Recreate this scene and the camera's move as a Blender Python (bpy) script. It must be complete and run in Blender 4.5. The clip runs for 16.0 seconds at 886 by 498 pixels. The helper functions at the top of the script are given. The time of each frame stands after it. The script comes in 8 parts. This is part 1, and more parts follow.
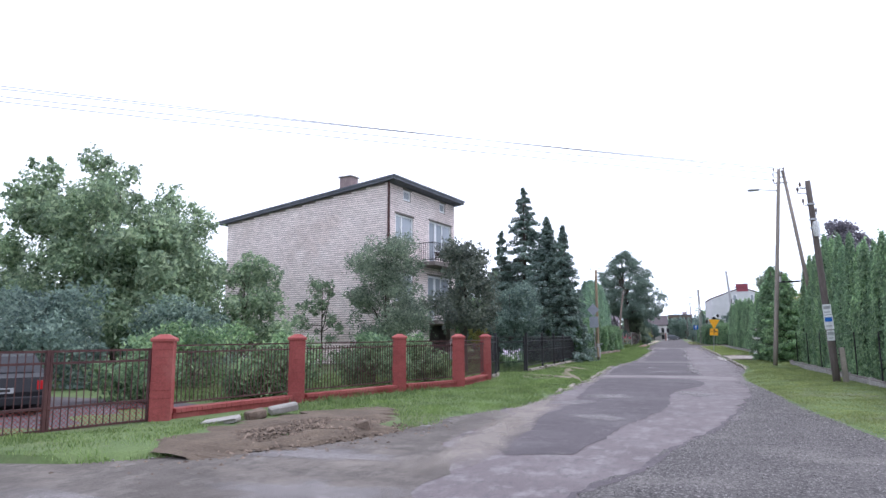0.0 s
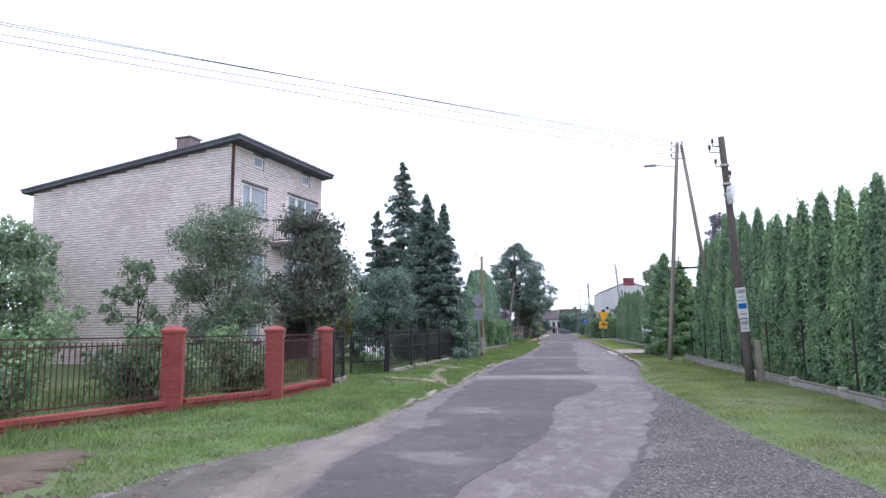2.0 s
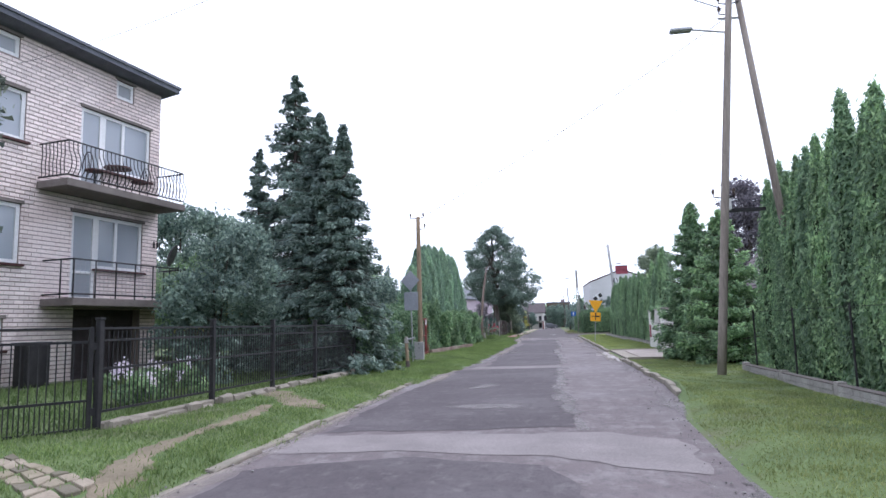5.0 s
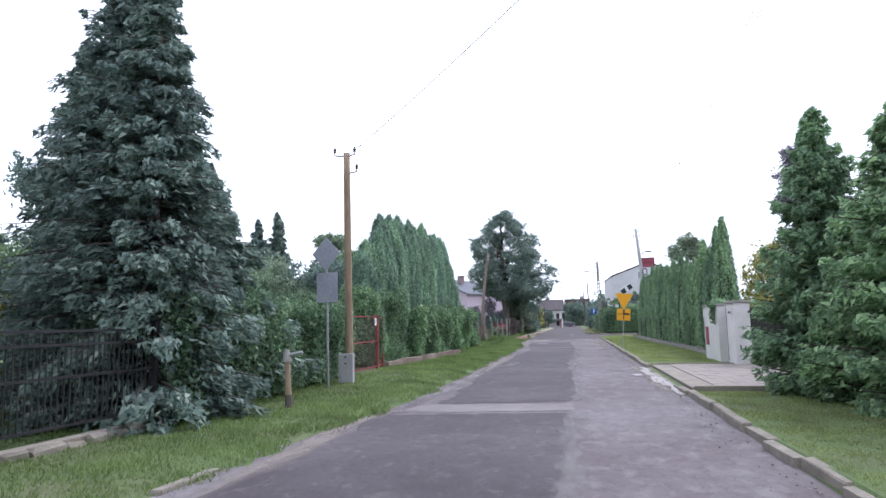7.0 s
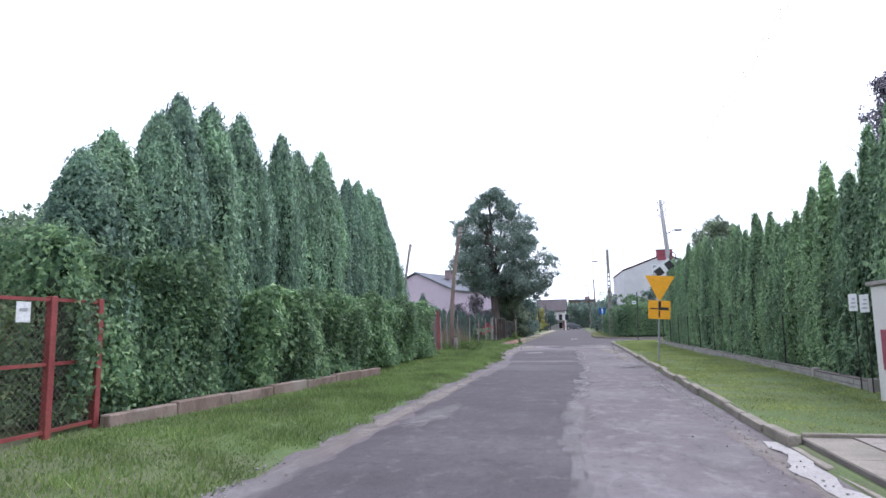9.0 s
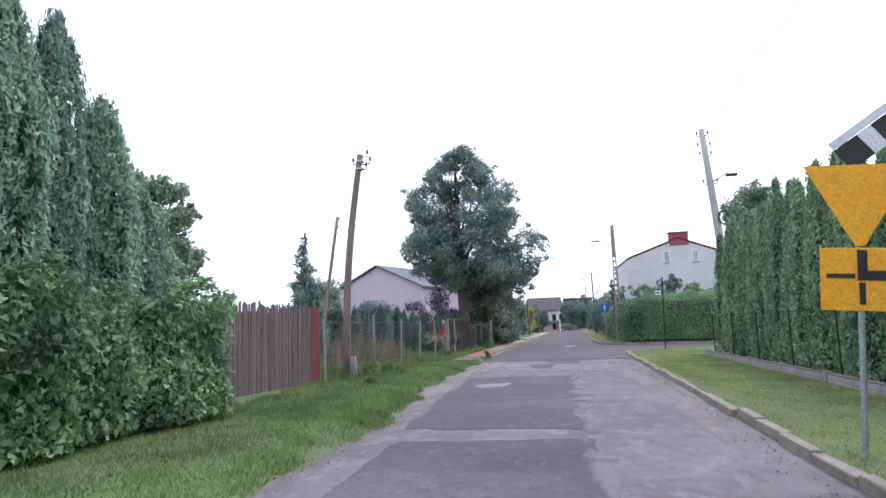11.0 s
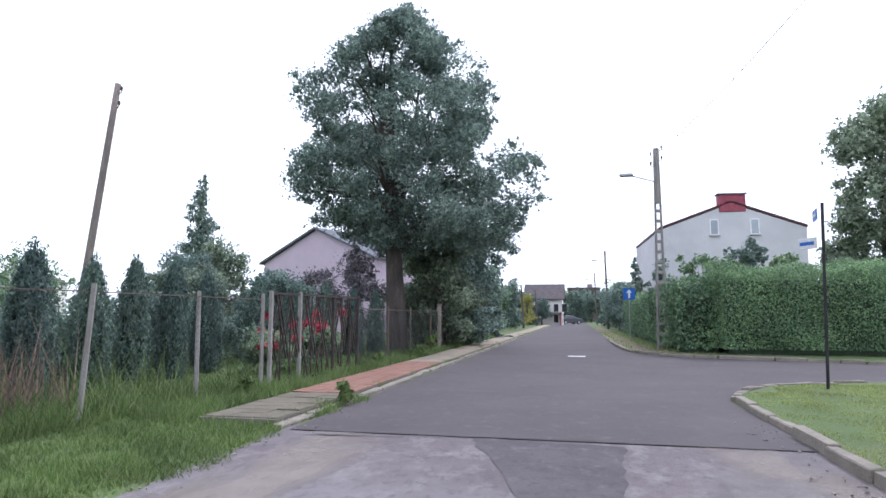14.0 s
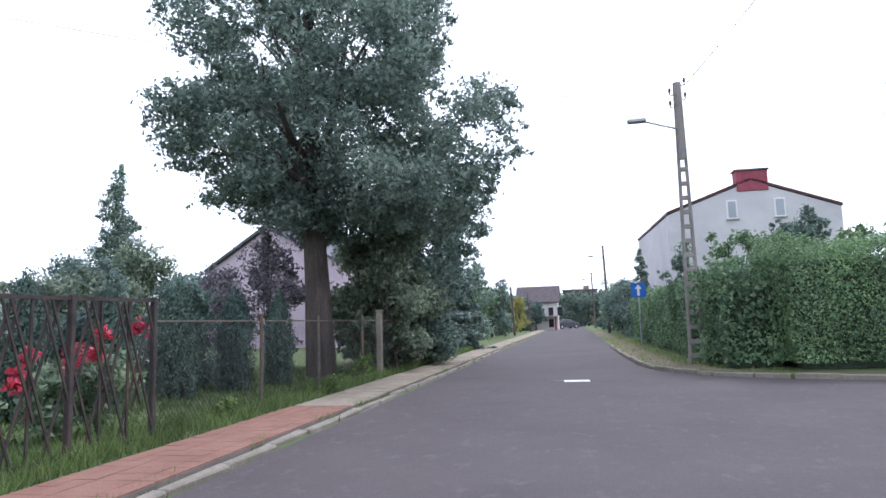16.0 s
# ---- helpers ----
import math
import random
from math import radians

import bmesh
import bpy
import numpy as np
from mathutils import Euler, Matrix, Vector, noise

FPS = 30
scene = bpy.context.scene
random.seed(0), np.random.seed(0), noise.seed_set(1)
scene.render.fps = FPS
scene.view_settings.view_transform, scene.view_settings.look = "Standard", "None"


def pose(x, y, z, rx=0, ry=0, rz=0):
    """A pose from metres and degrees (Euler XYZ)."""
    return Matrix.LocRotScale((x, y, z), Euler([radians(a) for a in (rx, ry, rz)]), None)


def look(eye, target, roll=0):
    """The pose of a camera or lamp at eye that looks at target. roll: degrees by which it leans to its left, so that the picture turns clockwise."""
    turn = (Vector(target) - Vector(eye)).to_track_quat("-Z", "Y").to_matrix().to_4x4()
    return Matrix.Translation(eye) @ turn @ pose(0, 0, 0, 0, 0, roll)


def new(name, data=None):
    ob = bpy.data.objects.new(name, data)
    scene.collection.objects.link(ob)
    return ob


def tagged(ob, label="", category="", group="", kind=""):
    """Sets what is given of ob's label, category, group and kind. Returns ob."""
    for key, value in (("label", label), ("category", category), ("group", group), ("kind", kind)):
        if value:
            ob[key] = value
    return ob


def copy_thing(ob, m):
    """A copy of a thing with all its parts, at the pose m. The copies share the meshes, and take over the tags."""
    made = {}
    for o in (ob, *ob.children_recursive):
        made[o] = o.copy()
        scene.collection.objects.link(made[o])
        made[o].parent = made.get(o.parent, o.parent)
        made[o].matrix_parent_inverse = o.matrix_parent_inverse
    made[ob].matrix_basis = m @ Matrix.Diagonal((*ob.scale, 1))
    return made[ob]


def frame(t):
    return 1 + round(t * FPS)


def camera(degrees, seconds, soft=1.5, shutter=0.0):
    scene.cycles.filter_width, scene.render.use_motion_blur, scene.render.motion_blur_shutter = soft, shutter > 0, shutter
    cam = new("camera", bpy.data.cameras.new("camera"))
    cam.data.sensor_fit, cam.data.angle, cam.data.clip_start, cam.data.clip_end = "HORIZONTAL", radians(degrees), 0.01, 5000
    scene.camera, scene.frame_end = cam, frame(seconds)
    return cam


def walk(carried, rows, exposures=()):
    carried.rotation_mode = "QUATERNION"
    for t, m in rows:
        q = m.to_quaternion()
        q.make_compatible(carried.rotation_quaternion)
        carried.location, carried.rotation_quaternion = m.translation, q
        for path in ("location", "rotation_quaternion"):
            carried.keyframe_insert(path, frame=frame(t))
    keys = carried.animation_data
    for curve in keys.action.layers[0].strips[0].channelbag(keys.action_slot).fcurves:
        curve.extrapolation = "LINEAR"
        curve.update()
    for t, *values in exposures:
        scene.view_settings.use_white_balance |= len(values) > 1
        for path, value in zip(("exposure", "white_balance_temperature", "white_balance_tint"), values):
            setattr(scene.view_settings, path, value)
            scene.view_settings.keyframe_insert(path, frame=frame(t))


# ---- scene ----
cam = camera(70.0, 16.0)
PATH = [
    (0.0, (-0.211, 1.827, 1.503), (-3.573, 11.146, 2.863), -0.34),
    (0.5, (-0.174, 2.555, 1.429), (-3.351, 11.940, 2.777), -0.27),
    (1.0, (-0.170, 3.709, 1.451), (-2.936, 13.236, 2.709), -0.10),
    (1.5, (-0.171, 5.196, 1.458), (-2.471, 14.841, 2.761), -0.97),
    (2.0, (-0.151, 6.845, 1.424), (-1.991, 16.591, 2.696), -0.69),
    (2.5, (-0.145, 8.577, 1.377), (-1.683, 18.382, 2.602), -0.88),
    (3.0, (-0.051, 10.630, 1.392), (-1.303, 20.484, 2.544), -0.28),
    (3.5, (0.086, 12.569, 1.377), (-1.144, 22.427, 2.523), -0.85),
    (4.0, (0.211, 14.611, 1.342), (-1.159, 24.456, 2.438), -0.89),
    (4.5, (0.300, 16.632, 1.364), (-1.249, 26.436, 2.581), -0.79),
    (5.0, (0.346, 18.765, 1.353), (-1.326, 28.550, 2.561), -1.48),
    (5.2, (0.359, 19.617, 1.371), (-1.360, 29.394, 2.580), -1.54),
    (7.3, (0.566, 30.075, 1.438), (-1.422, 39.806, 2.607), -1.24),
    (7.5, (0.571, 31.406, 1.427), (-1.404, 41.133, 2.644), -1.44),
    (8.0, (0.553, 34.592, 1.390), (-1.423, 44.328, 2.529), -1.81),
    (8.5, (0.567, 37.672, 1.333), (-1.408, 47.409, 2.466), -1.45),
    (9.0, (0.533, 40.711, 1.316), (-1.502, 50.428, 2.515), -0.92),
    (9.5, (0.594, 43.867, 1.349), (-1.438, 53.594, 2.472), -1.89),
    (11.8, (0.364, 60.911, 1.412), (-1.505, 70.653, 2.681), -1.44),
    (12.0, (0.351, 62.142, 1.442), (-1.545, 71.888, 2.636), -1.13),
    (12.5, (0.320, 65.152, 1.409), (-1.595, 74.891, 2.631), -1.04),
    (13.0, (0.318, 68.046, 1.415), (-1.609, 77.783, 2.629), -1.58),
    (13.5, (0.275, 70.632, 1.376), (-1.679, 80.376, 2.486), -1.44),
    (14.0, (0.244, 73.109, 1.344), (-1.804, 82.841, 2.392), 0.18),
    (14.5, (0.227, 75.237, 1.343), (-1.782, 84.951, 2.605), -0.74),
    (15.0, (0.216, 77.146, 1.364), (-1.726, 86.882, 2.561), -2.02),
    (15.5, (0.213, 78.788, 1.391), (-1.731, 88.527, 2.565), -1.80),
    (16.0, (0.207, 80.268, 1.368), (-1.749, 90.005, 2.536), -1.74),
]
walk(cam, [(t, look(eye, target, roll)) for t, eye, target, roll in PATH], [(0.0, 0.47, 5820, 20), (16.0, 0.47, 5820, 20)])

# ---- world, sun, exposure ----
world = bpy.data.worlds.new("overcast_sky")
scene.world = world
world.use_nodes = True
wn = world.node_tree.nodes
wl = world.node_tree.links
wn.clear()
w_out = wn.new("ShaderNodeOutputWorld")
w_sky = wn.new("ShaderNodeTexSky")
w_sky.sky_type = "NISHITA"
w_sky.sun_disc = False
w_sky.sun_elevation = radians(52)
w_sky.sun_rotation = radians(35)
w_sky_bg = wn.new("ShaderNodeBackground")
w_sky_bg.inputs["Strength"].default_value = 0.10
w_cloud = wn.new("ShaderNodeBackground")
w_cloud.inputs["Color"].default_value = (0.90, 0.955, 1.0, 1)
w_cloud.inputs["Strength"].default_value = 1.25
w_noise = wn.new("ShaderNodeTexNoise")
w_noise.inputs["Scale"].default_value = 2.6
w_noise.inputs["Detail"].default_value = 5
w_map = wn.new("ShaderNodeMapping")
w_map.inputs["Scale"].default_value = (1, 1, 3.5)
w_co = wn.new("ShaderNodeTexCoord")
w_ramp = wn.new("ShaderNodeValToRGB")
w_ramp.color_ramp.elements[0].position = 0.24
w_ramp.color_ramp.elements[0].color = (0.72, 0.72, 0.72, 1)
w_ramp.color_ramp.elements[1].position = 0.38
w_mix = wn.new("ShaderNodeMixShader")
wl.new(w_co.outputs["Generated"], w_map.inputs["Vector"])
wl.new(w_map.outputs["Vector"], w_noise.inputs["Vector"])
wl.new(w_noise.outputs["Fac"], w_ramp.inputs["Fac"])
wl.new(w_ramp.outputs["Color"], w_mix.inputs["Fac"])
wl.new(w_sky.outputs["Color"], w_sky_bg.inputs["Color"])
wl.new(w_sky_bg.outputs[0], w_mix.inputs[1])
wl.new(w_cloud.outputs[0], w_mix.inputs[2])
wl.new(w_mix.outputs[0], w_out.inputs["Surface"])

sun_data = bpy.data.lights.new("sun", "SUN")
sun_data.energy = 1.6
sun_data.angle = radians(14)
sun_data.color = (1.0, 0.975, 0.94)
sun = new("sun", sun_data)
sun.matrix_basis = look((0, 0, 60), (-14, -20, 29))

# ---- materials ----


def material(name, rough=0.8, metal=0.0):
    m = bpy.data.materials.new(name)
    m.use_nodes = True
    b = m.node_tree.nodes["Principled BSDF"]
    b.inputs["Roughness"].default_value = rough
    b.inputs["Metallic"].default_value = metal
    b.inputs["Specular IOR Level"].default_value = 0.3
    return m, m.node_tree.nodes, m.node_tree.links, b


def ramp(nodes, stops):
    r = nodes.new("ShaderNodeValToRGB")
    while len(r.color_ramp.elements) < len(stops):
        r.color_ramp.elements.new(0.5)
    for e, (p, c) in zip(r.color_ramp.elements, stops):
        e.position, e.color = p, (*c, 1)
    return r


def noise_tex(nodes, links, scale, detail=4, rough=0.6, stretch=None, world_space=False):
    n = nodes.new("ShaderNodeTexNoise")
    n.inputs["Scale"].default_value = scale
    n.inputs["Detail"].default_value = detail
    n.inputs["Roughness"].default_value = rough
    if world_space:
        co = nodes.new("ShaderNodeNewGeometry").outputs["Position"]
    else:
        co = nodes.new("ShaderNodeTexCoord").outputs["Object"]
    if stretch:
        mp = nodes.new("ShaderNodeMapping")
        mp.inputs["Scale"].default_value = stretch
        links.new(co, mp.inputs["Vector"])
        co = mp.outputs["Vector"]
    links.new(co, n.inputs["Vector"])
    return n


def blend(nodes, links, fac, a, b, mode="MIX"):
    x = nodes.new("ShaderNodeMix")
    x.data_type = "RGBA"
    x.blend_type = mode
    for sock, v in ((x.inputs[0], fac), (x.inputs[6], a), (x.inputs[7], b)):
        if isinstance(v, (int, float)):
            sock.default_value = v
        elif isinstance(v, tuple):
            sock.default_value = (*v, 1)
        else:
            links.new(v, sock)
    return x.outputs[2]


def bump(nodes, links, b, height, strength=0.4, distance=0.01):
    n = nodes.new("ShaderNodeBump")
    n.inputs["Strength"].default_value = strength
    n.inputs["Distance"].default_value = distance
    links.new(height, n.inputs["Height"])
    links.new(n.outputs["Normal"], b.inputs["Normal"])


def surface(name, c1, c2, scale=3.0, rough=0.85, metal=0.0, fine=40.0, relief=0.4, dist=0.01, stretch=None, stain=None, island=0.0, fleck=None):
    """Two-scale mottled surface with fine relief."""
    m, n, l, b = material(name, rough, metal)
    big = noise_tex(n, l, scale, 5, 0.65, stretch, True)
    r = ramp(n, [(0.32, c1), (0.68, c2)])
    l.new(big.outputs["Fac"], r.inputs["Fac"])
    small = noise_tex(n, l, fine, 3, 0.6, stretch, True)
    g = ramp(n, [(0.25, (0.72, 0.72, 0.72)), (0.75, (1.18, 1.18, 1.18))])
    l.new(small.outputs["Fac"], g.inputs["Fac"])
    col = blend(n, l, 1.0, r.outputs["Color"], g.outputs["Color"], "MULTIPLY")
    if stain:
        s = noise_tex(n, l, scale * 0.37, 6, 0.7, None, True)
        sr = ramp(n, [(0.5, (0, 0, 0)), (0.66, (1, 1, 1))])
        l.new(s.outputs["Fac"], sr.inputs["Fac"])
        col = blend(n, l, sr.outputs["Color"], col, stain)
    if fleck:
        for sc, lo, hi, tint, amount in fleck:
            s = noise_tex(n, l, sc, 8, 0.72, (1, 0.6, 1), True)
            sr = ramp(n, [(lo, (0, 0, 0)), (hi, (amount,) * 3)])
            l.new(s.outputs["Fac"], sr.inputs["Fac"])
            col = blend(n, l, sr.outputs["Color"], col, tint)
    if island:
        gi = n.new("ShaderNodeNewGeometry")
        ir = ramp(n, [(0.0, (1 - island,) * 3), (1.0, (1 + island,) * 3)])
        l.new(gi.outputs["Random Per Island"], ir.inputs["Fac"])
        col = blend(n, l, 1.0, col, ir.outputs["Color"], "MULTIPLY")
    l.new(col, b.inputs["Base Color"])
    bump(n, l, b, small.outputs["Fac"], relief, dist)
    return m


def leaf_material(name, dark, mid, light, thin=0.25, vary=0.25, gain=1.4):
    # the extra blue puts a hazy veil into the leaf colours
    dark, mid, light = [(c[0] * gain * 1.22, c[1] * gain * 1.12, c[2] * gain * 1.37) for c in (dark, mid, light)]
    m, n, l, b = material(name, 0.55)
    b.inputs["Specular IOR Level"].default_value = 0.25
    g = n.new("ShaderNodeNewGeometry")
    r = ramp(n, [(0.0, dark), (0.55, mid), (1.0, light)])
    l.new(g.outputs["Random Per Island"], r.inputs["Fac"])
    patch = noise_tex(n, l, 0.9, 3, 0.6, None, True)
    pr = ramp(n, [(0.3, (1 - vary,) * 3), (0.7, (1 + vary, 1 + vary, 1 + vary * 0.6))])
    l.new(patch.outputs["Fac"], pr.inputs["Fac"])
    col = blend(n, l, 1.0, r.outputs["Color"], pr.outputs["Color"], "MULTIPLY")
    o = n.new("ShaderNodeObjectInfo")
    orr = ramp(n, [(0.0, (0.85, 0.85, 0.9)), (1.0, (1.15, 1.12, 1.05))])
    l.new(o.outputs["Random"], orr.inputs["Fac"])
    col = blend(n, l, 1.0, col, orr.outputs["Color"], "MULTIPLY")
    l.new(col, b.inputs["Base Color"])
    t = n.new("ShaderNodeBsdfTranslucent")
    l.new(col, t.inputs["Color"])
    mx = n.new("ShaderNodeMixShader")
    mx.inputs[0].default_value = thin + 0.12
    l.new(b.outputs[0], mx.inputs[1])
    l.new(t.outputs[0], mx.inputs[2])
    l.new(mx.outputs[0], n["Material Output"].inputs["Surface"])
    return m


M = {}
M["asphalt"] = surface("old_asphalt", (0.120, 0.10, 0.104), (0.162, 0.137, 0.14), 0.55, 0.9, 0, 55, 0.5, 0.01, None, (0.185, 0.168, 0.172), 0, ((3.2, 0.50, 0.64, (0.225, 0.207, 0.207), 0.75), (9.0, 0.51, 0.66, (0.075, 0.07, 0.075), 0.6)))
M["asphalt_dark"] = surface("dark_asphalt", (0.070, 0.059, 0.065), (0.100, 0.086, 0.093), 0.7, 0.9, 0, 70, 0.6, 0.01, None, (0.118, 0.105, 0.11), 0, ((4.5, 0.54, 0.67, (0.165, 0.148, 0.15), 0.6), (11.0, 0.51, 0.66, (0.05, 0.047, 0.052), 0.6)))
M["asphalt_new"] = surface("newer_asphalt", (0.074, 0.064, 0.066), (0.099, 0.085, 0.087), 0.4, 0.88, 0, 60, 0.4, 0.008, None, None, 0, ((5.0, 0.55, 0.70, (0.15, 0.14, 0.142), 0.5),))
M["asphalt_light"] = surface("worn_light_asphalt", (0.18, 0.16, 0.16), (0.24, 0.215, 0.213), 1.2, 0.92, 0, 45, 0.5, 0.01)
M["gravel"] = surface("gravel_bed", (0.066, 0.06, 0.059), (0.106, 0.097, 0.095), 1.4, 0.95, 0, 38, 1.0, 0.03, None, (0.16, 0.146, 0.138), 0, ((30.0, 0.50, 0.60, (0.24, 0.224, 0.216), 0.7), (19.0, 0.52, 0.62, (0.03, 0.028, 0.029), 0.75)))
M["dirt"] = surface("dirty_worn_gravel", (0.08, 0.069, 0.062), (0.135, 0.118, 0.106), 1.1, 0.95, 0, 34, 1.0, 0.02, None, (0.19, 0.165, 0.145), 0, ((2.6, 0.52, 0.66, (0.20, 0.18, 0.163), 0.7), (7.0, 0.52, 0.66, (0.06, 0.052, 0.047), 0.6)))
M["pebble"] = surface("gravel_stone", (0.15, 0.14, 0.137), (0.31, 0.29, 0.28), 9, 0.9, 0, 90, 0.3, 0.004, None, None, 0.4)
M["sand"] = surface("sandy_edge", (0.33, 0.28, 0.22), (0.45, 0.39, 0.32), 1.8, 0.95, 0, 60, 0.5, 0.01)
M["paving"] = surface("sandy_paving_stone", (0.25, 0.21, 0.16), (0.345, 0.295, 0.23), 2.2, 0.9, 0, 45, 0.4, 0.01, None, (0.22, 0.19, 0.13))
M["earth_pale"] = surface("mossy_paving_stone", (0.122, 0.11, 0.08), (0.185, 0.163, 0.122), 2.2, 0.92, 0, 45, 0.4, 0.01)
M["earth"] = surface("worn_earth", (0.15, 0.125, 0.085), (0.23, 0.19, 0.135), 1.8, 0.95, 0, 40, 0.6, 0.01)
M["soil"] = surface("verge_soil", (0.082, 0.125, 0.045), (0.118, 0.165, 0.060), 0.8, 0.95, 0, 30, 0.6, 0.02, None, (0.12, 0.125, 0.07))
M["grass"] = leaf_material("grass_blade", (0.068, 0.119, 0.034), (0.120, 0.198, 0.058), (0.205, 0.278, 0.105), 0.4, 0.3, 1.06)
M["lawn"] = leaf_material("mown_grass_blade", (0.102, 0.145, 0.045), (0.160, 0.214, 0.067), (0.240, 0.284, 0.108), 0.35, 0.3, 1.25)
M["straw"] = leaf_material("dry_reed", (0.135, 0.11, 0.075), (0.215, 0.175, 0.12), (0.30, 0.25, 0.17), 0.3, 0.25, 1.0)
M["thuja"] = leaf_material("thuja_spray", (0.048, 0.088, 0.060), (0.086, 0.152, 0.089), (0.158, 0.245, 0.138), 0.32, 0.3, 2.05)
M["thuja_warm"] = leaf_material("street_thuja_spray", (0.050, 0.091, 0.050), (0.090, 0.156, 0.076), (0.162, 0.248, 0.118), 0.34, 0.3, 2.05)
M["cypress"] = leaf_material("dark_cypress_spray", (0.035, 0.064, 0.050), (0.060, 0.104, 0.075), (0.105, 0.16, 0.105), 0.24, 0.25, 1.45)
M["fir"] = leaf_material("fir_needle_spray", (0.044, 0.073, 0.058), (0.082, 0.125, 0.094), (0.142, 0.194, 0.145), 0.26, 0.3, 1.95)
M["broad"] = leaf_material("broad_leaf", (0.059, 0.119, 0.058), (0.119, 0.208, 0.093), (0.236, 0.355, 0.160), 0.25, 0.3, 1.2)
M["birch"] = leaf_material("light_leaf", (0.078, 0.126, 0.076), (0.138, 0.208, 0.116), (0.248, 0.330, 0.190), 0.3, 0.35, 1.4)
M["oak"] = leaf_material("dark_tree_leaf", (0.042, 0.070, 0.055), (0.076, 0.120, 0.086), (0.150, 0.210, 0.150), 0.36, 0.25, 1.85)
M["alder"] = leaf_material("alder_leaf", (0.042, 0.068, 0.055), (0.076, 0.116, 0.088), (0.132, 0.182, 0.138), 0.36, 0.25, 1.85)
M["walnut"] = leaf_material("walnut_leaf", (0.058, 0.088, 0.060), (0.105, 0.150, 0.094), (0.190, 0.250, 0.158), 0.32, 0.3, 1.5)
M["purple"] = leaf_material("purple_leaf", (0.052, 0.054, 0.058), (0.092, 0.094, 0.097), (0.158, 0.158, 0.152), 0.26, 0.25, 1.75)
M["hedge"] = leaf_material("hedge_leaf", (0.052, 0.108, 0.056), (0.092, 0.168, 0.082), (0.175, 0.270, 0.122), 0.28, 0.35, 1.4)
M["bramble"] = leaf_material("rough_hedge_leaf", (0.042, 0.085, 0.045), (0.085, 0.155, 0.072), (0.175, 0.270, 0.125), 0.32, 0.4, 1.6)
M["plum"] = leaf_material("dark_plum_leaf", (0.045, 0.064, 0.048), (0.078, 0.102, 0.072), (0.140, 0.172, 0.118), 0.28, 0.25, 1.3)
M["yellow_leaf"] = leaf_material("yellow_green_leaf", (0.120, 0.140, 0.035), (0.205, 0.225, 0.060), (0.320, 0.330, 0.115), 0.3, 0.2)
M["rose"] = leaf_material("rose_petal", (0.34, 0.030, 0.045), (0.39, 0.060, 0.080), (0.42, 0.140, 0.160), 0.2, 0.1, 1.0)
M["petal"] = leaf_material("white_petal", (0.6, 0.6, 0.6), (0.7, 0.7, 0.7), (0.8, 0.8, 0.78), 0.3, 0.1, 0.95)
M["bark"] = surface("tree_bark", (0.06, 0.05, 0.045), (0.13, 0.11, 0.095), 4, 0.95, 0, 25, 1.0, 0.03, (1, 1, 0.2))
# dark green fill: the shade deep inside foliage, put into the colour
M["core"] = surface("foliage_shade", (0.042, 0.062, 0.042), (0.072, 0.102, 0.066), 3, 1.0, 0, 20, 0.8, 0.05)
M["brick"] = surface("pale_brick", (0.78, 0.675, 0.65), (0.88, 0.79, 0.76), 0.8, 0.9, 0, 35, 0.3, 0.004, None, (0.68, 0.575, 0.54), 0.11)
M["mortar"] = surface("dark_mortar", (0.15, 0.13, 0.12), (0.21, 0.185, 0.17), 2, 0.95, 0, 50, 0.5, 0.008)
M["joint"] = surface("pinkish_mortar", (0.25, 0.195, 0.18), (0.32, 0.26, 0.24), 2, 0.95, 0, 50, 0.5, 0.008)
M["roof"] = surface("dark_roof_edge", (0.09, 0.098, 0.118), (0.135, 0.145, 0.168), 1.5, 0.7, 0, 30, 0.3, 0.006)
M["white"] = surface("white_plastic", (0.72, 0.73, 0.74), (0.8, 0.8, 0.8), 3, 0.45, 0, 60, 0.05, 0.002)
M["render_white"] = surface("pale_render", (0.52, 0.52, 0.53), (0.62, 0.61, 0.62), 0.5, 0.92, 0, 45, 0.3, 0.005, None, (0.47, 0.46, 0.47))
M["render_pink"] = surface("pink_render", (0.50, 0.41, 0.48), (0.57, 0.47, 0.54), 0.5, 0.92, 0, 45, 0.3, 0.005)
M["render_wall"] = surface("white_gate_wall_render", (0.62, 0.6, 0.57), (0.72, 0.70, 0.67), 1.2, 0.9, 0, 60, 0.3, 0.004, None, (0.55, 0.53, 0.5))
M["red_paint"] = surface("red_painted_brick", (0.225, 0.048, 0.044), (0.30, 0.072, 0.065), 2.5, 0.75, 0, 30, 0.4, 0.006, None, (0.30, 0.10, 0.085), 0.1)
M["red_steel"] = surface("red_painted_steel", (0.22, 0.05, 0.05), (0.31, 0.075, 0.07), 3, 0.6, 0.1, 30, 0.2, 0.003, None, (0.2, 0.08, 0.05))
M["brown_steel"] = surface("dark_red_brown_steel", (0.06, 0.028, 0.028), (0.10, 0.045, 0.042), 3, 0.6, 0.2, 40, 0.2, 0.003)
M["black_steel"] = surface("black_painted_steel", (0.02, 0.02, 0.023), (0.042, 0.04, 0.042), 3, 0.55, 0.2, 40, 0.2, 0.003)
M["grey_steel"] = surface("galvanised_steel", (0.34, 0.35, 0.36), (0.45, 0.46, 0.47), 6, 0.5, 0.6, 40, 0.1, 0.002)
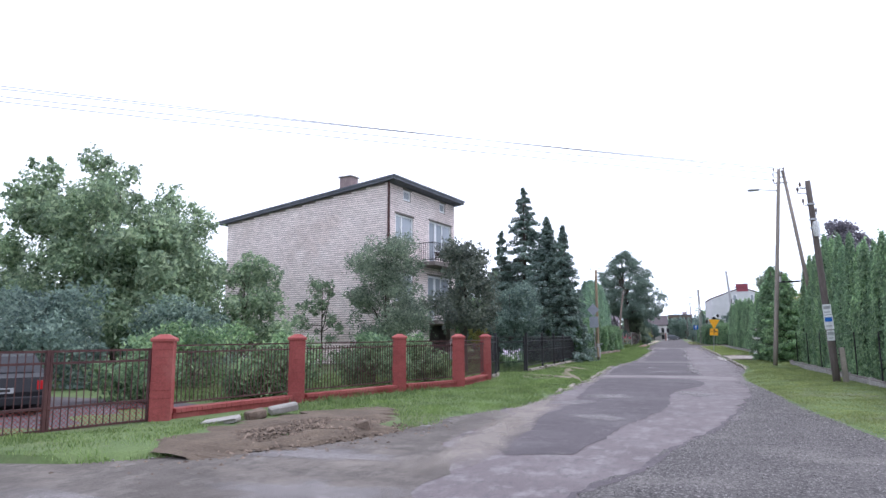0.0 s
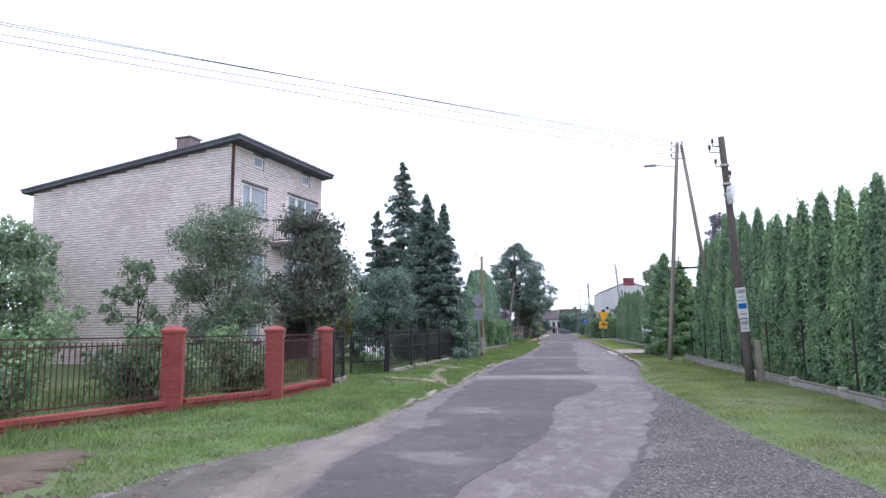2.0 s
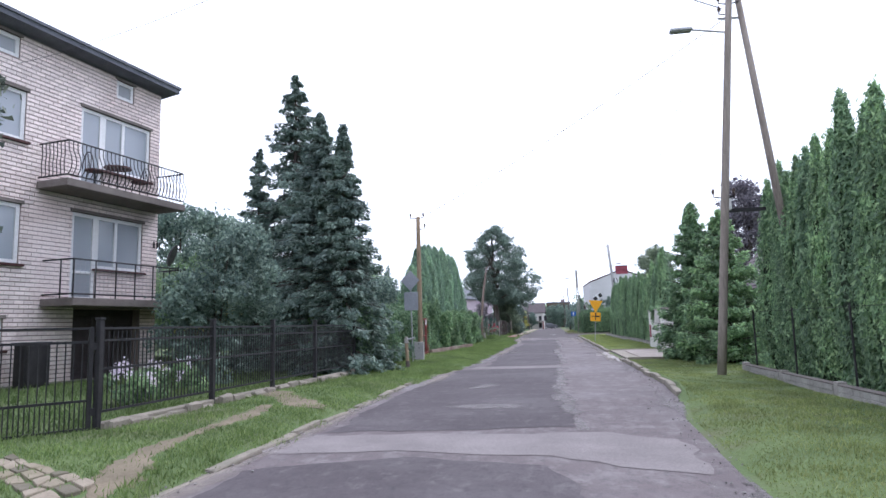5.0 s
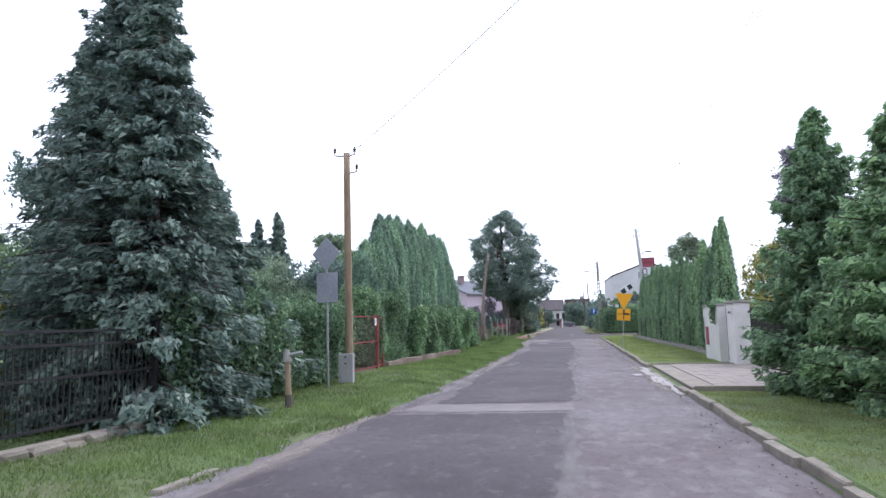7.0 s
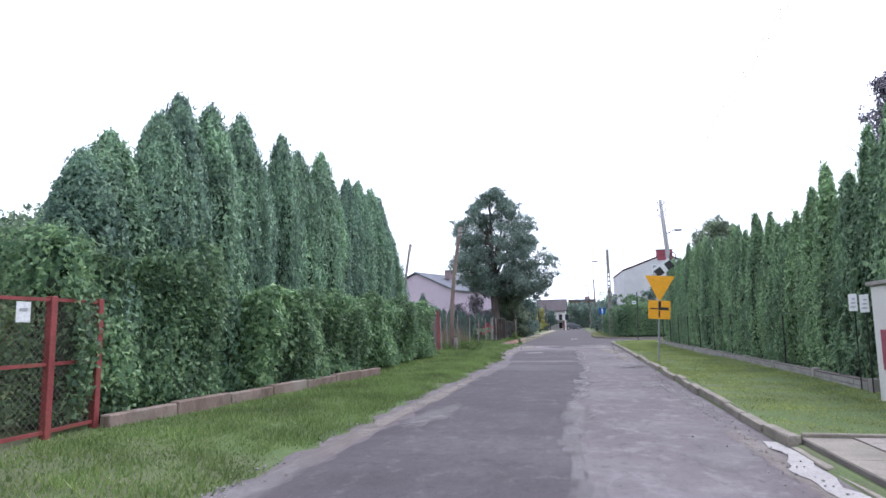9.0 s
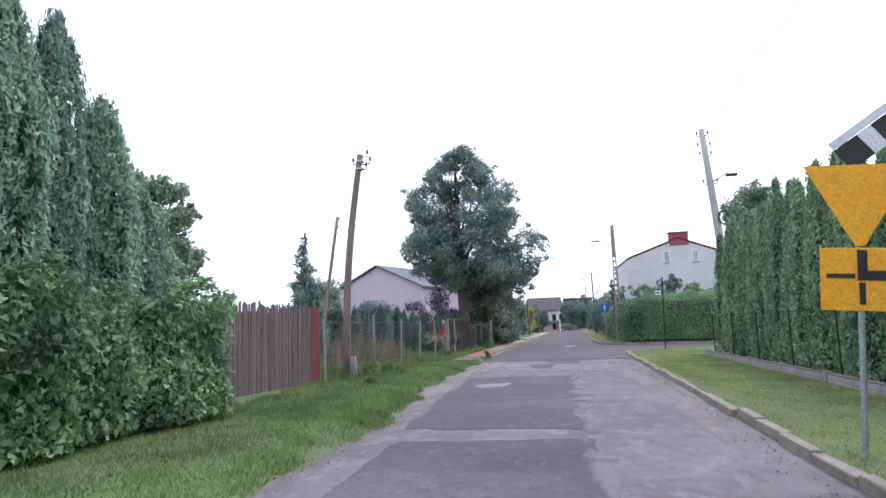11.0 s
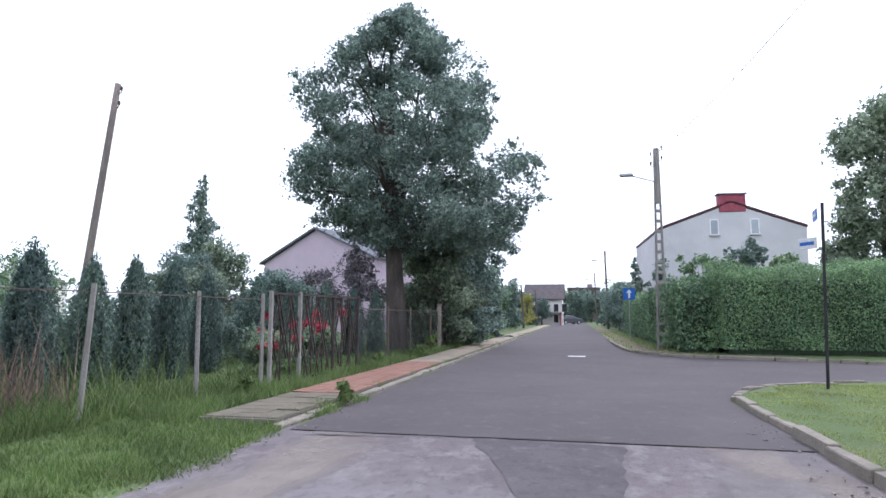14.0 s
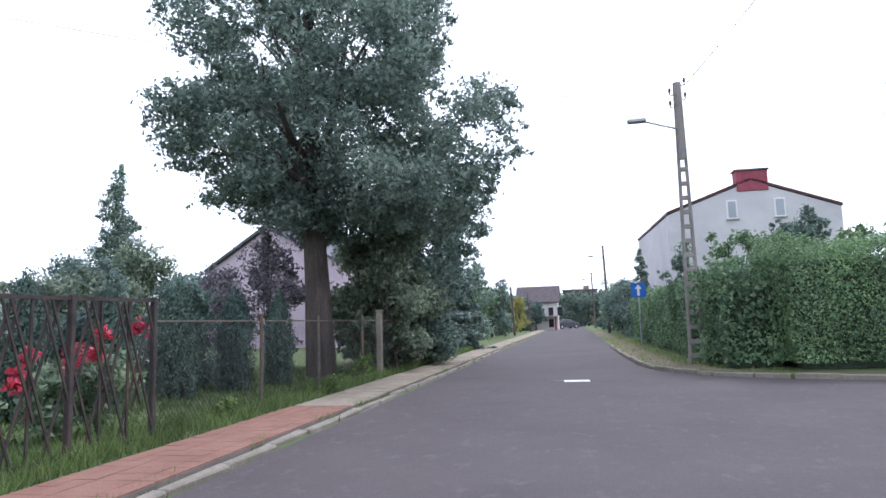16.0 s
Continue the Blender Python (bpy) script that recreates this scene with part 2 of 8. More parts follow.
M["rust_steel"] = surface("weathered_steel", (0.10, 0.09, 0.08), (0.2, 0.17, 0.14), 4, 0.8, 0.2, 40, 0.3, 0.004, None, (0.2, 0.11, 0.07))
M["concrete"] = surface("weathered_concrete", (0.25, 0.235, 0.215), (0.36, 0.34, 0.315), 2.2, 0.92, 0, 45, 0.5, 0.006, None, (0.24, 0.225, 0.2))
M["stain_concrete"] = surface("brown_stained_concrete", (0.13, 0.09, 0.07), (0.27, 0.2, 0.165), 2.2, 0.92, 0, 45, 0.5, 0.006, (1, 1, 0.25), (0.3, 0.26, 0.22))
M["kerb"] = surface("kerb_concrete", (0.19, 0.168, 0.138), (0.30, 0.268, 0.222), 3.0, 0.93, 0, 40, 0.7, 0.008, None, (0.2, 0.185, 0.15), 0.12)
M["stone"] = surface("pale_wall_stone", (0.24, 0.228, 0.215), (0.36, 0.343, 0.32), 3, 0.9, 0, 40, 0.6, 0.008, None, (0.3, 0.29, 0.27), 0.2)
M["paver"] = surface("grey_paver", (0.23, 0.2, 0.178), (0.295, 0.26, 0.232), 2.0, 0.92, 0, 50, 0.4, 0.004, None, None, 0.12)
M["red_paver"] = surface("red_paver", (0.205, 0.108, 0.08), (0.285, 0.158, 0.118), 2.0, 0.92, 0, 50, 0.4, 0.004, None, None, 0.14)
M["wood"] = surface("weathered_pole_wood", (0.19, 0.16, 0.14), (0.33, 0.285, 0.25), 3, 0.9, 0, 30, 0.8, 0.008, (1, 1, 0.12))
M["wood_dark"] = surface("dark_tarred_wood", (0.085, 0.07, 0.064), (0.16, 0.133, 0.12), 3, 0.85, 0, 30, 0.8, 0.008, (1, 1, 0.12))
M["wood_brown"] = surface("brown_pole_wood", (0.17, 0.125, 0.108), (0.28, 0.215, 0.185), 3, 0.9, 0, 30, 0.8, 0.008, (1, 1, 0.12))
M["wood_orange"] = surface("impregnated_pole_wood", (0.275, 0.20, 0.13), (0.40, 0.305, 0.21), 3, 0.85, 0, 30, 0.6, 0.006, (1, 1, 0.12))
M["board"] = surface("grey_brown_board", (0.11, 0.085, 0.08), (0.2, 0.155, 0.145), 4, 0.9, 0, 30, 0.7, 0.006, (1, 1, 0.1), None, 0.3)
M["board_red"] = surface("red_stained_board", (0.19, 0.05, 0.052), (0.27, 0.08, 0.078), 4, 0.85, 0, 30, 0.6, 0.006, (1, 1, 0.1), None, 0.2)
M["pole_concrete"] = surface("grey_pole_concrete", (0.36, 0.35, 0.36), (0.48, 0.47, 0.475), 2.0, 0.9, 0, 40, 0.3, 0.004, (1, 1, 0.3))
M["porcelain"] = surface("brown_porcelain", (0.06, 0.035, 0.025), (0.1, 0.06, 0.045), 8, 0.3, 0, 40, 0.05, 0.001)
M["wire"] = surface("cable", (0.03, 0.03, 0.03), (0.06, 0.06, 0.06), 8, 0.6, 0.2, 40, 0.05, 0.001)
M["yellow_sign"] = surface("orange_yellow_sign", (0.80, 0.36, 0.01), (0.86, 0.42, 0.02), 4, 0.5, 0, 40, 0.05, 0.001)
M["sign_black"] = surface("sign_black", (0.02, 0.02, 0.02), (0.035, 0.035, 0.035), 4, 0.5, 0, 40, 0.05, 0.001)
M["sign_blue"] = surface("sign_blue", (0.015, 0.11, 0.42), (0.03, 0.15, 0.5), 4, 0.45, 0, 40, 0.05, 0.001)
M["sign_back"] = surface("bare_sign_metal", (0.36, 0.37, 0.43), (0.43, 0.44, 0.50), 2.0, 0.55, 0.1, 30, 0.03, 0.001)
M["tile"] = surface("dark_brown_roof_tile", (0.07, 0.058, 0.062), (0.12, 0.1, 0.105), 2.5, 0.8, 0, 30, 0.4, 0.006, None, None, 0.15)
M["paper"] = surface("paper", (0.62, 0.63, 0.63), (0.75, 0.76, 0.76), 5, 0.8, 0, 60, 0.1, 0.001)
# pale curtain; its blue also carries the sky reflected in the panes
M["curtain"] = surface("curtain_with_sky_tint", (0.66, 0.71, 0.80), (0.78, 0.82, 0.88), 5, 0.9, 0, 60, 0.2, 0.004, (3, 3, 0.2))
# near-black colour that stands in for the darkness behind window panes
M["dark_inside"] = surface("unlit_interior_tone", (0.02, 0.02, 0.025), (0.05, 0.05, 0.055), 2, 0.9, 0, 30, 0.1, 0.01)
M["dark_door"] = surface("dark_brown_door", (0.05, 0.04, 0.043), (0.08, 0.065, 0.068), 3, 0.6, 0, 30, 0.2, 0.003)
M["red_tile"] = surface("dark_red_cladding", (0.26, 0.055, 0.08), (0.34, 0.085, 0.115), 3, 0.7, 0, 30, 0.2, 0.004)
M["chimney_brick"] = surface("chimney_brick", (0.22, 0.165, 0.162), (0.31, 0.24, 0.235), 3, 0.9, 0, 30, 0.4, 0.006, None, None, 0.15)
M["rubble"] = surface("rubble_stone", (0.09, 0.066, 0.05), (0.19, 0.145, 0.112), 5, 0.95, 0, 40, 0.6, 0.01, None, None, 0.45)
M["rubble_soil"] = surface("rubble_soil", (0.08, 0.06, 0.045), (0.14, 0.107, 0.078), 2, 0.95, 0, 25, 0.8, 0.02)
M["car_paint"] = surface("black_car_paint", (0.012, 0.012, 0.016), (0.02, 0.02, 0.024), 3, 0.45, 0.0, 60, 0.02, 0.001)
M["car_red_glass"] = surface("red_lamp_glass", (0.4, 0.012, 0.015), (0.5, 0.02, 0.025), 6, 0.2, 0, 60, 0.02, 0.001)
M["steel_dark"] = surface("dark_weathered_steel", (0.045, 0.04, 0.038), (0.09, 0.075, 0.068), 4, 0.8, 0.2, 40, 0.3, 0.004, None, (0.11, 0.075, 0.06))
M["car_grey"] = surface("dark_grey_car_paint", (0.06, 0.065, 0.075), (0.09, 0.095, 0.105), 3, 0.35, 0.2, 60, 0.02, 0.001)
M["tyre"] = surface("tyre_rubber", (0.015, 0.015, 0.015), (0.03, 0.03, 0.03), 6, 0.9, 0, 60, 0.2, 0.002)


def glass_material():
    m, n, l, b = material("window_glass", 0.06)
    # pale blue base stands in for reflected sky and net curtains
    b.inputs["Base Color"].default_value = (0.58, 0.61, 0.66, 1)
    b.inputs["Specular IOR Level"].default_value = 0.8
    t = n.new("ShaderNodeBsdfTransparent")
    t.inputs["Color"].default_value = (0.75, 0.8, 0.82, 1)
    mx = n.new("ShaderNodeMixShader")
    mx.inputs[0].default_value = 0.5
    l.new(b.outputs[0], mx.inputs[1])
    l.new(t.outputs[0], mx.inputs[2])
    l.new(mx.outputs[0], n["Material Output"].inputs["Surface"])
    return m


M["glass"] = glass_material()


def worn_material(name, c1, c2):
    m, n, l, b = material(name, 0.92)
    big = noise_tex(n, l, 1.6, 5, 0.7, None, True)
    r = ramp(n, [(0.35, c1), (0.65, c2)])
    l.new(big.outputs["Fac"], r.inputs["Fac"])
    l.new(r.outputs["Color"], b.inputs["Base Color"])
    at = n.new("ShaderNodeAttribute")
    at.attribute_name = "wear"
    fray = noise_tex(n, l, 7.0, 8, 0.75, (1, 0.5, 1), True)
    s = n.new("ShaderNodeMath")
    s.operation = "MULTIPLY_ADD"
    s.inputs[1].default_value = 0.55
    l.new(at.outputs["Fac"], s.inputs[0])
    l.new(fray.outputs["Fac"], s.inputs[2])
    e = ramp(n, [(0.62, (0, 0, 0)), (1.02, (0.55, 0.55, 0.55))])
    l.new(s.outputs[0], e.inputs["Fac"])
    t = n.new("ShaderNodeBsdfTransparent")
    mx = n.new("ShaderNodeMixShader")
    l.new(e.outputs["Color"], mx.inputs[0])
    l.new(t.outputs[0], mx.inputs[1])
    l.new(b.outputs[0], mx.inputs[2])
    l.new(mx.outputs[0], n["Material Output"].inputs["Surface"])
    fine = noise_tex(n, l, 50, 3, 0.6, None, True)
    bump(n, l, b, fine.outputs["Fac"], 0.5, 0.01)
    return m


M["spill"] = surface("pale_mortar", (0.30, 0.28, 0.27), (0.42, 0.395, 0.375), 3.0, 0.92, 0, 45, 0.6, 0.01, None, (0.34, 0.31, 0.29))
M["worn_sand"] = worn_material("worn_sandy_asphalt", (0.24, 0.207, 0.182), (0.33, 0.29, 0.255))
M["worn_pale"] = worn_material("worn_pale_asphalt", (0.20, 0.183, 0.184), (0.28, 0.26, 0.256))

# ---- building helpers ----


def thing(name, label, category, group="", kind="", at=None):
    ob = new(name)
    ob.empty_display_size = 0.2
    if at is not None:
        ob.matrix_basis = at
    return tagged(ob, label, category, group, kind)


def link_mesh(name, bm, mat, parent=None, label="", smooth=False):
    me = bpy.data.meshes.new(name)
    bm.to_mesh(me)
    bm.free()
    me.materials.append(M[mat] if isinstance(mat, str) else mat)
    if smooth:
        me.polygons.foreach_set("use_smooth", [True] * len(me.polygons))
    ob = new(name, me)
    if parent is not None:
        ob.parent = parent
    if label:
        ob["label"] = label
    return ob


def part(name, bm, mat, parent, label="", smooth=False):
    return link_mesh(name, bm, mat, parent, label, smooth)


def box(bm, x0, x1, y0, y1, z0, z1, bevel=0.0, m=None):
    r = bmesh.ops.create_cube(bm, size=1)
    vs = r["verts"]
    for v in vs:
        v.co = Vector((x0 + (v.co.x + 0.5) * (x1 - x0), y0 + (v.co.y + 0.5) * (y1 - y0), z0 + (v.co.z + 0.5) * (z1 - z0)))
    if bevel:
        es = {e for v in vs for e in v.link_edges}
        out = bmesh.ops.bevel(bm, geom=list(es), offset=bevel, segments=1, affect="EDGES")
        vs = list({v for f in out["faces"] for v in f.verts} | {v for v in vs if v.is_valid})
    if m is not None:
        for v in vs:
            v.co = m @ v.co
    return vs


def new_box(x0, x1, y0, y1, z0, z1, bevel=0.0, m=None):
    bm = bmesh.new()
    box(bm, x0, x1, y0, y1, z0, z1, bevel, m)
    return bm


def tube(bm, p0, p1, r0, r1=None, n=8, caps=True):
    r1 = r0 if r1 is None else r1
    p0, p1 = Vector(p0), Vector(p1)
    d = (p1 - p0).normalized()
    s = d.orthogonal().normalized()
    t = d.cross(s)
    a, b = [], []
    for i in range(n):
        c = math.cos(2 * math.pi * i / n), math.sin(2 * math.pi * i / n)
        o = s * c[0] + t * c[1]
        a.append(bm.verts.new(p0 + o * r0))
        b.append(bm.verts.new(p1 + o * r1))
    for i in range(n):
        bm.faces.new((a[i], a[(i + 1) % n], b[(i + 1) % n], b[i]))
    if caps:
        bm.faces.new(a[::-1])
        bm.faces.new(b)


def new_tube(p0, p1, r0, r1=None, n=8):
    bm = bmesh.new()
    tube(bm, p0, p1, r0, r1, n)
    return bm


def path_tube(bm, pts, radii, n=7):
    """A round limb along points."""
    rings = []
    for i, (p, r) in enumerate(zip(pts, radii)):
        p = Vector(p)
        q = Vector(pts[min(i + 1, len(pts) - 1)]) - Vector(pts[max(i - 1, 0)])
        d = q.normalized()
        s = d.orthogonal().normalized() if i == 0 else (rings_s - d * rings_s.dot(d)).normalized()
        rings_s = s
        t = d.cross(s)
        rings.append([bm.verts.new(p + (s * math.cos(2 * math.pi * k / n) + t * math.sin(2 * math.pi * k / n)) * r) for k in range(n)])
    for a, b in zip(rings, rings[1:]):
        for k in range(n):
            bm.faces.new((a[k], a[(k + 1) % n], b[(k + 1) % n], b[k]))
    bm.faces.new(rings[0][::-1])
    bm.faces.new(rings[-1])


def mesh_from(name, verts, faces, mat):
    me = bpy.data.meshes.new(name)
    me.from_pydata(verts, [], faces)
    me.materials.append(M[mat])
    return me


def leaf_mesh(name, pos, out, size, mat, rng, aspect=0.55, droop=0.0, along=None, jitter=0.7):
    """A mesh of many small folded leaves at pos that face about along out."""
    pos, out = np.asarray(pos, float), np.asarray(out, float)
    k = len(pos)
    nrm = out + rng.normal(0, jitter, (k, 3))
    nrm /= np.linalg.norm(nrm, axis=1)[:, None] + 1e-9
    if along is None:
        lng = rng.normal(0, 1, (k, 3))
    else:
        lng = np.asarray(along, float) + rng.normal(0, 0.45, (k, 3))
    lng[:, 2] -= droop
    lng -= nrm * (lng * nrm).sum(1)[:, None]
    lng /= np.linalg.norm(lng, axis=1)[:, None] + 1e-9
    side = np.cross(nrm, lng)
    s = (np.asarray(size) * rng.uniform(0.6, 1.35, k))[:, None]
    a = pos - lng * s * 0.5 + side * s * aspect * 0.62
    b = pos - lng * s * 0.3 - side * s * aspect * 0.62 + nrm * s * 0.06
    c = pos + lng * s * 0.62
    v = np.stack([a, b, c], 1).reshape(-1, 3)
    me = bpy.data.meshes.new(name)
    me.vertices.add(3 * k)
    me.vertices.foreach_set("co", v.astype(np.float32).ravel())
    me.loops.add(3 * k)
    me.loops.foreach_set("vertex_index", np.arange(3 * k, dtype=np.int32))
    me.polygons.add(k)
    me.polygons.foreach_set("loop_start", np.arange(0, 3 * k, 3, dtype=np.int32))
    me.update(calc_edges=True)
    me.materials.append(M[mat])
    return me


def lobes_points(lobes, count, rng, shell=0.55, spray=0.2):
    """Points in a union of ellipsoids (cx, cy, cz, rx, ry, rz), mostly near their skins, in clumps."""
    lobes = np.asarray(lobes, float)
    w = lobes[:, 3] * lobes[:, 4] * lobes[:, 5]
    w = w ** 0.67
    pick = rng.choice(len(lobes), count // 9 + 1, p=w / w.sum())
    d = rng.normal(0, 1, (len(pick), 3))
    d /= np.linalg.norm(d, axis=1)[:, None]
    rad = 1 - shell * rng.random(len(pick)) ** 1.6
    rad *= 1 + rng.normal(0, 0.09, len(pick))
    c = lobes[pick, :3] + d * rad[:, None] * lobes[pick, 3:6]
    p = np.repeat(c, 9, 0)[:count]
    o = np.repeat(d, 9, 0)[:count]
    spread = np.repeat(lobes[pick, 3:6].mean(1) * spray, 9)[:count, None]
    p = p + rng.normal(0, 1, p.shape) * np.minimum(spread, 0.42)
    return p, o


def add_leaves(name, me, parent, label=""):
    ob = new(name, me)
    ob.parent = parent
    if label:
        ob["label"] = label
    return ob

# ---- ground, road, verges ----
LEFT_EDGE = [(-80, -14), (6.0, -13), (7.7, -7.1), (9.0, -5.6), (11.3, -4.4), (13.3, -4.15), (14.6, -3.6), (16.4, -3.2), (20, -3.08), (24, -2.95), (34, -3.05), (40, -2.45), (65, -2.35), (70, -3.0), (84, -3.15), (100, -3.1), (170, -3.2), (420, -3.2)]
RIGHT_EDGE = [(-80, 9), (4.8, 7.0), (8.8, 4.1), (12.6, 2.45), (16, 2.1), (20, 1.95), (24, 1.8), (28, 2.0), (30.8, 2.45), (32, 2.6), (84, 2.6), (84.6, 2.85), (85.6, 3.5), (86.4, 4.6), (87.0, 6.3), (87.6, 9.0), (87.9, 60), (93.2, 60), (93.3, 8.2), (94.2, 6.1), (95.2, 4.0), (96.0, 3.1), (97.2, 2.5), (99, 2.1), (104, 1.95), (420, 1.9)]


def along(table, y):
    return float(np.interp(y, [r[0] for r in table], [r[1] for r in table]))


ROWS_Y = sorted({*(-80, -30), *range(-10, 120, 2), *range(120, 440, 10), *(r[0] for r in RIGHT_EDGE), *(r[0] for r in LEFT_EDGE), 41.2, 48.3, 79.0, 79.4})


def verge_height(x, y):
    return 0.09 + 0.02 * math.sin(x * 1.7 + y * 0.31) + 0.015 * math.sin(y * 0.9 - x)


GROUND = []


def ground_at(x, y):
    """Height of the ground sheet under points."""
    x, y = np.atleast_1d(np.asarray(x, float)), np.atleast_1d(np.asarray(y, float))
    z = np.zeros(len(x))
    idx = np.clip(np.searchsorted(ROWS_Y, y) - 1, 0, len(ROWS_Y) - 2)
    for i in np.unique(idx):
        m = idx == i
        f = (y[m] - ROWS_Y[i]) / (ROWS_Y[i + 1] - ROWS_Y[i])
        lo, hi = GROUND[i], GROUND[i + 1]
        z[m] = np.interp(x[m], [p[0] for p in lo], [p[2] for p in lo]) * (1 - f) + np.interp(x[m], [p[0] for p in hi], [p[2] for p in hi]) * f
    return z


def build_ground():
    verts, faces = [], []
    for y in ROWS_Y:
        l, r = along(LEFT_EDGE, y), along(RIGHT_EDGE, y)
        flat_r = 30.8 > y or y > 96
        row = [(-900, 0.1), (-120, 0.1), (-40, 0.1), (-14.5, 0.1), (l - 1.3, 0.1), (l - 0.7, 0.1), (l - 0.3, 0.07), (l, -0.012), (r, -0.012), (r + (0.35 if flat_r else 0.10), 0.06 if flat_r else 0.1), (r + 1.0, 0.1), (r + 2.2, 0.1), (max(r + 3, 14), 0.1), (max(r + 4, 40), 0.1), (max(r + 60, 120), 0.1), (900, 0.1)]
        if y > 79:
            row[4:7] = [(l - 1.35, 0.08), (l - 1.2, 0.02), (l - 0.25, 0.02)]
        if 41.2 <= y <= 48.3:
            row[9:12] = [(r + 0.1, 0.04), (r + 1.0, 0.04), (r + 3.4, 0.04)]
            row[12] = (14, 0.1)
        GROUND.append([(x, y, z + (verge_height(x, y) - 0.09 if 0.05 < z and -14 < x < 14 else 0)) for x, z in row])
        verts += GROUND[-1]
    n = 16
    for i in range(len(ROWS_Y) - 1):
        for j in range(n - 1):
            a = i * n + j
            faces.append((a, a + 1, a + n + 1, a + n))
    ground = new("ground", mesh_from("ground", verts, faces, "soil"))
    tagged(ground, "short green grass verges and garden soil beside the road", "ground", kind="structure")
    far = [(-900, 420, 0.1), (900, 420, 0.1), (900, 2500, 3), (-900, 2500, 3), (-900, -80, 0.1), (900, -80, 0.1), (900, -900, 0.1), (-900, -900, 0.1)]
    me = mesh_from("far_ground", far, [(0, 1, 2, 3), (5, 4, 7, 6)], "soil")
    fg = new("far_ground", me)
    fg.parent = ground
    return ground


build_ground()


def strip(name, rows, z, mat, label="", parent=None):
    """A flat surface between left and right edges along y."""
    verts, faces = [], []
    for y, l, r in rows:
        verts += [(l, y, z), (r, y, z)]
    for i in range(len(rows) - 1):
        a = 2 * i
        faces.append((a, a + 1, a + 3, a + 2))
    ob = new(name, mesh_from(name, verts, faces, mat))
    ob.parent = parent
    if label:
        ob["label"] = label
    return ob


road = thing("road", "narrow patched grey asphalt street with worn crumbling edges", "road", kind="structure")
rng_r = np.random.default_rng(5)
rows = []
for y in sorted({*np.arange(-80, 10, 1.0), *np.arange(10, 110, 0.35), *np.arange(110, 421, 10.0)}):
    l, r = along(LEFT_EDGE, y), along(RIGHT_EDGE, y)
    j = 0.10 if y < 110 else 0.0
    rows.append((y, l - 0.04 + j * rng_r.normal(), r + (0.0 if 31 < y < 93 else 0.25) + j * 0.5 * rng_r.normal() * (y < 30)))
strip("asphalt_surface", rows, 0.0, "asphalt", "grey worn asphalt", road)


def ragged_patch(name, outline, z, mat, label, jag=0.05, seed=1, step=0.22):
    """A thin asphalt overlay with an uneven outline."""
    rng = np.random.default_rng(seed)
    pts = []
    for (x0, y0), (x1, y1) in zip(outline, outline[1:] + outline[:1]):
        d = math.hypot(x1 - x0, y1 - y0)
        k = max(1, int(d / step))
        nx, ny = -(y1 - y0) / d, (x1 - x0) / d
        walk_off = 0.0
        for i in range(k):
            f = i / k
            walk_off = 0.6 * walk_off + rng.normal(0, jag)
            pts.append((x0 + (x1 - x0) * f + nx * walk_off, y0 + (y1 - y0) * f + ny * walk_off))
    bm = bmesh.new()
    top = [bm.verts.new((x, y, z)) for x, y in pts]
    f = bm.faces.new(top)
    cut = min(p[1] for p in pts) + 0.37
    while cut < max(p[1] for p in pts):
        bmesh.ops.bisect_plane(bm, geom=bm.verts[:] + bm.edges[:] + bm.faces[:], plane_co=(0, cut, 0), plane_no=(0, 1, 0))
        cut += 0.613
    bmesh.ops.triangulate(bm, faces=bm.faces[:])
    ob = part(name, bm, mat, road, label)
    return ob


# dark overlay of the left lane, in stretches with pale joints between them
ragged_patch("dark_overlay", [(-3.4, 11.3), (-2.3, 9.9), (-1.5, 10.2), (-1.1, 12.5), (-0.45, 15.8), (-0.35, 18.8), (-0.15, 20.4), (0.55, 22.4), (0.5, 24.3), (0.2, 25.1), (-1.4, 25.4), (-2.7, 24.7), (-2.6, 20.0), (-2.4, 16.0), (-2.9, 12.0)], 0.005, "asphalt_dark", "darker asphalt overlay", 0.03, 13)
ragged_patch("dark_overlay", [(-2.7, 26.9), (0.55, 27.4), (0.6, 30.0), (0.35, 33.0), (0.5, 38.6), (-2.4, 38.2), (-2.8, 32.0)], 0.005, "asphalt_dark", "darker asphalt overlay", 0.04, 4)
ragged_patch("dark_overlay", [(-1.9, 39.6), (0.42, 40.0), (0.55, 45.0), (0.4, 50.0), (0.6, 57.0), (0.65, 63.2), (-1.7, 63.0), (-1.9, 55.0), (-2.0, 46.0)], 0.005, "asphalt_dark", "darker asphalt overlay", 0.04, 5)
ragged_patch("dark_overlay", [(-1.9, 63.9), (0.5, 63.9), (0.45, 68.0), (0.4, 72.8), (-2.4, 72.6), (-2.2, 68.0)], 0.005, "asphalt_dark", "darker asphalt overlay", 0.04, 6)
ragged_patch("light_repair", [(-1.9, 70.3), (-1.1, 70.9), (-1.0, 70.5), (-1.2, 69.9), (-1.7, 69.6)], 0.009, "asphalt_light", "pale repair", 0.05, 7)
ragged_patch("dark_repair", [(-1.1, 77.7), (-0.8, 75.6), (-0.25, 75.7), (-0.2, 77.9)], 0.005, "asphalt_dark", "dark square repair", 0.03, 8)
ragged_patch("dark_repair", [(-0.9, 80.2), (-0.2, 78.0), (0.62, 77.9), (0.7, 80.1)], 0.005, "asphalt_dark", "dark square repair", 0.03, 9)
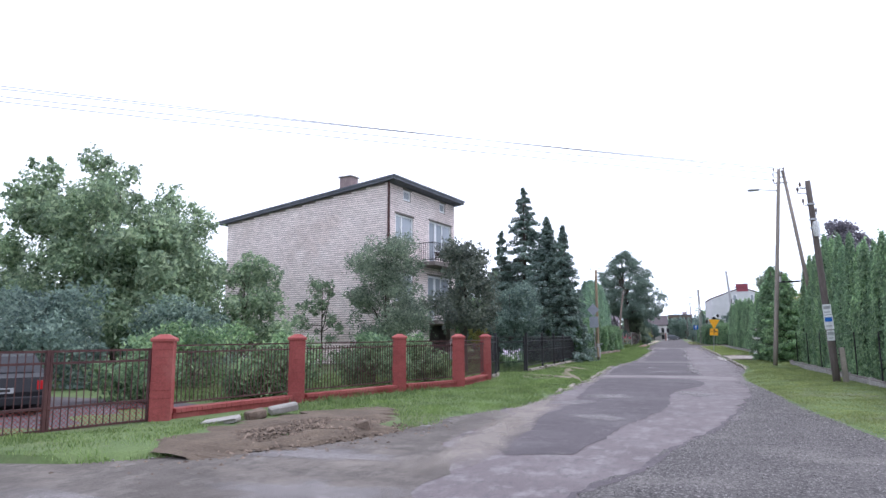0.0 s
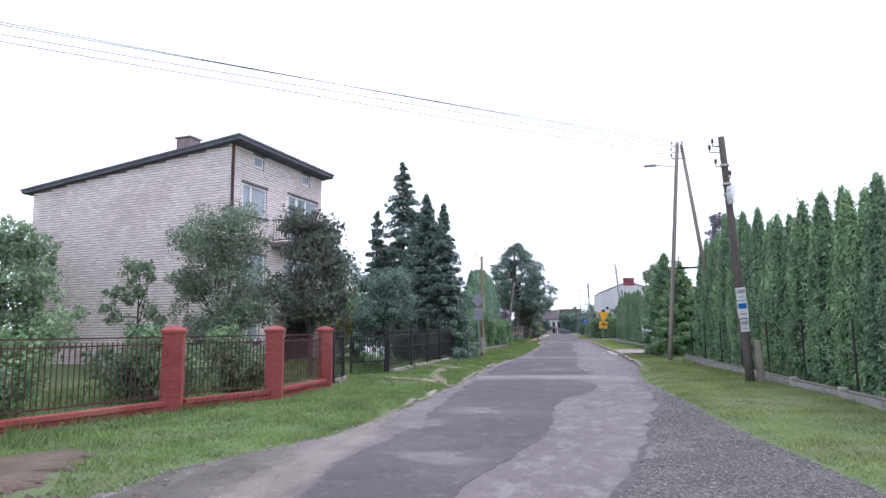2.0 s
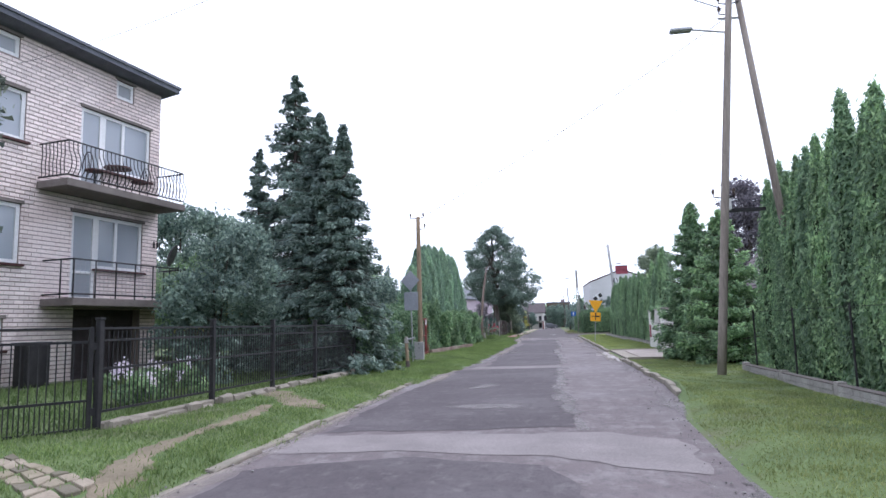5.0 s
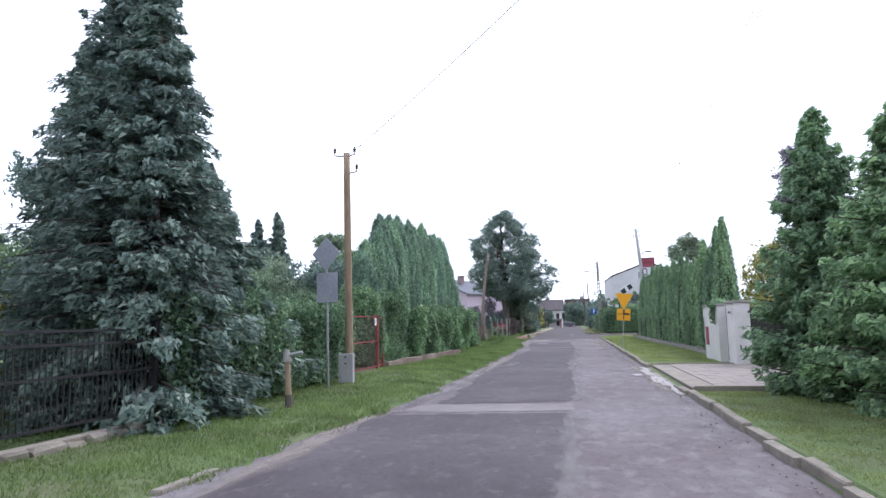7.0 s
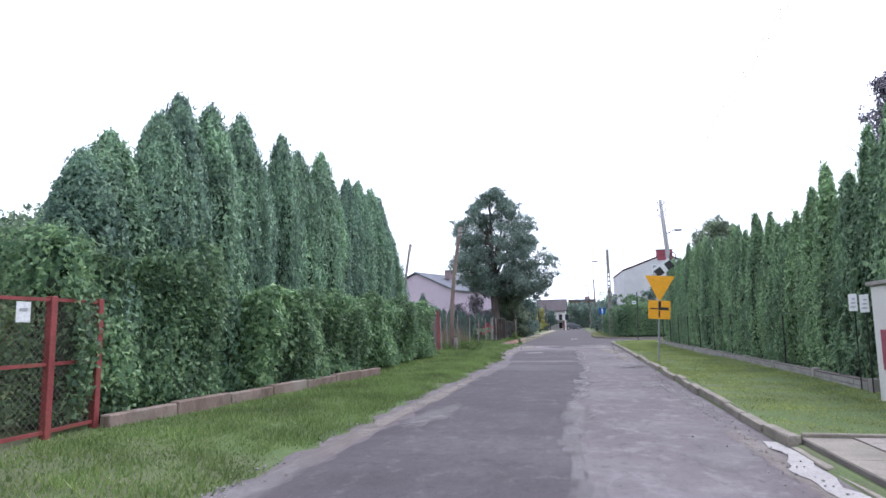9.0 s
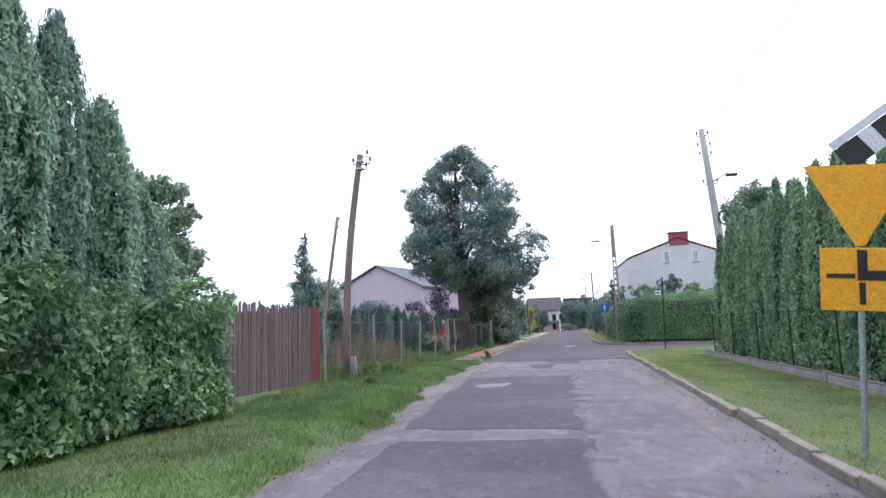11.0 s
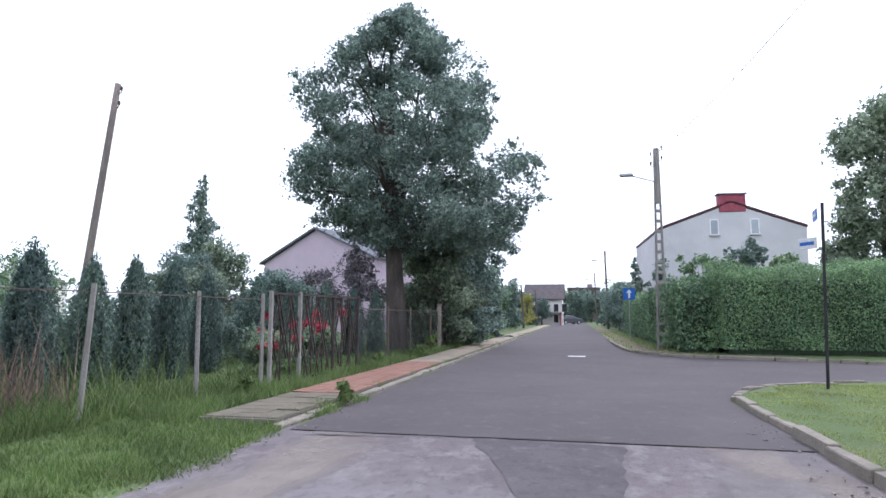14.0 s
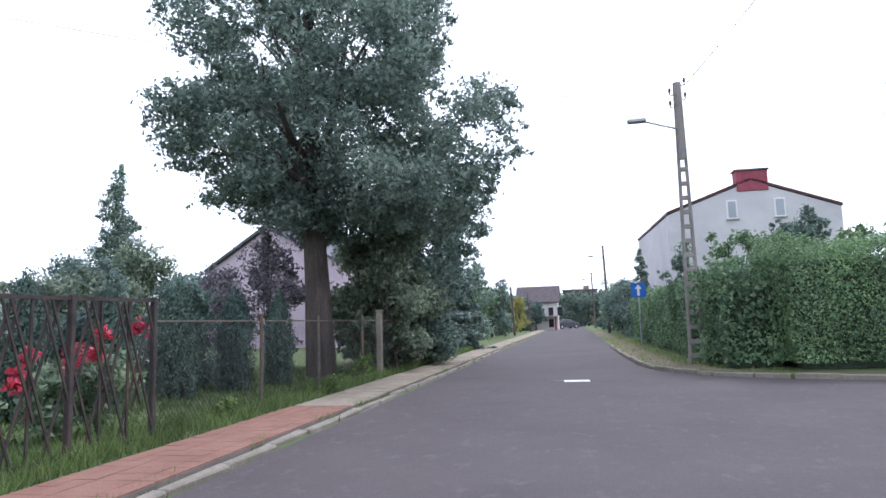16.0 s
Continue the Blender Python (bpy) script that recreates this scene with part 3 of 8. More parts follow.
ragged_patch("light_joint", [(-3.0, 25.6), (-1.2, 25.7), (0.3, 25.6), (1.6, 24.8), (1.7, 26.6), (0.7, 27.0), (-2.8, 26.7)], 0.005, "asphalt_light", "pale worn joint", 0.06, 10)
ragged_patch("light_joint", [(-2.5, 38.4), (0.5, 38.8), (0.5, 39.7), (-2.2, 39.3)], 0.007, "asphalt_light", "pale worn joint", 0.05, 11)
ragged_patch("dirt_bed", [(-14.0, -6.0), (-14.0, 5.4), (-10.2, 6.6), (-7.9, 7.9), (-6.0, 9.2), (-4.5, 11.6), (-3.7, 14.8), (-2.9, 13.6), (-3.3, 11.0), (-2.6, 8.4), (-2.2, 3.0), (-2.0, -6.0)], 0.0035, "dirt", "dark dirty gravel on worn asphalt", 0.07, 21)
# the newer surface beyond the seam
rows = []
for y in sorted({*np.arange(80.2, 110, 0.4), *np.arange(110, 421, 10.0)}):
    l, r = along(LEFT_EDGE, y), along(RIGHT_EDGE, y)
    rows.append((y, l + 0.02, min(r + 0.05, 60) - (0.05 if y < 87 else 0)))
strip("newer_surface", rows, 0.012, "asphalt_new", "smoother newer grey asphalt", road)
# gravel on the near right, with sandy spills along both edges
ragged_patch("gravel_bed", [(-1.8, -8.0), (-1.7, 3.0), (-1.45, 6.5), (-1.15, 8.2), (-0.5, 9.9), (-0.2, 11.4), (0.4, 13.1), (0.85, 15.5), (1.5, 19.1), (1.75, 22.0), (1.8, 24.6), (2.15, 24.6), (2.25, 20.0), (2.4, 14.0), (3.2, 11.8), (4.5, 8.8), (7.5, 4.8), (9.0, -8.0)], 0.006, "gravel", "loose grey gravel", 0.07, 12)

ragged_patch("mortar_spill", [(2.44, 41.0), (2.42, 43.0), (2.30, 44.2), (2.44, 45.2), (2.34, 46.6), (2.45, 48.3), (2.61, 48.3), (2.61, 41.0)], 0.0135, "spill", "pale spilled mortar along the lowered kerb", 0.035, 41, 0.16)
ragged_patch("mortar_spill", [(2.02, 45.2), (2.0, 45.9), (2.28, 46.0), (2.28, 45.5)], 0.0135, "spill", "pale spilled mortar", 0.03, 42, 0.16)


def worn_patch(cx, cy, w, h, mat, z, seed):
    """A pale worn spot whose edge frays out into the asphalt."""
    rg = np.random.default_rng(seed)
    k = 22
    ang = np.linspace(0, 2 * math.pi, k, endpoint=False)
    wob = 1 + 0.25 * np.sin(2 * ang + rg.uniform(0, 6)) + 0.18 * np.sin(5 * ang + rg.uniform(0, 6)) + rg.normal(0, 0.08, k)
    verts = [(cx, cy, z)]
    for f in (0.55, 1.35):
        verts += [(cx + w * f * q * math.cos(t), cy + h * f * q * math.sin(t), z) for t, q in zip(ang, wob)]
    faces = [(0, 1 + i, 1 + (i + 1) % k) for i in range(k)]
    faces += [(1 + i, 1 + k + i, 1 + k + (i + 1) % k, 1 + (i + 1) % k) for i in range(k)]
    me = mesh_from("worn_patch", verts, faces, mat)
    at = me.attributes.new("wear", "FLOAT", "POINT")
    at.data.foreach_set("value", [1.0] * (k + 1) + [0.0] * k)
    ob = new("worn_patch", me)
    ob.parent = road


WORN = [(1.95, 72.5, 0.45, 3.0, "sand"), (2.0, 78.6, 0.45, 2.2, "sand"), (-2.3, 77.4, 0.6, 2.4, "sand"), (-2.6, 69.5, 0.35, 2.4, "sand"), (-3.0, 14.5, 0.45, 3.0, "sand"), (-2.9, 11.0, 0.5, 1.8, "sand"), (-3.0, 23.0, 0.3, 2.2, "sand"), (-3.05, 29.0, 0.25, 3.2, "sand"), (-2.7, 36.5, 0.25, 2.5, "sand"), (1.9, 23.4, 0.3, 1.5, "pale"), (2.2, 29.4, 0.22, 1.2, "pale"), (2.38, 43.8, 0.17, 3.2, "sand"), (2.35, 47.2, 0.15, 2.0, "sand"), (2.3, 52.5, 0.16, 2.2, "pale"), (1.9, 47.5, 0.35, 0.5, "pale"), (2.0, 55.0, 0.3, 0.6, "pale"), (-2.2, 44.0, 0.2, 4.0, "pale"), (-2.1, 52.0, 0.2, 5.0, "sand"), (2.2, 66.0, 0.26, 2.6, "sand"), (2.2, 71.0, 0.3, 2.0, "sand"), (2.2, 76.0, 0.26, 2.0, "pale"), (-2.7, 74.5, 0.26, 3.0, "sand"), (1.3, 74.5, 0.9, 0.45, "pale"), (-0.8, 29.5, 0.5, 0.45, "pale"), (-1.8, 18.2, 0.45, 0.7, "pale"), (0.2, 19.5, 0.4, 0.8, "pale"), (2.1, 61.0, 0.3, 0.8, "pale"), (-1.6, 14.0, 0.6, 0.35, "pale"), (-2.4, 16.5, 0.5, 0.5, "pale"), (-4.6, 9.2, 0.8, 0.5, "pale"), (-6.6, 5.6, 0.9, 0.35, "pale"), (-5.2, 6.4, 1.0, 0.3, "pale"), (-3.6, 7.4, 0.8, 0.5, "pale"), (2.2, 8.5, 1.0, 0.6, "sand"), (3.6, 6.6, 0.9, 0.5, "sand"), (0.0, 95.0, 0.35, 0.2, "pale"), (-1.2, 33.0, 0.3, 0.5, "pale"), (-1.6, 50.0, 0.25, 1.2, "pale"), (1.5, 66.0, 0.3, 0.8, "pale"), (-1.4, 76.5, 0.5, 0.4, "pale"), (1.7, 78.5, 0.5, 0.5, "pale")]
for k, (cx, cy, w, h, mt) in enumerate(WORN):
    worn_patch(cx, cy, w, h, "worn_sand" if mt == "sand" else "worn_pale", 0.0125 if cy > 80 else 0.0060 + 0.00013 * k, 300 + k)


def crack(pts, width, z, mat, seed):
    rg = np.random.default_rng(seed)
    verts, faces = [], []
    fine = []
    for (x0, y0), (x1, y1) in zip(pts, pts[1:]):
        k = max(2, int(math.hypot(x1 - x0, y1 - y0) / 0.18))
        fine += [(x0 + (x1 - x0) * i / k, y0 + (y1 - y0) * i / k) for i in range(k)]
    for x, y in fine:
        o, w = rg.normal(0, 0.035), width * rg.uniform(0.25, 1.5)
        verts += [(x + o - w, y + rg.normal(0, 0.03), z), (x + o + w, y + rg.normal(0, 0.03), z)]
    for i in range(len(fine) - 1):
        faces.append((2 * i, 2 * i + 1, 2 * i + 3, 2 * i + 2))
    ob = new("crack", mesh_from("crack", verts, faces, mat))
    ob.parent = road


crack([(-3.0, 79.9), (-0.9, 80.2), (0.7, 80.3), (2.4, 81.2)], 0.03, 0.0135, "asphalt_dark", 4)
crack([(-1.45, 6.5), (-1.15, 8.2), (-0.5, 9.9), (-0.2, 11.4), (0.4, 13.1), (0.85, 15.5), (1.5, 19.1)], 0.05, 0.0085, "asphalt_dark", 5)

rg_c = np.random.default_rng(44)
y = 27.6
while y < 73.0:
    x = float(np.interp(y, [27, 33, 38, 44, 50, 57, 63, 68, 73], [0.6, 0.4, 0.5, 0.55, 0.45, 0.65, 0.7, 0.5, 0.45]))
    if not (38.4 < y < 39.9 or 63.0 < y < 64.0):
        worn_patch(x + rg_c.normal(0, 0.04), y, rg_c.uniform(0.07, 0.2), rg_c.uniform(0.3, 0.8), "worn_pale", 0.0112 + 0.00004 * int(y * 2), int(y * 100))
    y += rg_c.uniform(0.5, 1.3)

# ---- kerbs ----
kerb_line = thing("kerb", "row of weathered concrete kerb stones along the verge", "kerb", kind="structure")


def kerb_stone_mesh(kind):
    rg = np.random.default_rng(kind)
    bm = new_box(-0.065, 0.065, 0.006, 0.985, -0.06, 0.112, 0.016)
    for v in bm.verts:
        v.co += Vector(rg.normal(0, 0.004, 3))
    me = bpy.data.meshes.new("kerb_stone")
    bm.to_mesh(me)
    bm.free()
    me.materials.append(M["kerb"])
    return me


KERBS = [kerb_stone_mesh(k) for k in range(5)]


def rounded(pts, n=4):
    """Points of a smooth curve through the given corners."""
    q = [Vector(p) for p in (pts[0], *pts, pts[-1])]
    out = []
    for a, b, c, d in zip(q, q[1:], q[2:], q[3:]):
        for k in range(n):
            u = k / n
            out.append(tuple(0.5 * (2 * b + (c - a) * u + (2 * a - 5 * b + 4 * c - d) * u ** 2 + (3 * b - a - 3 * c + d) * u ** 3)))
    return [*out, tuple(pts[-1])]


def lay_kerb(pts, drop=None, parent=kerb_line):
    """Stones of one metre end to end along a line."""
    rg = np.random.default_rng(int(abs(pts[0][1]) * 10))
    for (x0, y0), (x1, y1) in zip(pts, pts[1:]):
        d = math.hypot(x1 - x0, y1 - y0)
        k = max(1, round(d))
        a = math.degrees(math.atan2(-(x1 - x0), y1 - y0))
        for i in range(k):
            x, y = x0 + (x1 - x0) * i / k, y0 + (y1 - y0) * i / k
            low = drop and drop[0] <= y < drop[1]
            ob = new("kerb_stone", KERBS[int(rg.integers(5))])
            ob.matrix_basis = pose(x + rg.normal(0, 0.02), y, (-0.085 if x > 0 else -0.055) if low else rg.normal(0, 0.013), rg.normal(0, 0.6), rg.normal(0, 2.0), a + rg.normal(0, 1.0)) @ Matrix.Diagonal((1, d / k, 1, 1))
            ob.parent = parent


lay_kerb([(2.5, 30.8), (2.66, 33), (2.67, 84.0)], (41.4, 48.0))
lay_kerb(rounded([(2.67, 84.0), (2.9, 84.7), (3.5, 85.7), (4.6, 86.5), (6.3, 87.1), (9.0, 87.7)], 3) + [(18, 87.95)])
lay_kerb([(18, 93.2)] + rounded([(8.2, 93.3), (6.1, 94.2), (4.0, 95.2), (3.0, 96.1), (2.4, 97.3), (2.05, 99), (1.95, 104)], 3) + [(1.95, 112)])
lay_kerb([(-3.25, 80.2), (-3.28, 120)], (0, 200))
rg_l = np.random.default_rng(77)
for y in (18.6, 19.6, 20.6, 21.6, 22.6, 23.6, 24.6, 25.7, 26.7, 27.8, 29.4, 31.0, 32.1, 33.3):
    ob = new("kerb_stone", KERBS[int(rg_l.integers(5))])
    ob.matrix_basis = pose(along(LEFT_EDGE, y) - 0.05, y, -0.075 + rg_l.normal(0, 0.014), rg_l.normal(0, 0.8), rg_l.normal(0, 3), rg_l.normal(0, 3))
    ob.parent = kerb_line

# ---- the brick house ----
HOUSE = pose(-13.45, 30.3, 0, 0, 0, -9.5) @ Matrix.Diagonal((1.035, 1.035, 1.035, 1))
HW, HD, HH, DROP = 6.9, 11.0, 8.95, 1.1
house = thing("house", "three-storey pale brick house with white windows and two balconies", "house", at=HOUSE)


def wall_with_holes(bm, y0, y1, z0, z1, holes, x_out, x_in):
    """One wall in the plane of x, with holes (y0, y1, z0, z1) going through it."""
    ys = sorted({y0, y1, *(h[0] for h in holes), *(h[1] for h in holes)})
    zs = sorted({z0, z1, *(h[2] for h in holes), *(h[3] for h in holes)})
    grid = {(i, j, s): bm.verts.new((x, y, z)) for i, y in enumerate(ys) for j, z in enumerate(zs) for s, x in ((0, x_out), (1, x_in))}

    def solid(i, j):
        if not (0 <= i < len(ys) - 1 and 0 <= j < len(zs) - 1):
            return False
        my, mz = (ys[i] + ys[i + 1]) / 2, (zs[j] + zs[j + 1]) / 2
        return not any(h[0] < my < h[1] and h[2] < mz < h[3] for h in holes)

    for i in range(len(ys) - 1):
        for j in range(len(zs) - 1):
            if not solid(i, j):
                continue
            for s in (0, 1):
                bm.faces.new([grid[k] for k in ((i, j, s), (i + 1, j, s), (i + 1, j + 1, s), (i, j + 1, s))])
            for di, dj, e in ((-1, 0, ((i, j), (i, j + 1))), (1, 0, ((i + 1, j), (i + 1, j + 1))), (0, -1, ((i, j), (i + 1, j))), (0, 1, ((i, j + 1), (i + 1, j + 1)))):
                if not solid(i + di, j + dj):
                    bm.faces.new([grid[(*e[0], 0)], grid[(*e[1], 0)], grid[(*e[1], 1)], grid[(*e[0], 1)]])
    for v in [v for v in bm.verts if not v.link_faces]:
        bm.verts.remove(v)
    bmesh.ops.recalc_face_normals(bm, faces=bm.faces)


# openings of the street front: along, from, height, top
FRONT = {
    "upper_window": (0.75, 2.4, 6.2, 7.5),
    "middle_window": (0.75, 2.4, 3.1, 4.6),
    "cellar_window": (0.6, 2.1, 1.0, 1.75),
    "attic_window": (1.45, 2.15, 8.3, 8.85),
    "attic_window_far": (5.15, 5.8, 8.3, 8.85),
    "upper_balcony_window": (4.75, 6.5, 6.0, 7.65),
    "upper_balcony_door": (4.0, 4.75, 5.3, 7.65),
    "lower_balcony_window": (4.65, 6.3, 3.15, 4.65),
    "lower_balcony_door": (3.85, 4.65, 2.25, 4.65),
    "entrance": (4.0, 6.3, 0.1, 2.02),
}
bm = bmesh.new()
wall_with_holes(bm, 0.03, HW, 0.0, HH, list(FRONT.values()), -0.03, -0.4)
part("front_wall", bm, "joint", house)


def under_roof(bm):
    """Lowers the tops of walls to the roof, which falls to the back."""
    for q in bm.verts:
        if q.co.z > HH - 0.01:
            q.co.z += DROP * q.co.x / HD
    return bm


part("side_wall", under_roof(new_box(-HD, -0.4, 0.03, 0.35, 0, HH)), "joint", house)
part("back_wall", new_box(-HD, -HD + 0.35, 0.35, HW, 0, HH - DROP), "joint", house)
part("far_side_wall", under_roof(new_box(-HD + 0.35, -0.4, HW - 0.35, HW, 0, HH)), "joint", house)
part("floor_slab", new_box(-HD + 0.35, -0.4, 0.35, HW - 0.35, 2.2, 2.45), "mortar", house)
part("floor_slab", new_box(-HD + 0.35, -0.4, 0.35, HW - 0.35, 5.15, 5.35), "mortar", house)

# brick courses, one brick each
COURSE, BRICK_L = 0.11, 0.26


SINGLE = []


def brick_rows(face, length, z0, z1, holes, seed):
    rg = np.random.default_rng(seed)
    verts, faces = [], []
    k = 0
    z = z0
    while z + COURSE < z1:
        s = -BRICK_L * (0.5 if k % 2 else 0.0)
        while s < length:
            a, b = max(s + 0.003, 0), min(s + BRICK_L - 0.003, length)
            za, zb = z + 0.0115, z + COURSE - 0.0115
            if b - a > 0.03 and (face == "x" or zb < HH - 0.02 - DROP * b / HD):
                cuts = [(a, b)]
                for h in holes:
                    if h[2] < zb and h[3] > za:
                        nc = []
                        for p, q in cuts:
                            if q <= h[0] or p >= h[1]:
                                nc.append((p, q))
                            else:
                                if p < h[0] - 0.02:
                                    nc.append((p, h[0]))
                                if q > h[1] + 0.02:
                                    nc.append((h[1], q))
                        cuts = nc
                for p, q in cuts:
                    if face == "x" and 2.3 < z < 4.9 and (2.5 < p < 3.75 or p > 6.35) and len(SINGLE) < 290:
                        SINGLE.append((p, q, za, zb))
                        continue
                    o = 0.022 + rg.normal(0, 0.003)
                    i = len(verts)
                    if face == "x":
                        verts += [(-0.03, p, za), (-0.03, q, za), (-0.03, q, zb), (-0.03, p, zb), (-0.03 + o, p + 0.004, za + 0.004), (-0.03 + o, q - 0.004, za + 0.004), (-0.03 + o, q - 0.004, zb - 0.004), (-0.03 + o, p + 0.004, zb - 0.004)]
                    else:
                        verts += [(-p, 0.03, za), (-q, 0.03, za), (-q, 0.03, zb), (-p, 0.03, zb), (-p - 0.004, 0.03 - o, za + 0.004), (-q + 0.004, 0.03 - o, za + 0.004), (-q + 0.004, 0.03 - o, zb - 0.004), (-p - 0.004, 0.03 - o, zb - 0.004)]
                    fs = [(4, 5, 6, 7), (0, 1, 5, 4), (1, 2, 6, 5), (2, 3, 7, 6), (3, 0, 4, 7)]
                    faces += [tuple(i + t for t in f) for f in fs]
            s += BRICK_L
        z += COURSE
        k += 1
    return verts, faces


v, f = brick_rows("x", HW, 0.12, HH - 0.02, list(FRONT.values()), 1)
ob = new("brickwork", mesh_from("brickwork", v, f, "brick"))
ob.parent = house
tagged(ob, kind="stuff")
brick_me = bpy.data.meshes.new("brick")
bm = new_box(-0.03, -0.008, 0, 1, 0, 1)
bm.to_mesh(brick_me)
bm.free()
brick_me.materials.append(M["brick"])
for a, b, c, d in SINGLE:
    ob = new("brick", brick_me)
    ob.parent = house
    ob.matrix_basis = pose(0, a, c) @ Matrix.Diagonal((1, b - a, d - c, 1))
v, f = brick_rows("y", HD, 0.12, HH - 0.02, [], 2)
ob = new("brickwork", mesh_from("brickwork", v, f, "brick"))
ob.parent = house
tagged(ob, kind="stuff")
bm = new_box(-HD - 0.04, 0.0, -0.0, HW + 0.04, 0.0, 0.12, 0.01)
part("plinth", bm, "concrete", house, "grey rendered plinth")

# roof slab with a deep dark eave, falling to the back


def roof_slab(z0, z1, edge):
    bm = new_box(-HD - 0.5 - edge, 0.52 + edge, -0.22 - edge, HW + 0.22 + edge, z0, z1)
    for q in bm.verts:
        q.co.z += DROP * q.co.x / HD
    return bm


part("roof", roof_slab(HH, HH + 0.13, 0.0), "roof", house, "dark overhanging roof falling to the back")
part("roof_fascia", roof_slab(HH + 0.13, HH + 0.21, 0.04), "roof", house)
chim = part("chimney", new_box(-3.7, -2.95, 0.9, 1.55, HH - 0.5, HH + 0.85, 0.02), "chimney_brick", house, "reddish brick chimney")
part("chimney_cap", new_box(-3.76, -2.89, 0.84, 1.61, HH + 0.85, HH + 0.92, 0.015), "concrete", chim)
part("roof_vent", new_box(-6.9, -6.4, 0.9, 1.3, HH - 0.5, HH - 0.15, 0.05), "roof", house)
part("downpipe", new_tube((0.07, 0.02, 0.3), (0.07, 0.02, HH), 0.065), "brown_steel", house, "dark downpipe")


def window(name, y0, y1, z0, z1, splits, sill=True, curtain=True):
    w = thing(name, "", "")
    w.parent = house
    fr = bmesh.new()
    t = 0.1
    box(fr, -0.14, -0.06, y0, y1, z0, z0 + t)
    box(fr, -0.14, -0.06, y0, y1, z1 - t, z1)
    edges = [y0 + (y1 - y0) * s for s in (0, *splits, 1)]
    for i, e in enumerate(edges):
        a = e if i == 0 else (e - t if i == len(edges) - 1 else e - t / 2)
        box(fr, -0.14, -0.06, a, a + t, z0 + t, z1 - t)
    part("window_frame", fr, "white", w, "white plastic frame")
    for a, b in zip(edges, edges[1:]):
        part("pane", new_box(-0.108, -0.095, a + t * 0.6, b - t * 0.6, z0 + t * 0.8, z1 - t * 0.8), "glass", w)
    # without a curtain, an added near-black sheet imitates the unlit room
    part("curtain" if curtain else "unlit_room_sheet", new_box(-0.2, -0.18, y0 + 0.01, y1 - 0.01, z0 + 0.01, z1 - 0.01) if curtain else new_box(-0.44, -0.41, y0 - 0.1, y1 + 0.1, z0 - 0.1, z1 + 0.1), "curtain" if curtain else "dark_inside", w)
    if sill:
        part("window_sill", new_box(-0.14, 0.10, y0 - 0.08, y1 + 0.08, z0 - 0.07, z0 - 0.005, 0.008), "brown_steel", w, "dark sill")
    part("lintel", new_box(-0.12, 0.02, y0 - 0.06, y1 + 0.06, z1 + 0.0, z1 + 0.09, 0.006), "mortar", w)
    return w


window("window", *FRONT["upper_window"], (0.36,))
window("window", *FRONT["middle_window"], (0.36,))
window("window", *FRONT["cellar_window"], (0.5,), True, False)
window("window", *FRONT["attic_window"], (), False, False)
window("window", *FRONT["attic_window_far"], (), False, False)
window("window", *FRONT["upper_balcony_window"], (0.42,))
window("window", *FRONT["upper_balcony_door"], (), False)
window("window", *FRONT["lower_balcony_window"], (0.42,))
window("window", *FRONT["lower_balcony_door"], (), False)
part("balcony_door_panel", new_box(-0.13, -0.07, 3.93, 4.57, 2.98, 3.06, 0.01), "white", house, "white door crossbar")
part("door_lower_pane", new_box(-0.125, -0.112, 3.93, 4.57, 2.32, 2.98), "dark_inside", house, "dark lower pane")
part("entrance_door", new_box(-0.36, -0.3, 4.0, 6.3, 0.1, 2.02), "dark_door", house, "dark brown entrance and garage door")
for y in (4.0, 4.75, 5.5):
    part("door_panel", new_box(-0.3, -0.27, y + 0.08, y + 0.68, 0.3, 1.85, 0.02), "dark_door", house)


def balcony(name, y0, y1, z, depth, ornate):
    b = thing(name, "", "")
    b.parent = house
    part("slab", new_box(0.0, depth, y0, y1, z - 0.2, z, 0.015), "mortar", b, "dark grey concrete slab")
    top = z + 0.98
    rail = bmesh.new()
    for p, q in (((depth - 0.06, y0 + 0.05, top), (depth - 0.06, y1 - 0.05, top)), ((0, y0 + 0.05, top), (depth - 0.06, y0 + 0.05, top)), ((0, y1 - 0.05, top), (depth - 0.06, y1 - 0.05, top)), ((depth - 0.06, y0 + 0.05, z + 0.1), (depth - 0.06, y1 - 0.05, z + 0.1)), ((0, y0 + 0.05, z + 0.1), (depth - 0.06, y0 + 0.05, z + 0.1))):
        tube(rail, p, q, 0.022, None, 6)
    part("handrail", rail, "black_steel", b, "black steel handrail")
    lines = [(depth - 0.06, y) for y in np.arange(y0 + 0.05, y1, 0.13)] + [(x, y0 + 0.05) for x in np.arange(0.1, depth - 0.1, 0.13)] + [(x, y1 - 0.05) for x in np.arange(0.1, depth - 0.1, 0.13)]
    if not ornate:
        lines = lines[::5]
    for i, (x, y) in enumerate(lines):
        bal = bmesh.new()
        if ornate:
            out = 0.13 if x > depth - 0.1 else 0.0
            zs = np.linspace(z + 0.1, top, 8)
            path_tube(bal, [(x + out * math.sin(math.pi * min(1, (c - z - 0.1) / 0.6)) * (c < z + 0.7) - 0.03 * (c > z + 0.7) * out, y + 0.012 * math.sin(c * 13), c) for c in zs], [0.011] * 8, 4)
        else:
            tube(bal, (x, y, z), (x, y, top), 0.02, None, 5)
        part("baluster", bal, "black_steel", b)
    return b


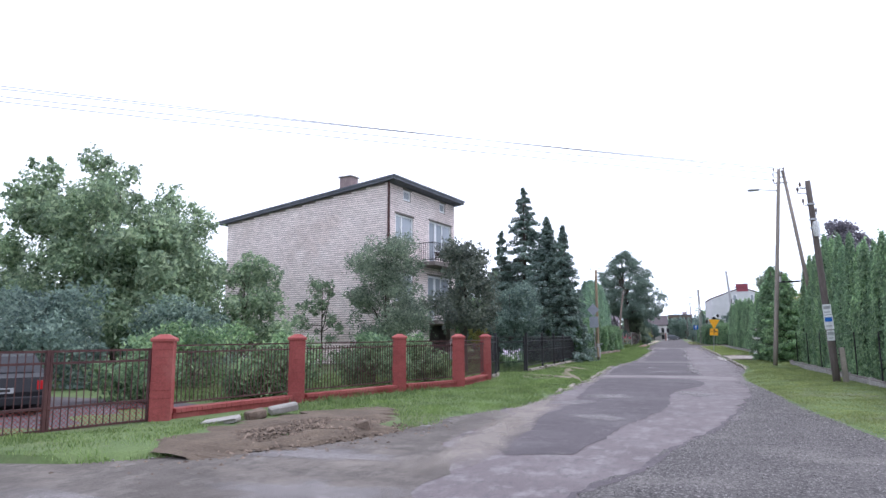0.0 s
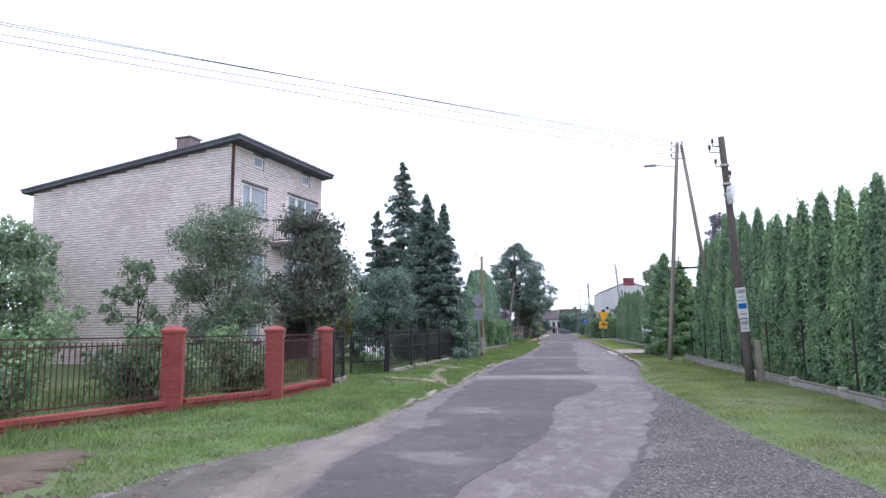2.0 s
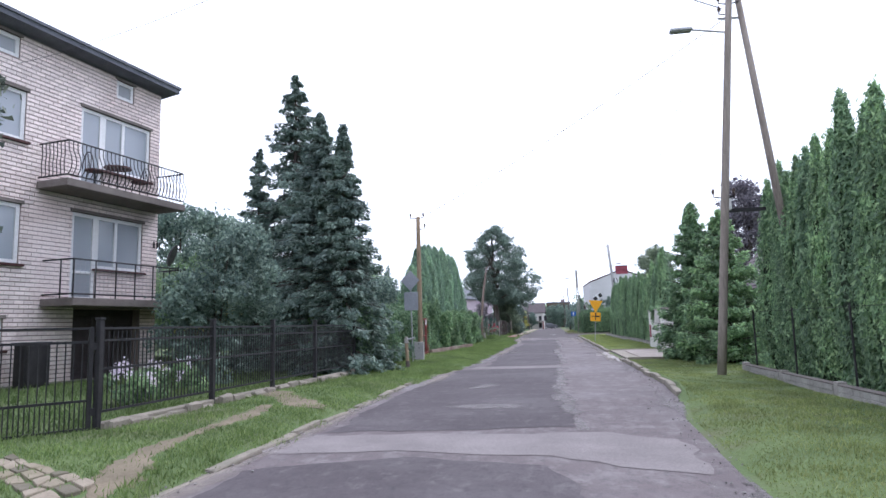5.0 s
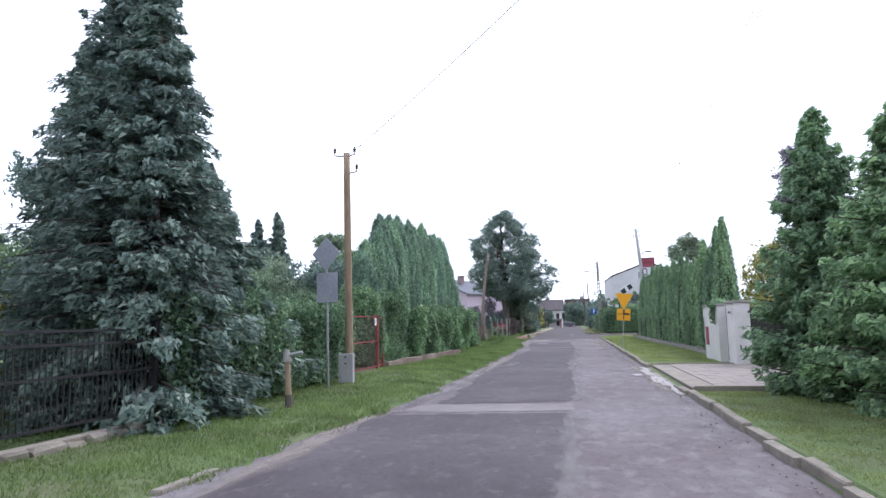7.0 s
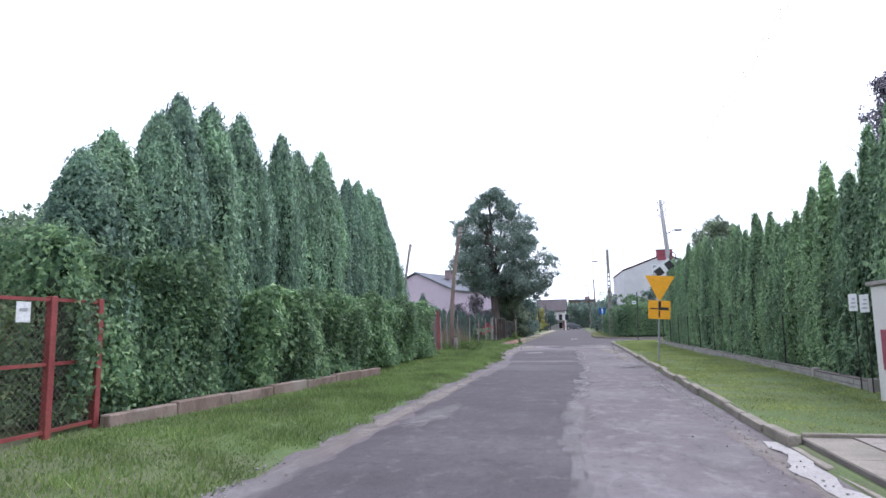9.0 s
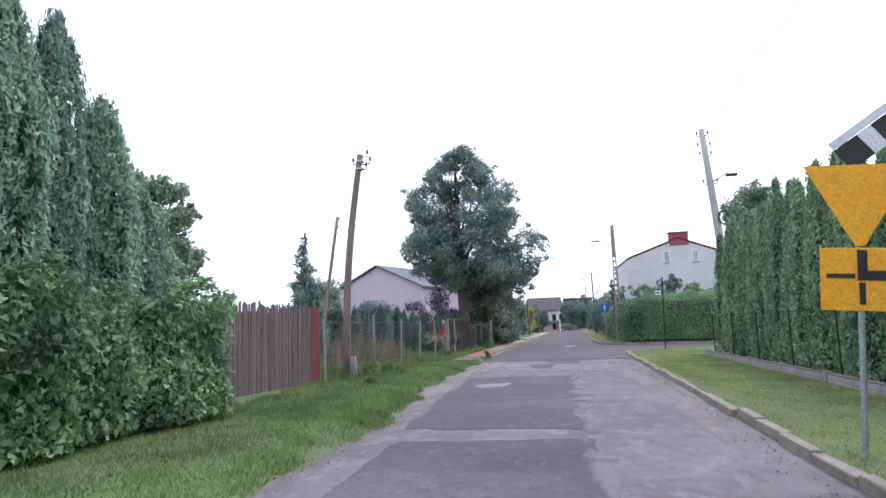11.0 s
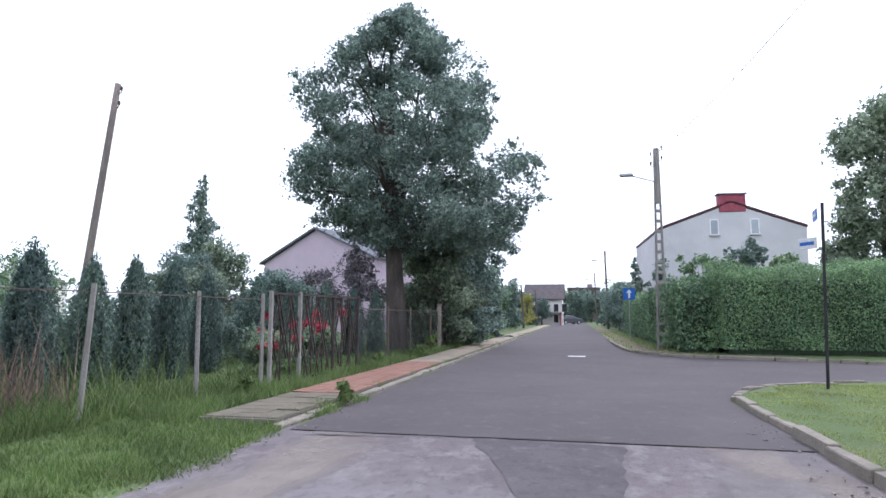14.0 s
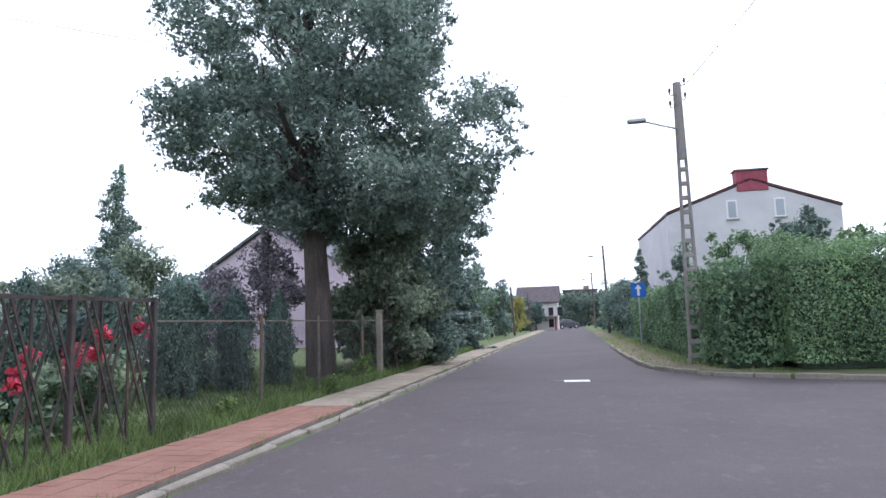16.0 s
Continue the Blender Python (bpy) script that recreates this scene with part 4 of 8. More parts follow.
balcony("balcony", 2.75, 6.88, 5.25, 1.08, True)
lower = balcony("balcony", 3.0, 7.0, 2.25, 1.12, False)
bm = bmesh.new()
for k in range(27):
    y = 3.1 + k * 0.145
    tube(bm, (1.06, y, 2.35), (1.06, y, 3.2), 0.004, None, 3, False)
for k in range(6):
    tube(bm, (1.06, 3.1, 2.4 + k * 0.14), (1.06, 6.9, 2.4 + k * 0.14), 0.004, None, 3, False)
part("wire_mesh", bm, "grey_steel", lower, "thin wire mesh")
dish = bmesh.new()
bmesh.ops.create_cone(dish, cap_ends=True, segments=20, radius1=0.38, radius2=0.30, depth=0.07, matrix=pose(0.25, HW + 0.35, 3.75, 70, 0, -60))
part("satellite_dish", dish, "black_steel", house, "dark satellite dish")
bars = bmesh.new()
for k, (yy, zz) in enumerate(((6.72, 3.95), (6.86, 3.95), (6.95, 3.95))):
    box(bars, 0.0, 0.02, yy, yy + 0.05, zz, zz + 0.2)
part("plaque_bars", bars, "sign_black", house, "dark bars on the wall")

# table and chairs on the upper balcony


def balcony_seat(name, label, category, y, x, back):
    t = thing(name, label, category, at=HOUSE @ pose(x, y, 5.25))
    part("top" if not back else "seat", new_tube((0, 0, 0.42 if back else 0.66), (0, 0, 0.46 if back else 0.7), 0.24 if back else 0.36, None, 12), "brown_steel", t)
    for a in (45, 135, 225, 315):
        c, s = math.cos(radians(a)) * 0.22, math.sin(radians(a)) * 0.22
        part("leg", new_tube((c, s, 0.0), (c * 0.8, s * 0.8, 0.42 if back else 0.66), 0.014, None, 5), "black_steel", t)
    if back:
        b2 = bmesh.new()
        path_tube(b2, [(0.2 * math.cos(q), 0.22 * back, 0.46 + 0.45 * math.sin(q)) for q in np.linspace(0, math.pi, 9)], [0.014] * 9, 5)
        for q in (-0.1, 0, 0.1):
            tube(b2, (q, 0.22 * back, 0.46), (q, 0.22 * back, 0.86), 0.01, None, 4)
        part("backrest", b2, "black_steel", t)


balcony_seat("balcony_table", "small dark round metal table on the balcony", "table", 4.6, 0.72, 0)
balcony_seat("balcony_chair", "dark metal balcony chair with a curved back", "chair", 3.85, 0.72, -1)
balcony_seat("balcony_chair", "dark metal balcony chair with a curved back", "chair", 5.4, 0.72, 1)

# ---- plants ----


def thuja_mesh(seed, h, r, count, mat="thuja", leaf=0.1, column=False, full=False):
    """A narrow column of upright sprays with a ragged pointed top."""
    rg = np.random.default_rng(seed)
    n_sp = count // 7
    u = rg.random(n_sp) ** 0.9
    z = 0.05 + u * (h - 0.05)
    prof = np.where(u < 0.08, 0.8 + u * 2.5, np.where(u < 0.4, 1.0, np.clip((1 - u) / 0.6, 0.0, 1) ** 0.72))
    if full:
        prof = np.where(u < 0.1, 0.85 + u * 1.5, np.where(u < 0.66, 1.0, np.clip((1 - u) / 0.34, 0.0, 1) ** 0.62))
    if column:
        prof = np.where(u < 0.12, 0.7 + u * 2.5, np.where(u < 0.7, 1.0, np.sqrt(np.clip(1 - ((u - 0.7) / 0.3) ** 2, 0, 1))))
    ph = rg.uniform(0, 2 * math.pi, 7)
    a = rg.uniform(0, 2 * math.pi, n_sp)
    ridge = 0.10 * np.sin(4 * a + ph[0] + z * 0.5) + 0.07 * np.sin(9 * a - z * 0.9 + ph[1]) + 0.05 * np.sin(3 * a + z * 4.1 + ph[2])
    rad = r * (prof * (0.9 + ridge) + 0.02) * (1 - 0.30 * rg.random(n_sp) ** 2)
    c = np.stack([rad * np.cos(a), rad * np.sin(a), z], 1)
    o = np.stack([np.cos(a), np.sin(a), 0.35 + 0 * a], 1)
    p = np.repeat(c, 7, 0) + rg.normal(0, 1, (n_sp * 7, 3)) * np.array([0.03, 0.03, 0.10])
    o = np.repeat(o, 7, 0)
    al = np.stack([o[:, 0] * 0.35, o[:, 1] * 0.35, np.ones(len(o))], 1)
    return leaf_mesh("sprays", p, o, leaf, mat, rg, 0.42, 0, al, 0.45)


def column_core(h, r, mat="core"):
    # added solid column, coloured as the shade between the sprays
    bm = bmesh.new()
    zs = [0.0, h * 0.12, h * 0.45, h * 0.7, h * 0.88]
    rs = [r * 0.3, r * 0.66, r * 0.62, r * 0.4, 0.03]
    path_tube(bm, [(0, 0, z) for z in zs], rs, 8)
    return bm


THUJA_H = (4.2, 4.6, 4.0, 4.8)
THUJA_MASTERS = []


def thuja_master(k):
    t = thing("thuja", "tall columnar green thuja with dense upright sprays", "thuja", "thuja hedge trees")
    add_leaves("crown", thuja_mesh(40 + k, THUJA_H[k], 0.44, 9000, "thuja_warm", 0.088), t)
    part("shade_core", column_core(THUJA_H[k], 0.44), "core", t)
    part("trunk", new_tube((0, 0, -0.02), (0, 0, 0.6), 0.06, 0.05), "bark", t)
    return t


THUJA_MASTERS = [thuja_master(k) for k in range(4)]
THUJA_FREE = [True] * 4


def plant_thuja(x, y, h, wide=1.0, turn=0.0, k=0, z=0.08):
    s = h / THUJA_H[k]
    m = pose(x, y, z, 0, 0, turn) @ Matrix.Diagonal((wide, wide, s, 1))
    if THUJA_FREE[k]:
        THUJA_FREE[k] = False
        THUJA_MASTERS[k].matrix_basis = m
        return THUJA_MASTERS[k]
    t = copy_thing(THUJA_MASTERS[k], m)
    t.matrix_basis = m
    return t


DARK = []


def plant_cypress(x, y, h, wide, turn):
    """A dark slim cypress column; all share the first one's mesh."""
    m = pose(x, y, 0.06, 0, 0, turn) @ Matrix.Diagonal((wide, wide, h / 2.3, 1))
    if DARK:
        copy_thing(DARK[0], m).matrix_basis = m
        return
    t = thing("cypress", "small dark green cypress column behind the wire fence", "cypress", "cypress columns", at=m)
    add_leaves("crown", thuja_mesh(47, 2.3, 0.42, 7000, "cypress", 0.075, False, True), t)
    part("shade_core", column_core(2.3, 0.42), "core", t)
    part("trunk", new_tube((0, 0, -0.02), (0, 0, 0.4), 0.05, 0.04), "bark", t)
    DARK.append(t)


rg_t = np.random.default_rng(8)
# street hedge on the right, first garden
y = 14.0
while y < 35.6:
    hgt = float(np.interp(y, [14, 22, 26, 30, 33, 36], [4.0, 4.1, 4.3, 4.9, 4.65, 4.3])) + rg_t.normal(0, 0.22)
    plant_thuja(5.75 + rg_t.normal(0, 0.06), y, hgt, rg_t.uniform(0.9, 1.1), rg_t.uniform(0, 360), int(rg_t.integers(4)))
    y += 0.60 + rg_t.normal(0, 0.05)
# second garden
y = 52.4
while y < 79.9:
    hgt = float(np.interp(y, [52.4, 54, 56, 58, 60, 65, 69, 76, 80], [4.9, 4.5, 3.95, 3.75, 3.95, 4.2, 4.55, 4.35, 4.15])) + rg_t.normal(0, 0.2)
    plant_thuja(6.0 + rg_t.normal(0, 0.06), y, hgt, rg_t.uniform(0.92, 1.12), rg_t.uniform(0, 360), int(rg_t.integers(4)))
    y += 0.64 + rg_t.normal(0, 0.04)
WIDE = []


def plant_wide_thuja(x, y, h, wide, turn):
    """A broad ivy-grown thuja; all share two meshes."""
    k = len(WIDE) % 2
    m = pose(x, y, 0.06, 0, 0, turn) @ Matrix.Diagonal((wide, wide, h / 5.0, 1))
    if len(WIDE) >= 2:
        WIDE.append(copy_thing(WIDE[k], m))
        WIDE[-1].matrix_basis = m
        return
    t = thing("thuja", "broad tall thuja overgrown with ivy at its foot", "thuja", "tall thuja row", at=m)
    add_leaves("crown", thuja_mesh(57 + k, 5.0, 0.74, 21000, "thuja", 0.088, False, True), t)
    part("shade_core", column_core(5.0, 0.74), "core", t)
    part("trunk", new_tube((0, 0, -0.02), (0, 0, 0.6), 0.08, 0.06), "bark", t)
    WIDE.append(t)


# tall row on the left
for yy, hh in ((48.3, 3.7), (48.9, 4.1), (49.7, 4.7), (50.6, 5.3), (51.4, 5.4), (52.4, 5.5), (53.3, 5.1), (54.4, 5.7), (55.4, 5.5), (56.8, 5.8), (57.9, 5.3), (59.0, 5.55), (60.2, 5.75), (61.4, 5.85), (62.4, 5.6), (63.3, 4.9), (64.0, 3.7)):
    plant_wide_thuja(-6.3 + rg_t.normal(0, 0.1), yy, hh + rg_t.normal(0, 0.06), rg_t.uniform(0.8, 0.98), rg_t.uniform(0, 360))


def limb(bm, p, d, length, r, rng, level, tips, n=6):
    pts, rad = [Vector(p)], [r]
    d = Vector(d).normalized()
    seg = 4
    for i in range(seg):
        d = (d + Vector(rng.normal(0, 0.13, 3)) + Vector((0, 0, 0.05))).normalized()
        pts.append(pts[-1] + d * length / seg)
        rad.append(r * (1 - 0.75 * (i + 1) / seg))
    path_tube(bm, pts, rad, n)
    tips.append(pts[-1])
    if level > 0:
        for i in range(3):
            q = pts[1 + i]
            side = Vector(rng.normal(0, 1, 3))
            side.z = abs(side.z) * 0.5
            limb(bm, q, d * 0.7 + side.normalized() * 0.8, length * 0.55, rad[1 + i] * 0.6, rng, level - 1, tips, 5)


def broad_tree(name, label, x, y, trunk_h, trunk_r, lobes, count, size, mat, seed, category="tree", lean=(0, 0), limbs=7, shell=0.6, droop=0.0, bark="bark", spray=0.2):
    rg = np.random.default_rng(seed)
    t = thing(name, label, category, at=pose(x, y, 0.06))
    lobes = np.asarray(lobes, float)
    top = lobes[:, 2].max()
    mid = lobes[:, :3].mean(0)
    extra = []
    for c in lobes:
        for k in range(2):
            d = rg.normal(0, 1, 3) + 0.9 * (c[:3] - mid) / (np.linalg.norm(c[:3] - mid) + 0.3)
            d /= np.linalg.norm(d)
            f = rg.uniform(0.3, 0.5)
            extra.append((*(c[:3] + d * c[3:6] * rg.uniform(0.85, 1.35)), *(c[3:6] * f)))
    lobes = np.vstack([lobes, extra])
    bm = bmesh.new()
    pts = [Vector((0, 0, -0.05)), Vector((lean[0] * 0.3, lean[1] * 0.3, trunk_h * 0.5)), Vector((lean[0] * 0.7, lean[1] * 0.7, trunk_h)), Vector((lean[0], lean[1], top))]
    path_tube(bm, pts, [trunk_r * 1.15, trunk_r * 0.9, trunk_r * 0.75, trunk_r * 0.12], 10)
    part("trunk", bm, bark, t)
    for i in range(min(limbs, len(lobes) // 3)):
        b2 = bmesh.new()
        tgt = Vector(lobes[i, :3])
        zz = min(trunk_h + rg.uniform(0, 0.35) * (top - trunk_h), tgt.z)
        base = Vector((lean[0] * zz / top, lean[1] * zz / top, zz))
        d = tgt - base
        limb(b2, base, d, max(d.length * 0.85, 0.3), trunk_r * 0.42, rg, 1, [])
        part("limb", b2, bark, t)
    count, size = int(count * 1.7), size * 0.72
    p, o = lobes_points(lobes, count, rg, shell, spray)
    p[:, 2] = np.maximum(p[:, 2], 0.12)
    add_leaves("crown", leaf_mesh("crown", p, o, size, mat, rg, 0.6, droop), t)
    return t


def random_lobes(rng, k, cx, cy, z0, z1, rx, ry, size, taper=0.4):
    out = []
    for i in range(k):
        u = rng.random()
        z = z0 + (z1 - z0) * u
        w = 1 - taper * abs(u - 0.4) * 1.6
        a, q = rng.uniform(0, 2 * math.pi), math.sqrt(rng.random())
        s = size * rng.uniform(0.7, 1.3)
        out.append((cx + rx * w * q * math.cos(a), cy + ry * w * q * math.sin(a), z, s, s, s * 0.8))
    return out


def conifer(name, label, x, y, h, r, whorls, per, leaf, count, mat, seed, base=0.4, gap=0.0, droop=0.25, sparse_top=True):
    """A spire with whorls of drooping boughs carrying sprays."""
    rg = np.random.default_rng(seed)
    t = thing(name, label, "conifer tree", at=pose(x, y, 0.05))
    part("trunk", new_tube((0, 0, -0.05), (0, 0, h * 0.98), r * 0.07 + 0.05, 0.015), "bark", t)
    boughs = bmesh.new()
    ps, os_, al = [], [], []
    total = 0
    for w in range(whorls):
        u = w / (whorls - 1)
        z = base + (h - base) * (u ** 0.92)
        rad = r * (1 - u) ** 0.85 + 0.10
        for j in range(per):
            if rg.random() < gap * (0.4 + u):
                continue
            a = rg.uniform(0, 2 * math.pi)
            ln = rad * rg.uniform(0.5, 1.28)
            d = Vector((math.cos(a), math.sin(a), -droop * rg.uniform(0.5, 1.2) + 0.25 * u))
            p0 = Vector((0, 0, z + rg.uniform(-0.6, 0.6) * (h - base) / whorls))
            p1 = p0 + d * ln
            tube(boughs, p0, p1, 0.018 + 0.02 * (1 - u), 0.006, 4, False)
            k = max(10, int(count / (whorls * per) * (0.35 + 1.3 * (1 - u))))
            f = rg.uniform(0.12, 1.08, k) ** 0.7
            side = d.cross(Vector((0, 0, 1))).normalized()
            wdt = 0.30 * ln * (1.15 - f) + 0.06
            off = rg.normal(0, 0.5, k) * wdt
            q = np.array(p0)[None] + np.array(d)[None] * (f * ln)[:, None] + np.array(side)[None] * off[:, None]
            q[:, 2] -= rg.random(k) * (0.10 + 0.10 * rad) + 0.03
            ps.append(q)
            os_.append(np.repeat([[math.cos(a) * 0.4, math.sin(a) * 0.4, 0.8]], k, 0))
            al.append(np.repeat([[d.x, d.y, -0.5]], k, 0))
    tagged(part("bough_wood", boughs, "bark", t), kind="stuff")
    add_leaves("crown", leaf_mesh("crown", np.concatenate(ps), np.concatenate(os_), leaf * 0.85, mat, rg, 0.45, 0.0, np.concatenate(al), 0.5), t)
    return t

# ---- trees and shrubs, left gardens ----
rgv = np.random.default_rng(21)
WILLOW_TOP = ([-5.2, -4.0, -2.6, -1.3, -0.4, 0.7, 1.9, 2.9, 4.8], [5.4, 6.8, 8.0, 8.4, 7.4, 8.6, 7.2, 6.2, 4.2])
lobes = []
for k in range(110):
    x = rgv.uniform(-5.2, 4.4)
    z = 1.0 + (float(np.interp(x, *WILLOW_TOP)) - 1.5) * rgv.random() ** 0.75
    q = rgv.uniform(0.5, 0.95) * (0.75 if z > 6.5 else 1)
    lobes.append((x, rgv.uniform(-2.6, 2.6), z, q, q, q * 0.9))
broad_tree("willow", "large pale green leafy tree behind the fence", -20.5, 20.5, 2.0, 0.26, lobes, 40000, 0.21, "birch", 31, droop=0.5)
broad_tree("tree", "rounded green garden tree beside the house", -25.5, 27.0, 1.5, 0.2, random_lobes(rgv, 18, 0, 0, 1.2, 6.2, 2.8, 2.8, 1.2), 14000, 0.26, "birch", 32)
broad_tree("shrub", "loose green garden shrub in front of the brick house", -15.2, 21.5, 0.6, 0.08, random_lobes(rgv, 30, 0, 0, 0.6, 4.3, 1.7, 1.5, 0.45), 7000, 0.16, "birch", 33, "shrub")
broad_tree("shrub", "dense rounded lilac shrub in front of the brick house", -12.3, 27.7, 0.7, 0.09, random_lobes(rgv, 74, 0, 0, 0.5, 5.6, 1.8, 1.5, 0.55), 22000, 0.12, "walnut", 34, "shrub")
broad_tree("young_tree", "thin young tree with sparse leaves", -15.6, 27.8, 1.4, 0.05, random_lobes(rgv, 22, 0, 0, 1.2, 4.0, 1.0, 0.8, 0.3), 2400, 0.13, "birch", 35, "tree", shell=0.9)
broad_tree("plum_tree", "multi-stemmed dark-leaved plum tree beside the path", -7.75, 25.2, 1.3, 0.08, random_lobes(rgv, 42, 0, 0, 1.9, 4.75, 1.25, 1.1, 0.42), 9000, 0.15, "plum", 36, "tree", limbs=12, shell=0.8)
for k, (x, y, z, r) in enumerate(((-9.3, 14.6, 0.7, 0.7), (-9.6, 16.2, 0.8, 0.9), (-8.3, 18.4, 0.8, 0.8), (-11.2, 12.8, 0.8, 0.9), (-13.0, 16.5, 1.2, 1.4), (-7.6, 20.6, 0.8, 0.7))):
    broad_tree("garden_bush", "low green bush behind the fence", x, y, 0.3, 0.04, random_lobes(rgv, 8, 0, 0, 0.3, z * 1.5, r, r, 0.45), 3600, 0.12, "broad", 50 + k, "bush")
conifer("spruce", "tall dark blue-green spruce with ragged boughs", -8.6, 39.9, 10.5, 2.4, 32, 12, 0.16, 66000, "fir", 61, 0.5, 0.25, 0.35)
conifer("spruce", "dense dark blue-green spruce", -6.75, 37.5, 8.1, 1.95, 36, 16, 0.14, 92000, "fir", 62, 0.3, 0.05, 0.25)
conifer("spruce", "dark blue-green spruce with drooping boughs", -5.75, 36.8, 7.4, 1.3, 32, 14, 0.14, 68000, "fir", 63, 0.3, 0.12, 0.3)
conifer("spruce", "small dark spruce beside the taller ones", -10.15, 40.2, 7.9, 1.4, 26, 11, 0.19, 28000, "fir", 64, 0.3, 0.2, 0.3)
conifer("spruce", "broad dark spruce near the hedge", -6.6, 39.6, 4.6, 1.9, 18, 12, 0.18, 26000, "fir", 65, 0.2, 0.05, 0.2)
for k, (x, y, h, r) in enumerate(((-15, 44, 6.2, 2.6), (-19, 46, 6.6, 2.8), (-23, 48, 7.0, 3.0), (-13.2, 50, 4.4, 2.0), (-17.5, 55, 4.8, 2.4), (-11.0, 56, 6.0, 2.4), (-28, 50, 7.5, 3.2), (-14, 63, 6.2, 2.6))):
    broad_tree("tree", "leafy green tree in the gardens behind", x, y, 1.2, 0.16, random_lobes(rgv, 24, 0, 0, 0.9, h * 0.82 - 1, r, r, 0.8), 11000, 0.18, ("broad", "birch", "oak")[k % 3], 70 + k)
for k, (x, y, h, r) in enumerate(((-15.5, 47, 7.8, 2.6), (-19.5, 50, 8.6, 3.0))):
    broad_tree("tree", "tall dark green tree behind the brick house", x, y, 1.4, 0.18, random_lobes(rgv, 22, 0, 0, 1.0, h - 1.2, r, r, 0.85), 7500, 0.26, "oak", 170 + k)
broad_tree("shrub", "dark dense shrub behind the black fence", -8.0, 33.4, 0.8, 0.08, random_lobes(rgv, 30, 0, 0, 0.5, 3.7, 1.3, 1.7, 0.5), 11000, 0.13, "oak", 176, "shrub")
broad_tree("shrub", "yellow-green shrub beside the brick house", -10.6, 37.6, 0.6, 0.06, random_lobes(rgv, 10, 0, 0, 0.5, 2.2, 0.8, 0.8, 0.4), 4000, 0.13, "yellow_leaf", 177, "shrub")
for k, (x, y, h, r) in enumerate(((-17.0, 15.0, 2.9, 1.5), (-20.5, 16.0, 3.2, 1.7), (-14.6, 17.8, 2.6, 1.3), (-23.5, 14.0, 3.4, 1.8), (-17.8, 11.8, 2.4, 1.3))):
    broad_tree("shrub", "dark dense garden shrub behind the drive gate", x, y, 0.5, 0.07, random_lobes(rgv, 20, 0, 0, 0.4, h - 0.4, r, r, 0.55), 6500, 0.15, "oak", 270 + k, "shrub")
for k, (x, y, h, r) in enumerate(((-11.0, 53.2, 3.6, 1.1), (-12.2, 54.0, 4.4, 1.3), (-13.7, 55.2, 4.8, 1.4), (-15.4, 56.6, 4.6, 1.4))):
    broad_tree("shrub", "loose light green shrub in the garden behind the red gate", x, y, 0.6, 0.07, random_lobes(rgv, 20, 0, 0, 0.4, h - 0.4, r, r, 0.5), 5200, 0.14, "birch", 380 + k, "shrub")
# hedge and creeper by the wooden pole


def leafy_bank(name, label, category, x0, x1, y0, y1, h0, h1, count, size, mat, seed, group=""):
    """A clipped hedge: a box of leaves with an uneven top over a core coloured as inner shade."""
    rg = np.random.default_rng(seed)
    t = thing(name, label, category, group)
    dx, dy = (x1 - x0), (y1 - y0)
    ph = rg.uniform(0, 6, 6)

    def top(x, y):
        u = (y - y0) / max(dy, 1e-6) if dy > dx else (x - x0) / max(dx, 1e-6)
        return h0 + (h1 - h0) * u + 0.10 * np.sin(y * 1.9 + ph[0] + x) + 0.07 * np.sin(y * 4.3 + x * 3.1 + ph[1]) + 0.05 * np.sin(x * 5 + ph[2])

    area = np.array([dy * h0, dy * h0, dx * h0, dx * h0, dx * dy])
    w = area / area.sum()
    side = rg.choice(5, count, p=w)
    x, y = rg.uniform(x0, x1, count), rg.uniform(y0, y1, count)
    d = np.abs(rg.normal(0, 0.11, count)) - 0.04
    z_seed = rg.uniform(0, 6)
    lump = 0.13 * np.sin(y * 2.3 + ph[3]) + 0.10 * np.sin(x * 2.9 + ph[4]) + 0.06 * np.sin(y * 6.1 + z_seed)
    z = rg.uniform(0.08, 1.0, count) * top(x, y)
    lump = lump + 0.10 * np.sin(z * 3.1 + y * 1.3 + x * 1.7 + ph[5])
    d = d + lump
    o = np.zeros((count, 3))
    for s, ax, sign in ((0, 0, -1), (1, 0, 1), (2, 1, -1), (3, 1, 1)):
        m = side == s
        o[m, ax] = sign
        if ax == 0:
            x[m] = (x0 + d[m]) if sign < 0 else (x1 - d[m])
        else:
            y[m] = (y0 + d[m]) if sign < 0 else (y1 - d[m])
    m = side == 4
    o[m, 2] = 1
    z[m] = top(x[m], y[m]) - d[m] * 0.7
    o[:, 2] += 0.3
    p = np.stack([x, y, z + 0.05], 1)
    add_leaves("leaves", leaf_mesh("leaves", p, o, size, mat, rg, 0.6, 0.3, None, 0.6), t)
    hm = min(h0, h1)
    part("shade_core", new_box(x0 + 0.3, x1 - 0.3, y0 + 0.3, y1 - 0.3, 0.02, hm - 0.3, 0.1), "core", t)
    return t


leafy_bank("hedge", "overgrown green hedge behind the wooden pole", "hedge", -6.6, -5.1, 36.5, 44.1, 1.85, 1.9, 52000, 0.072, "bramble", 91)
leafy_bank("hedge", "low creeper hedge in front of the tall thujas", "hedge", -6.0, -5.02, 51.6, 64.6, 1.9, 1.85, 52000, 0.095, "bramble", 92)
leafy_bank("hedge", "ivy-grown garden edge behind the red gate", "hedge", -6.6, -5.6, 47.2, 51.0, 2.3, 2.6, 20000, 0.08, "bramble", 93)
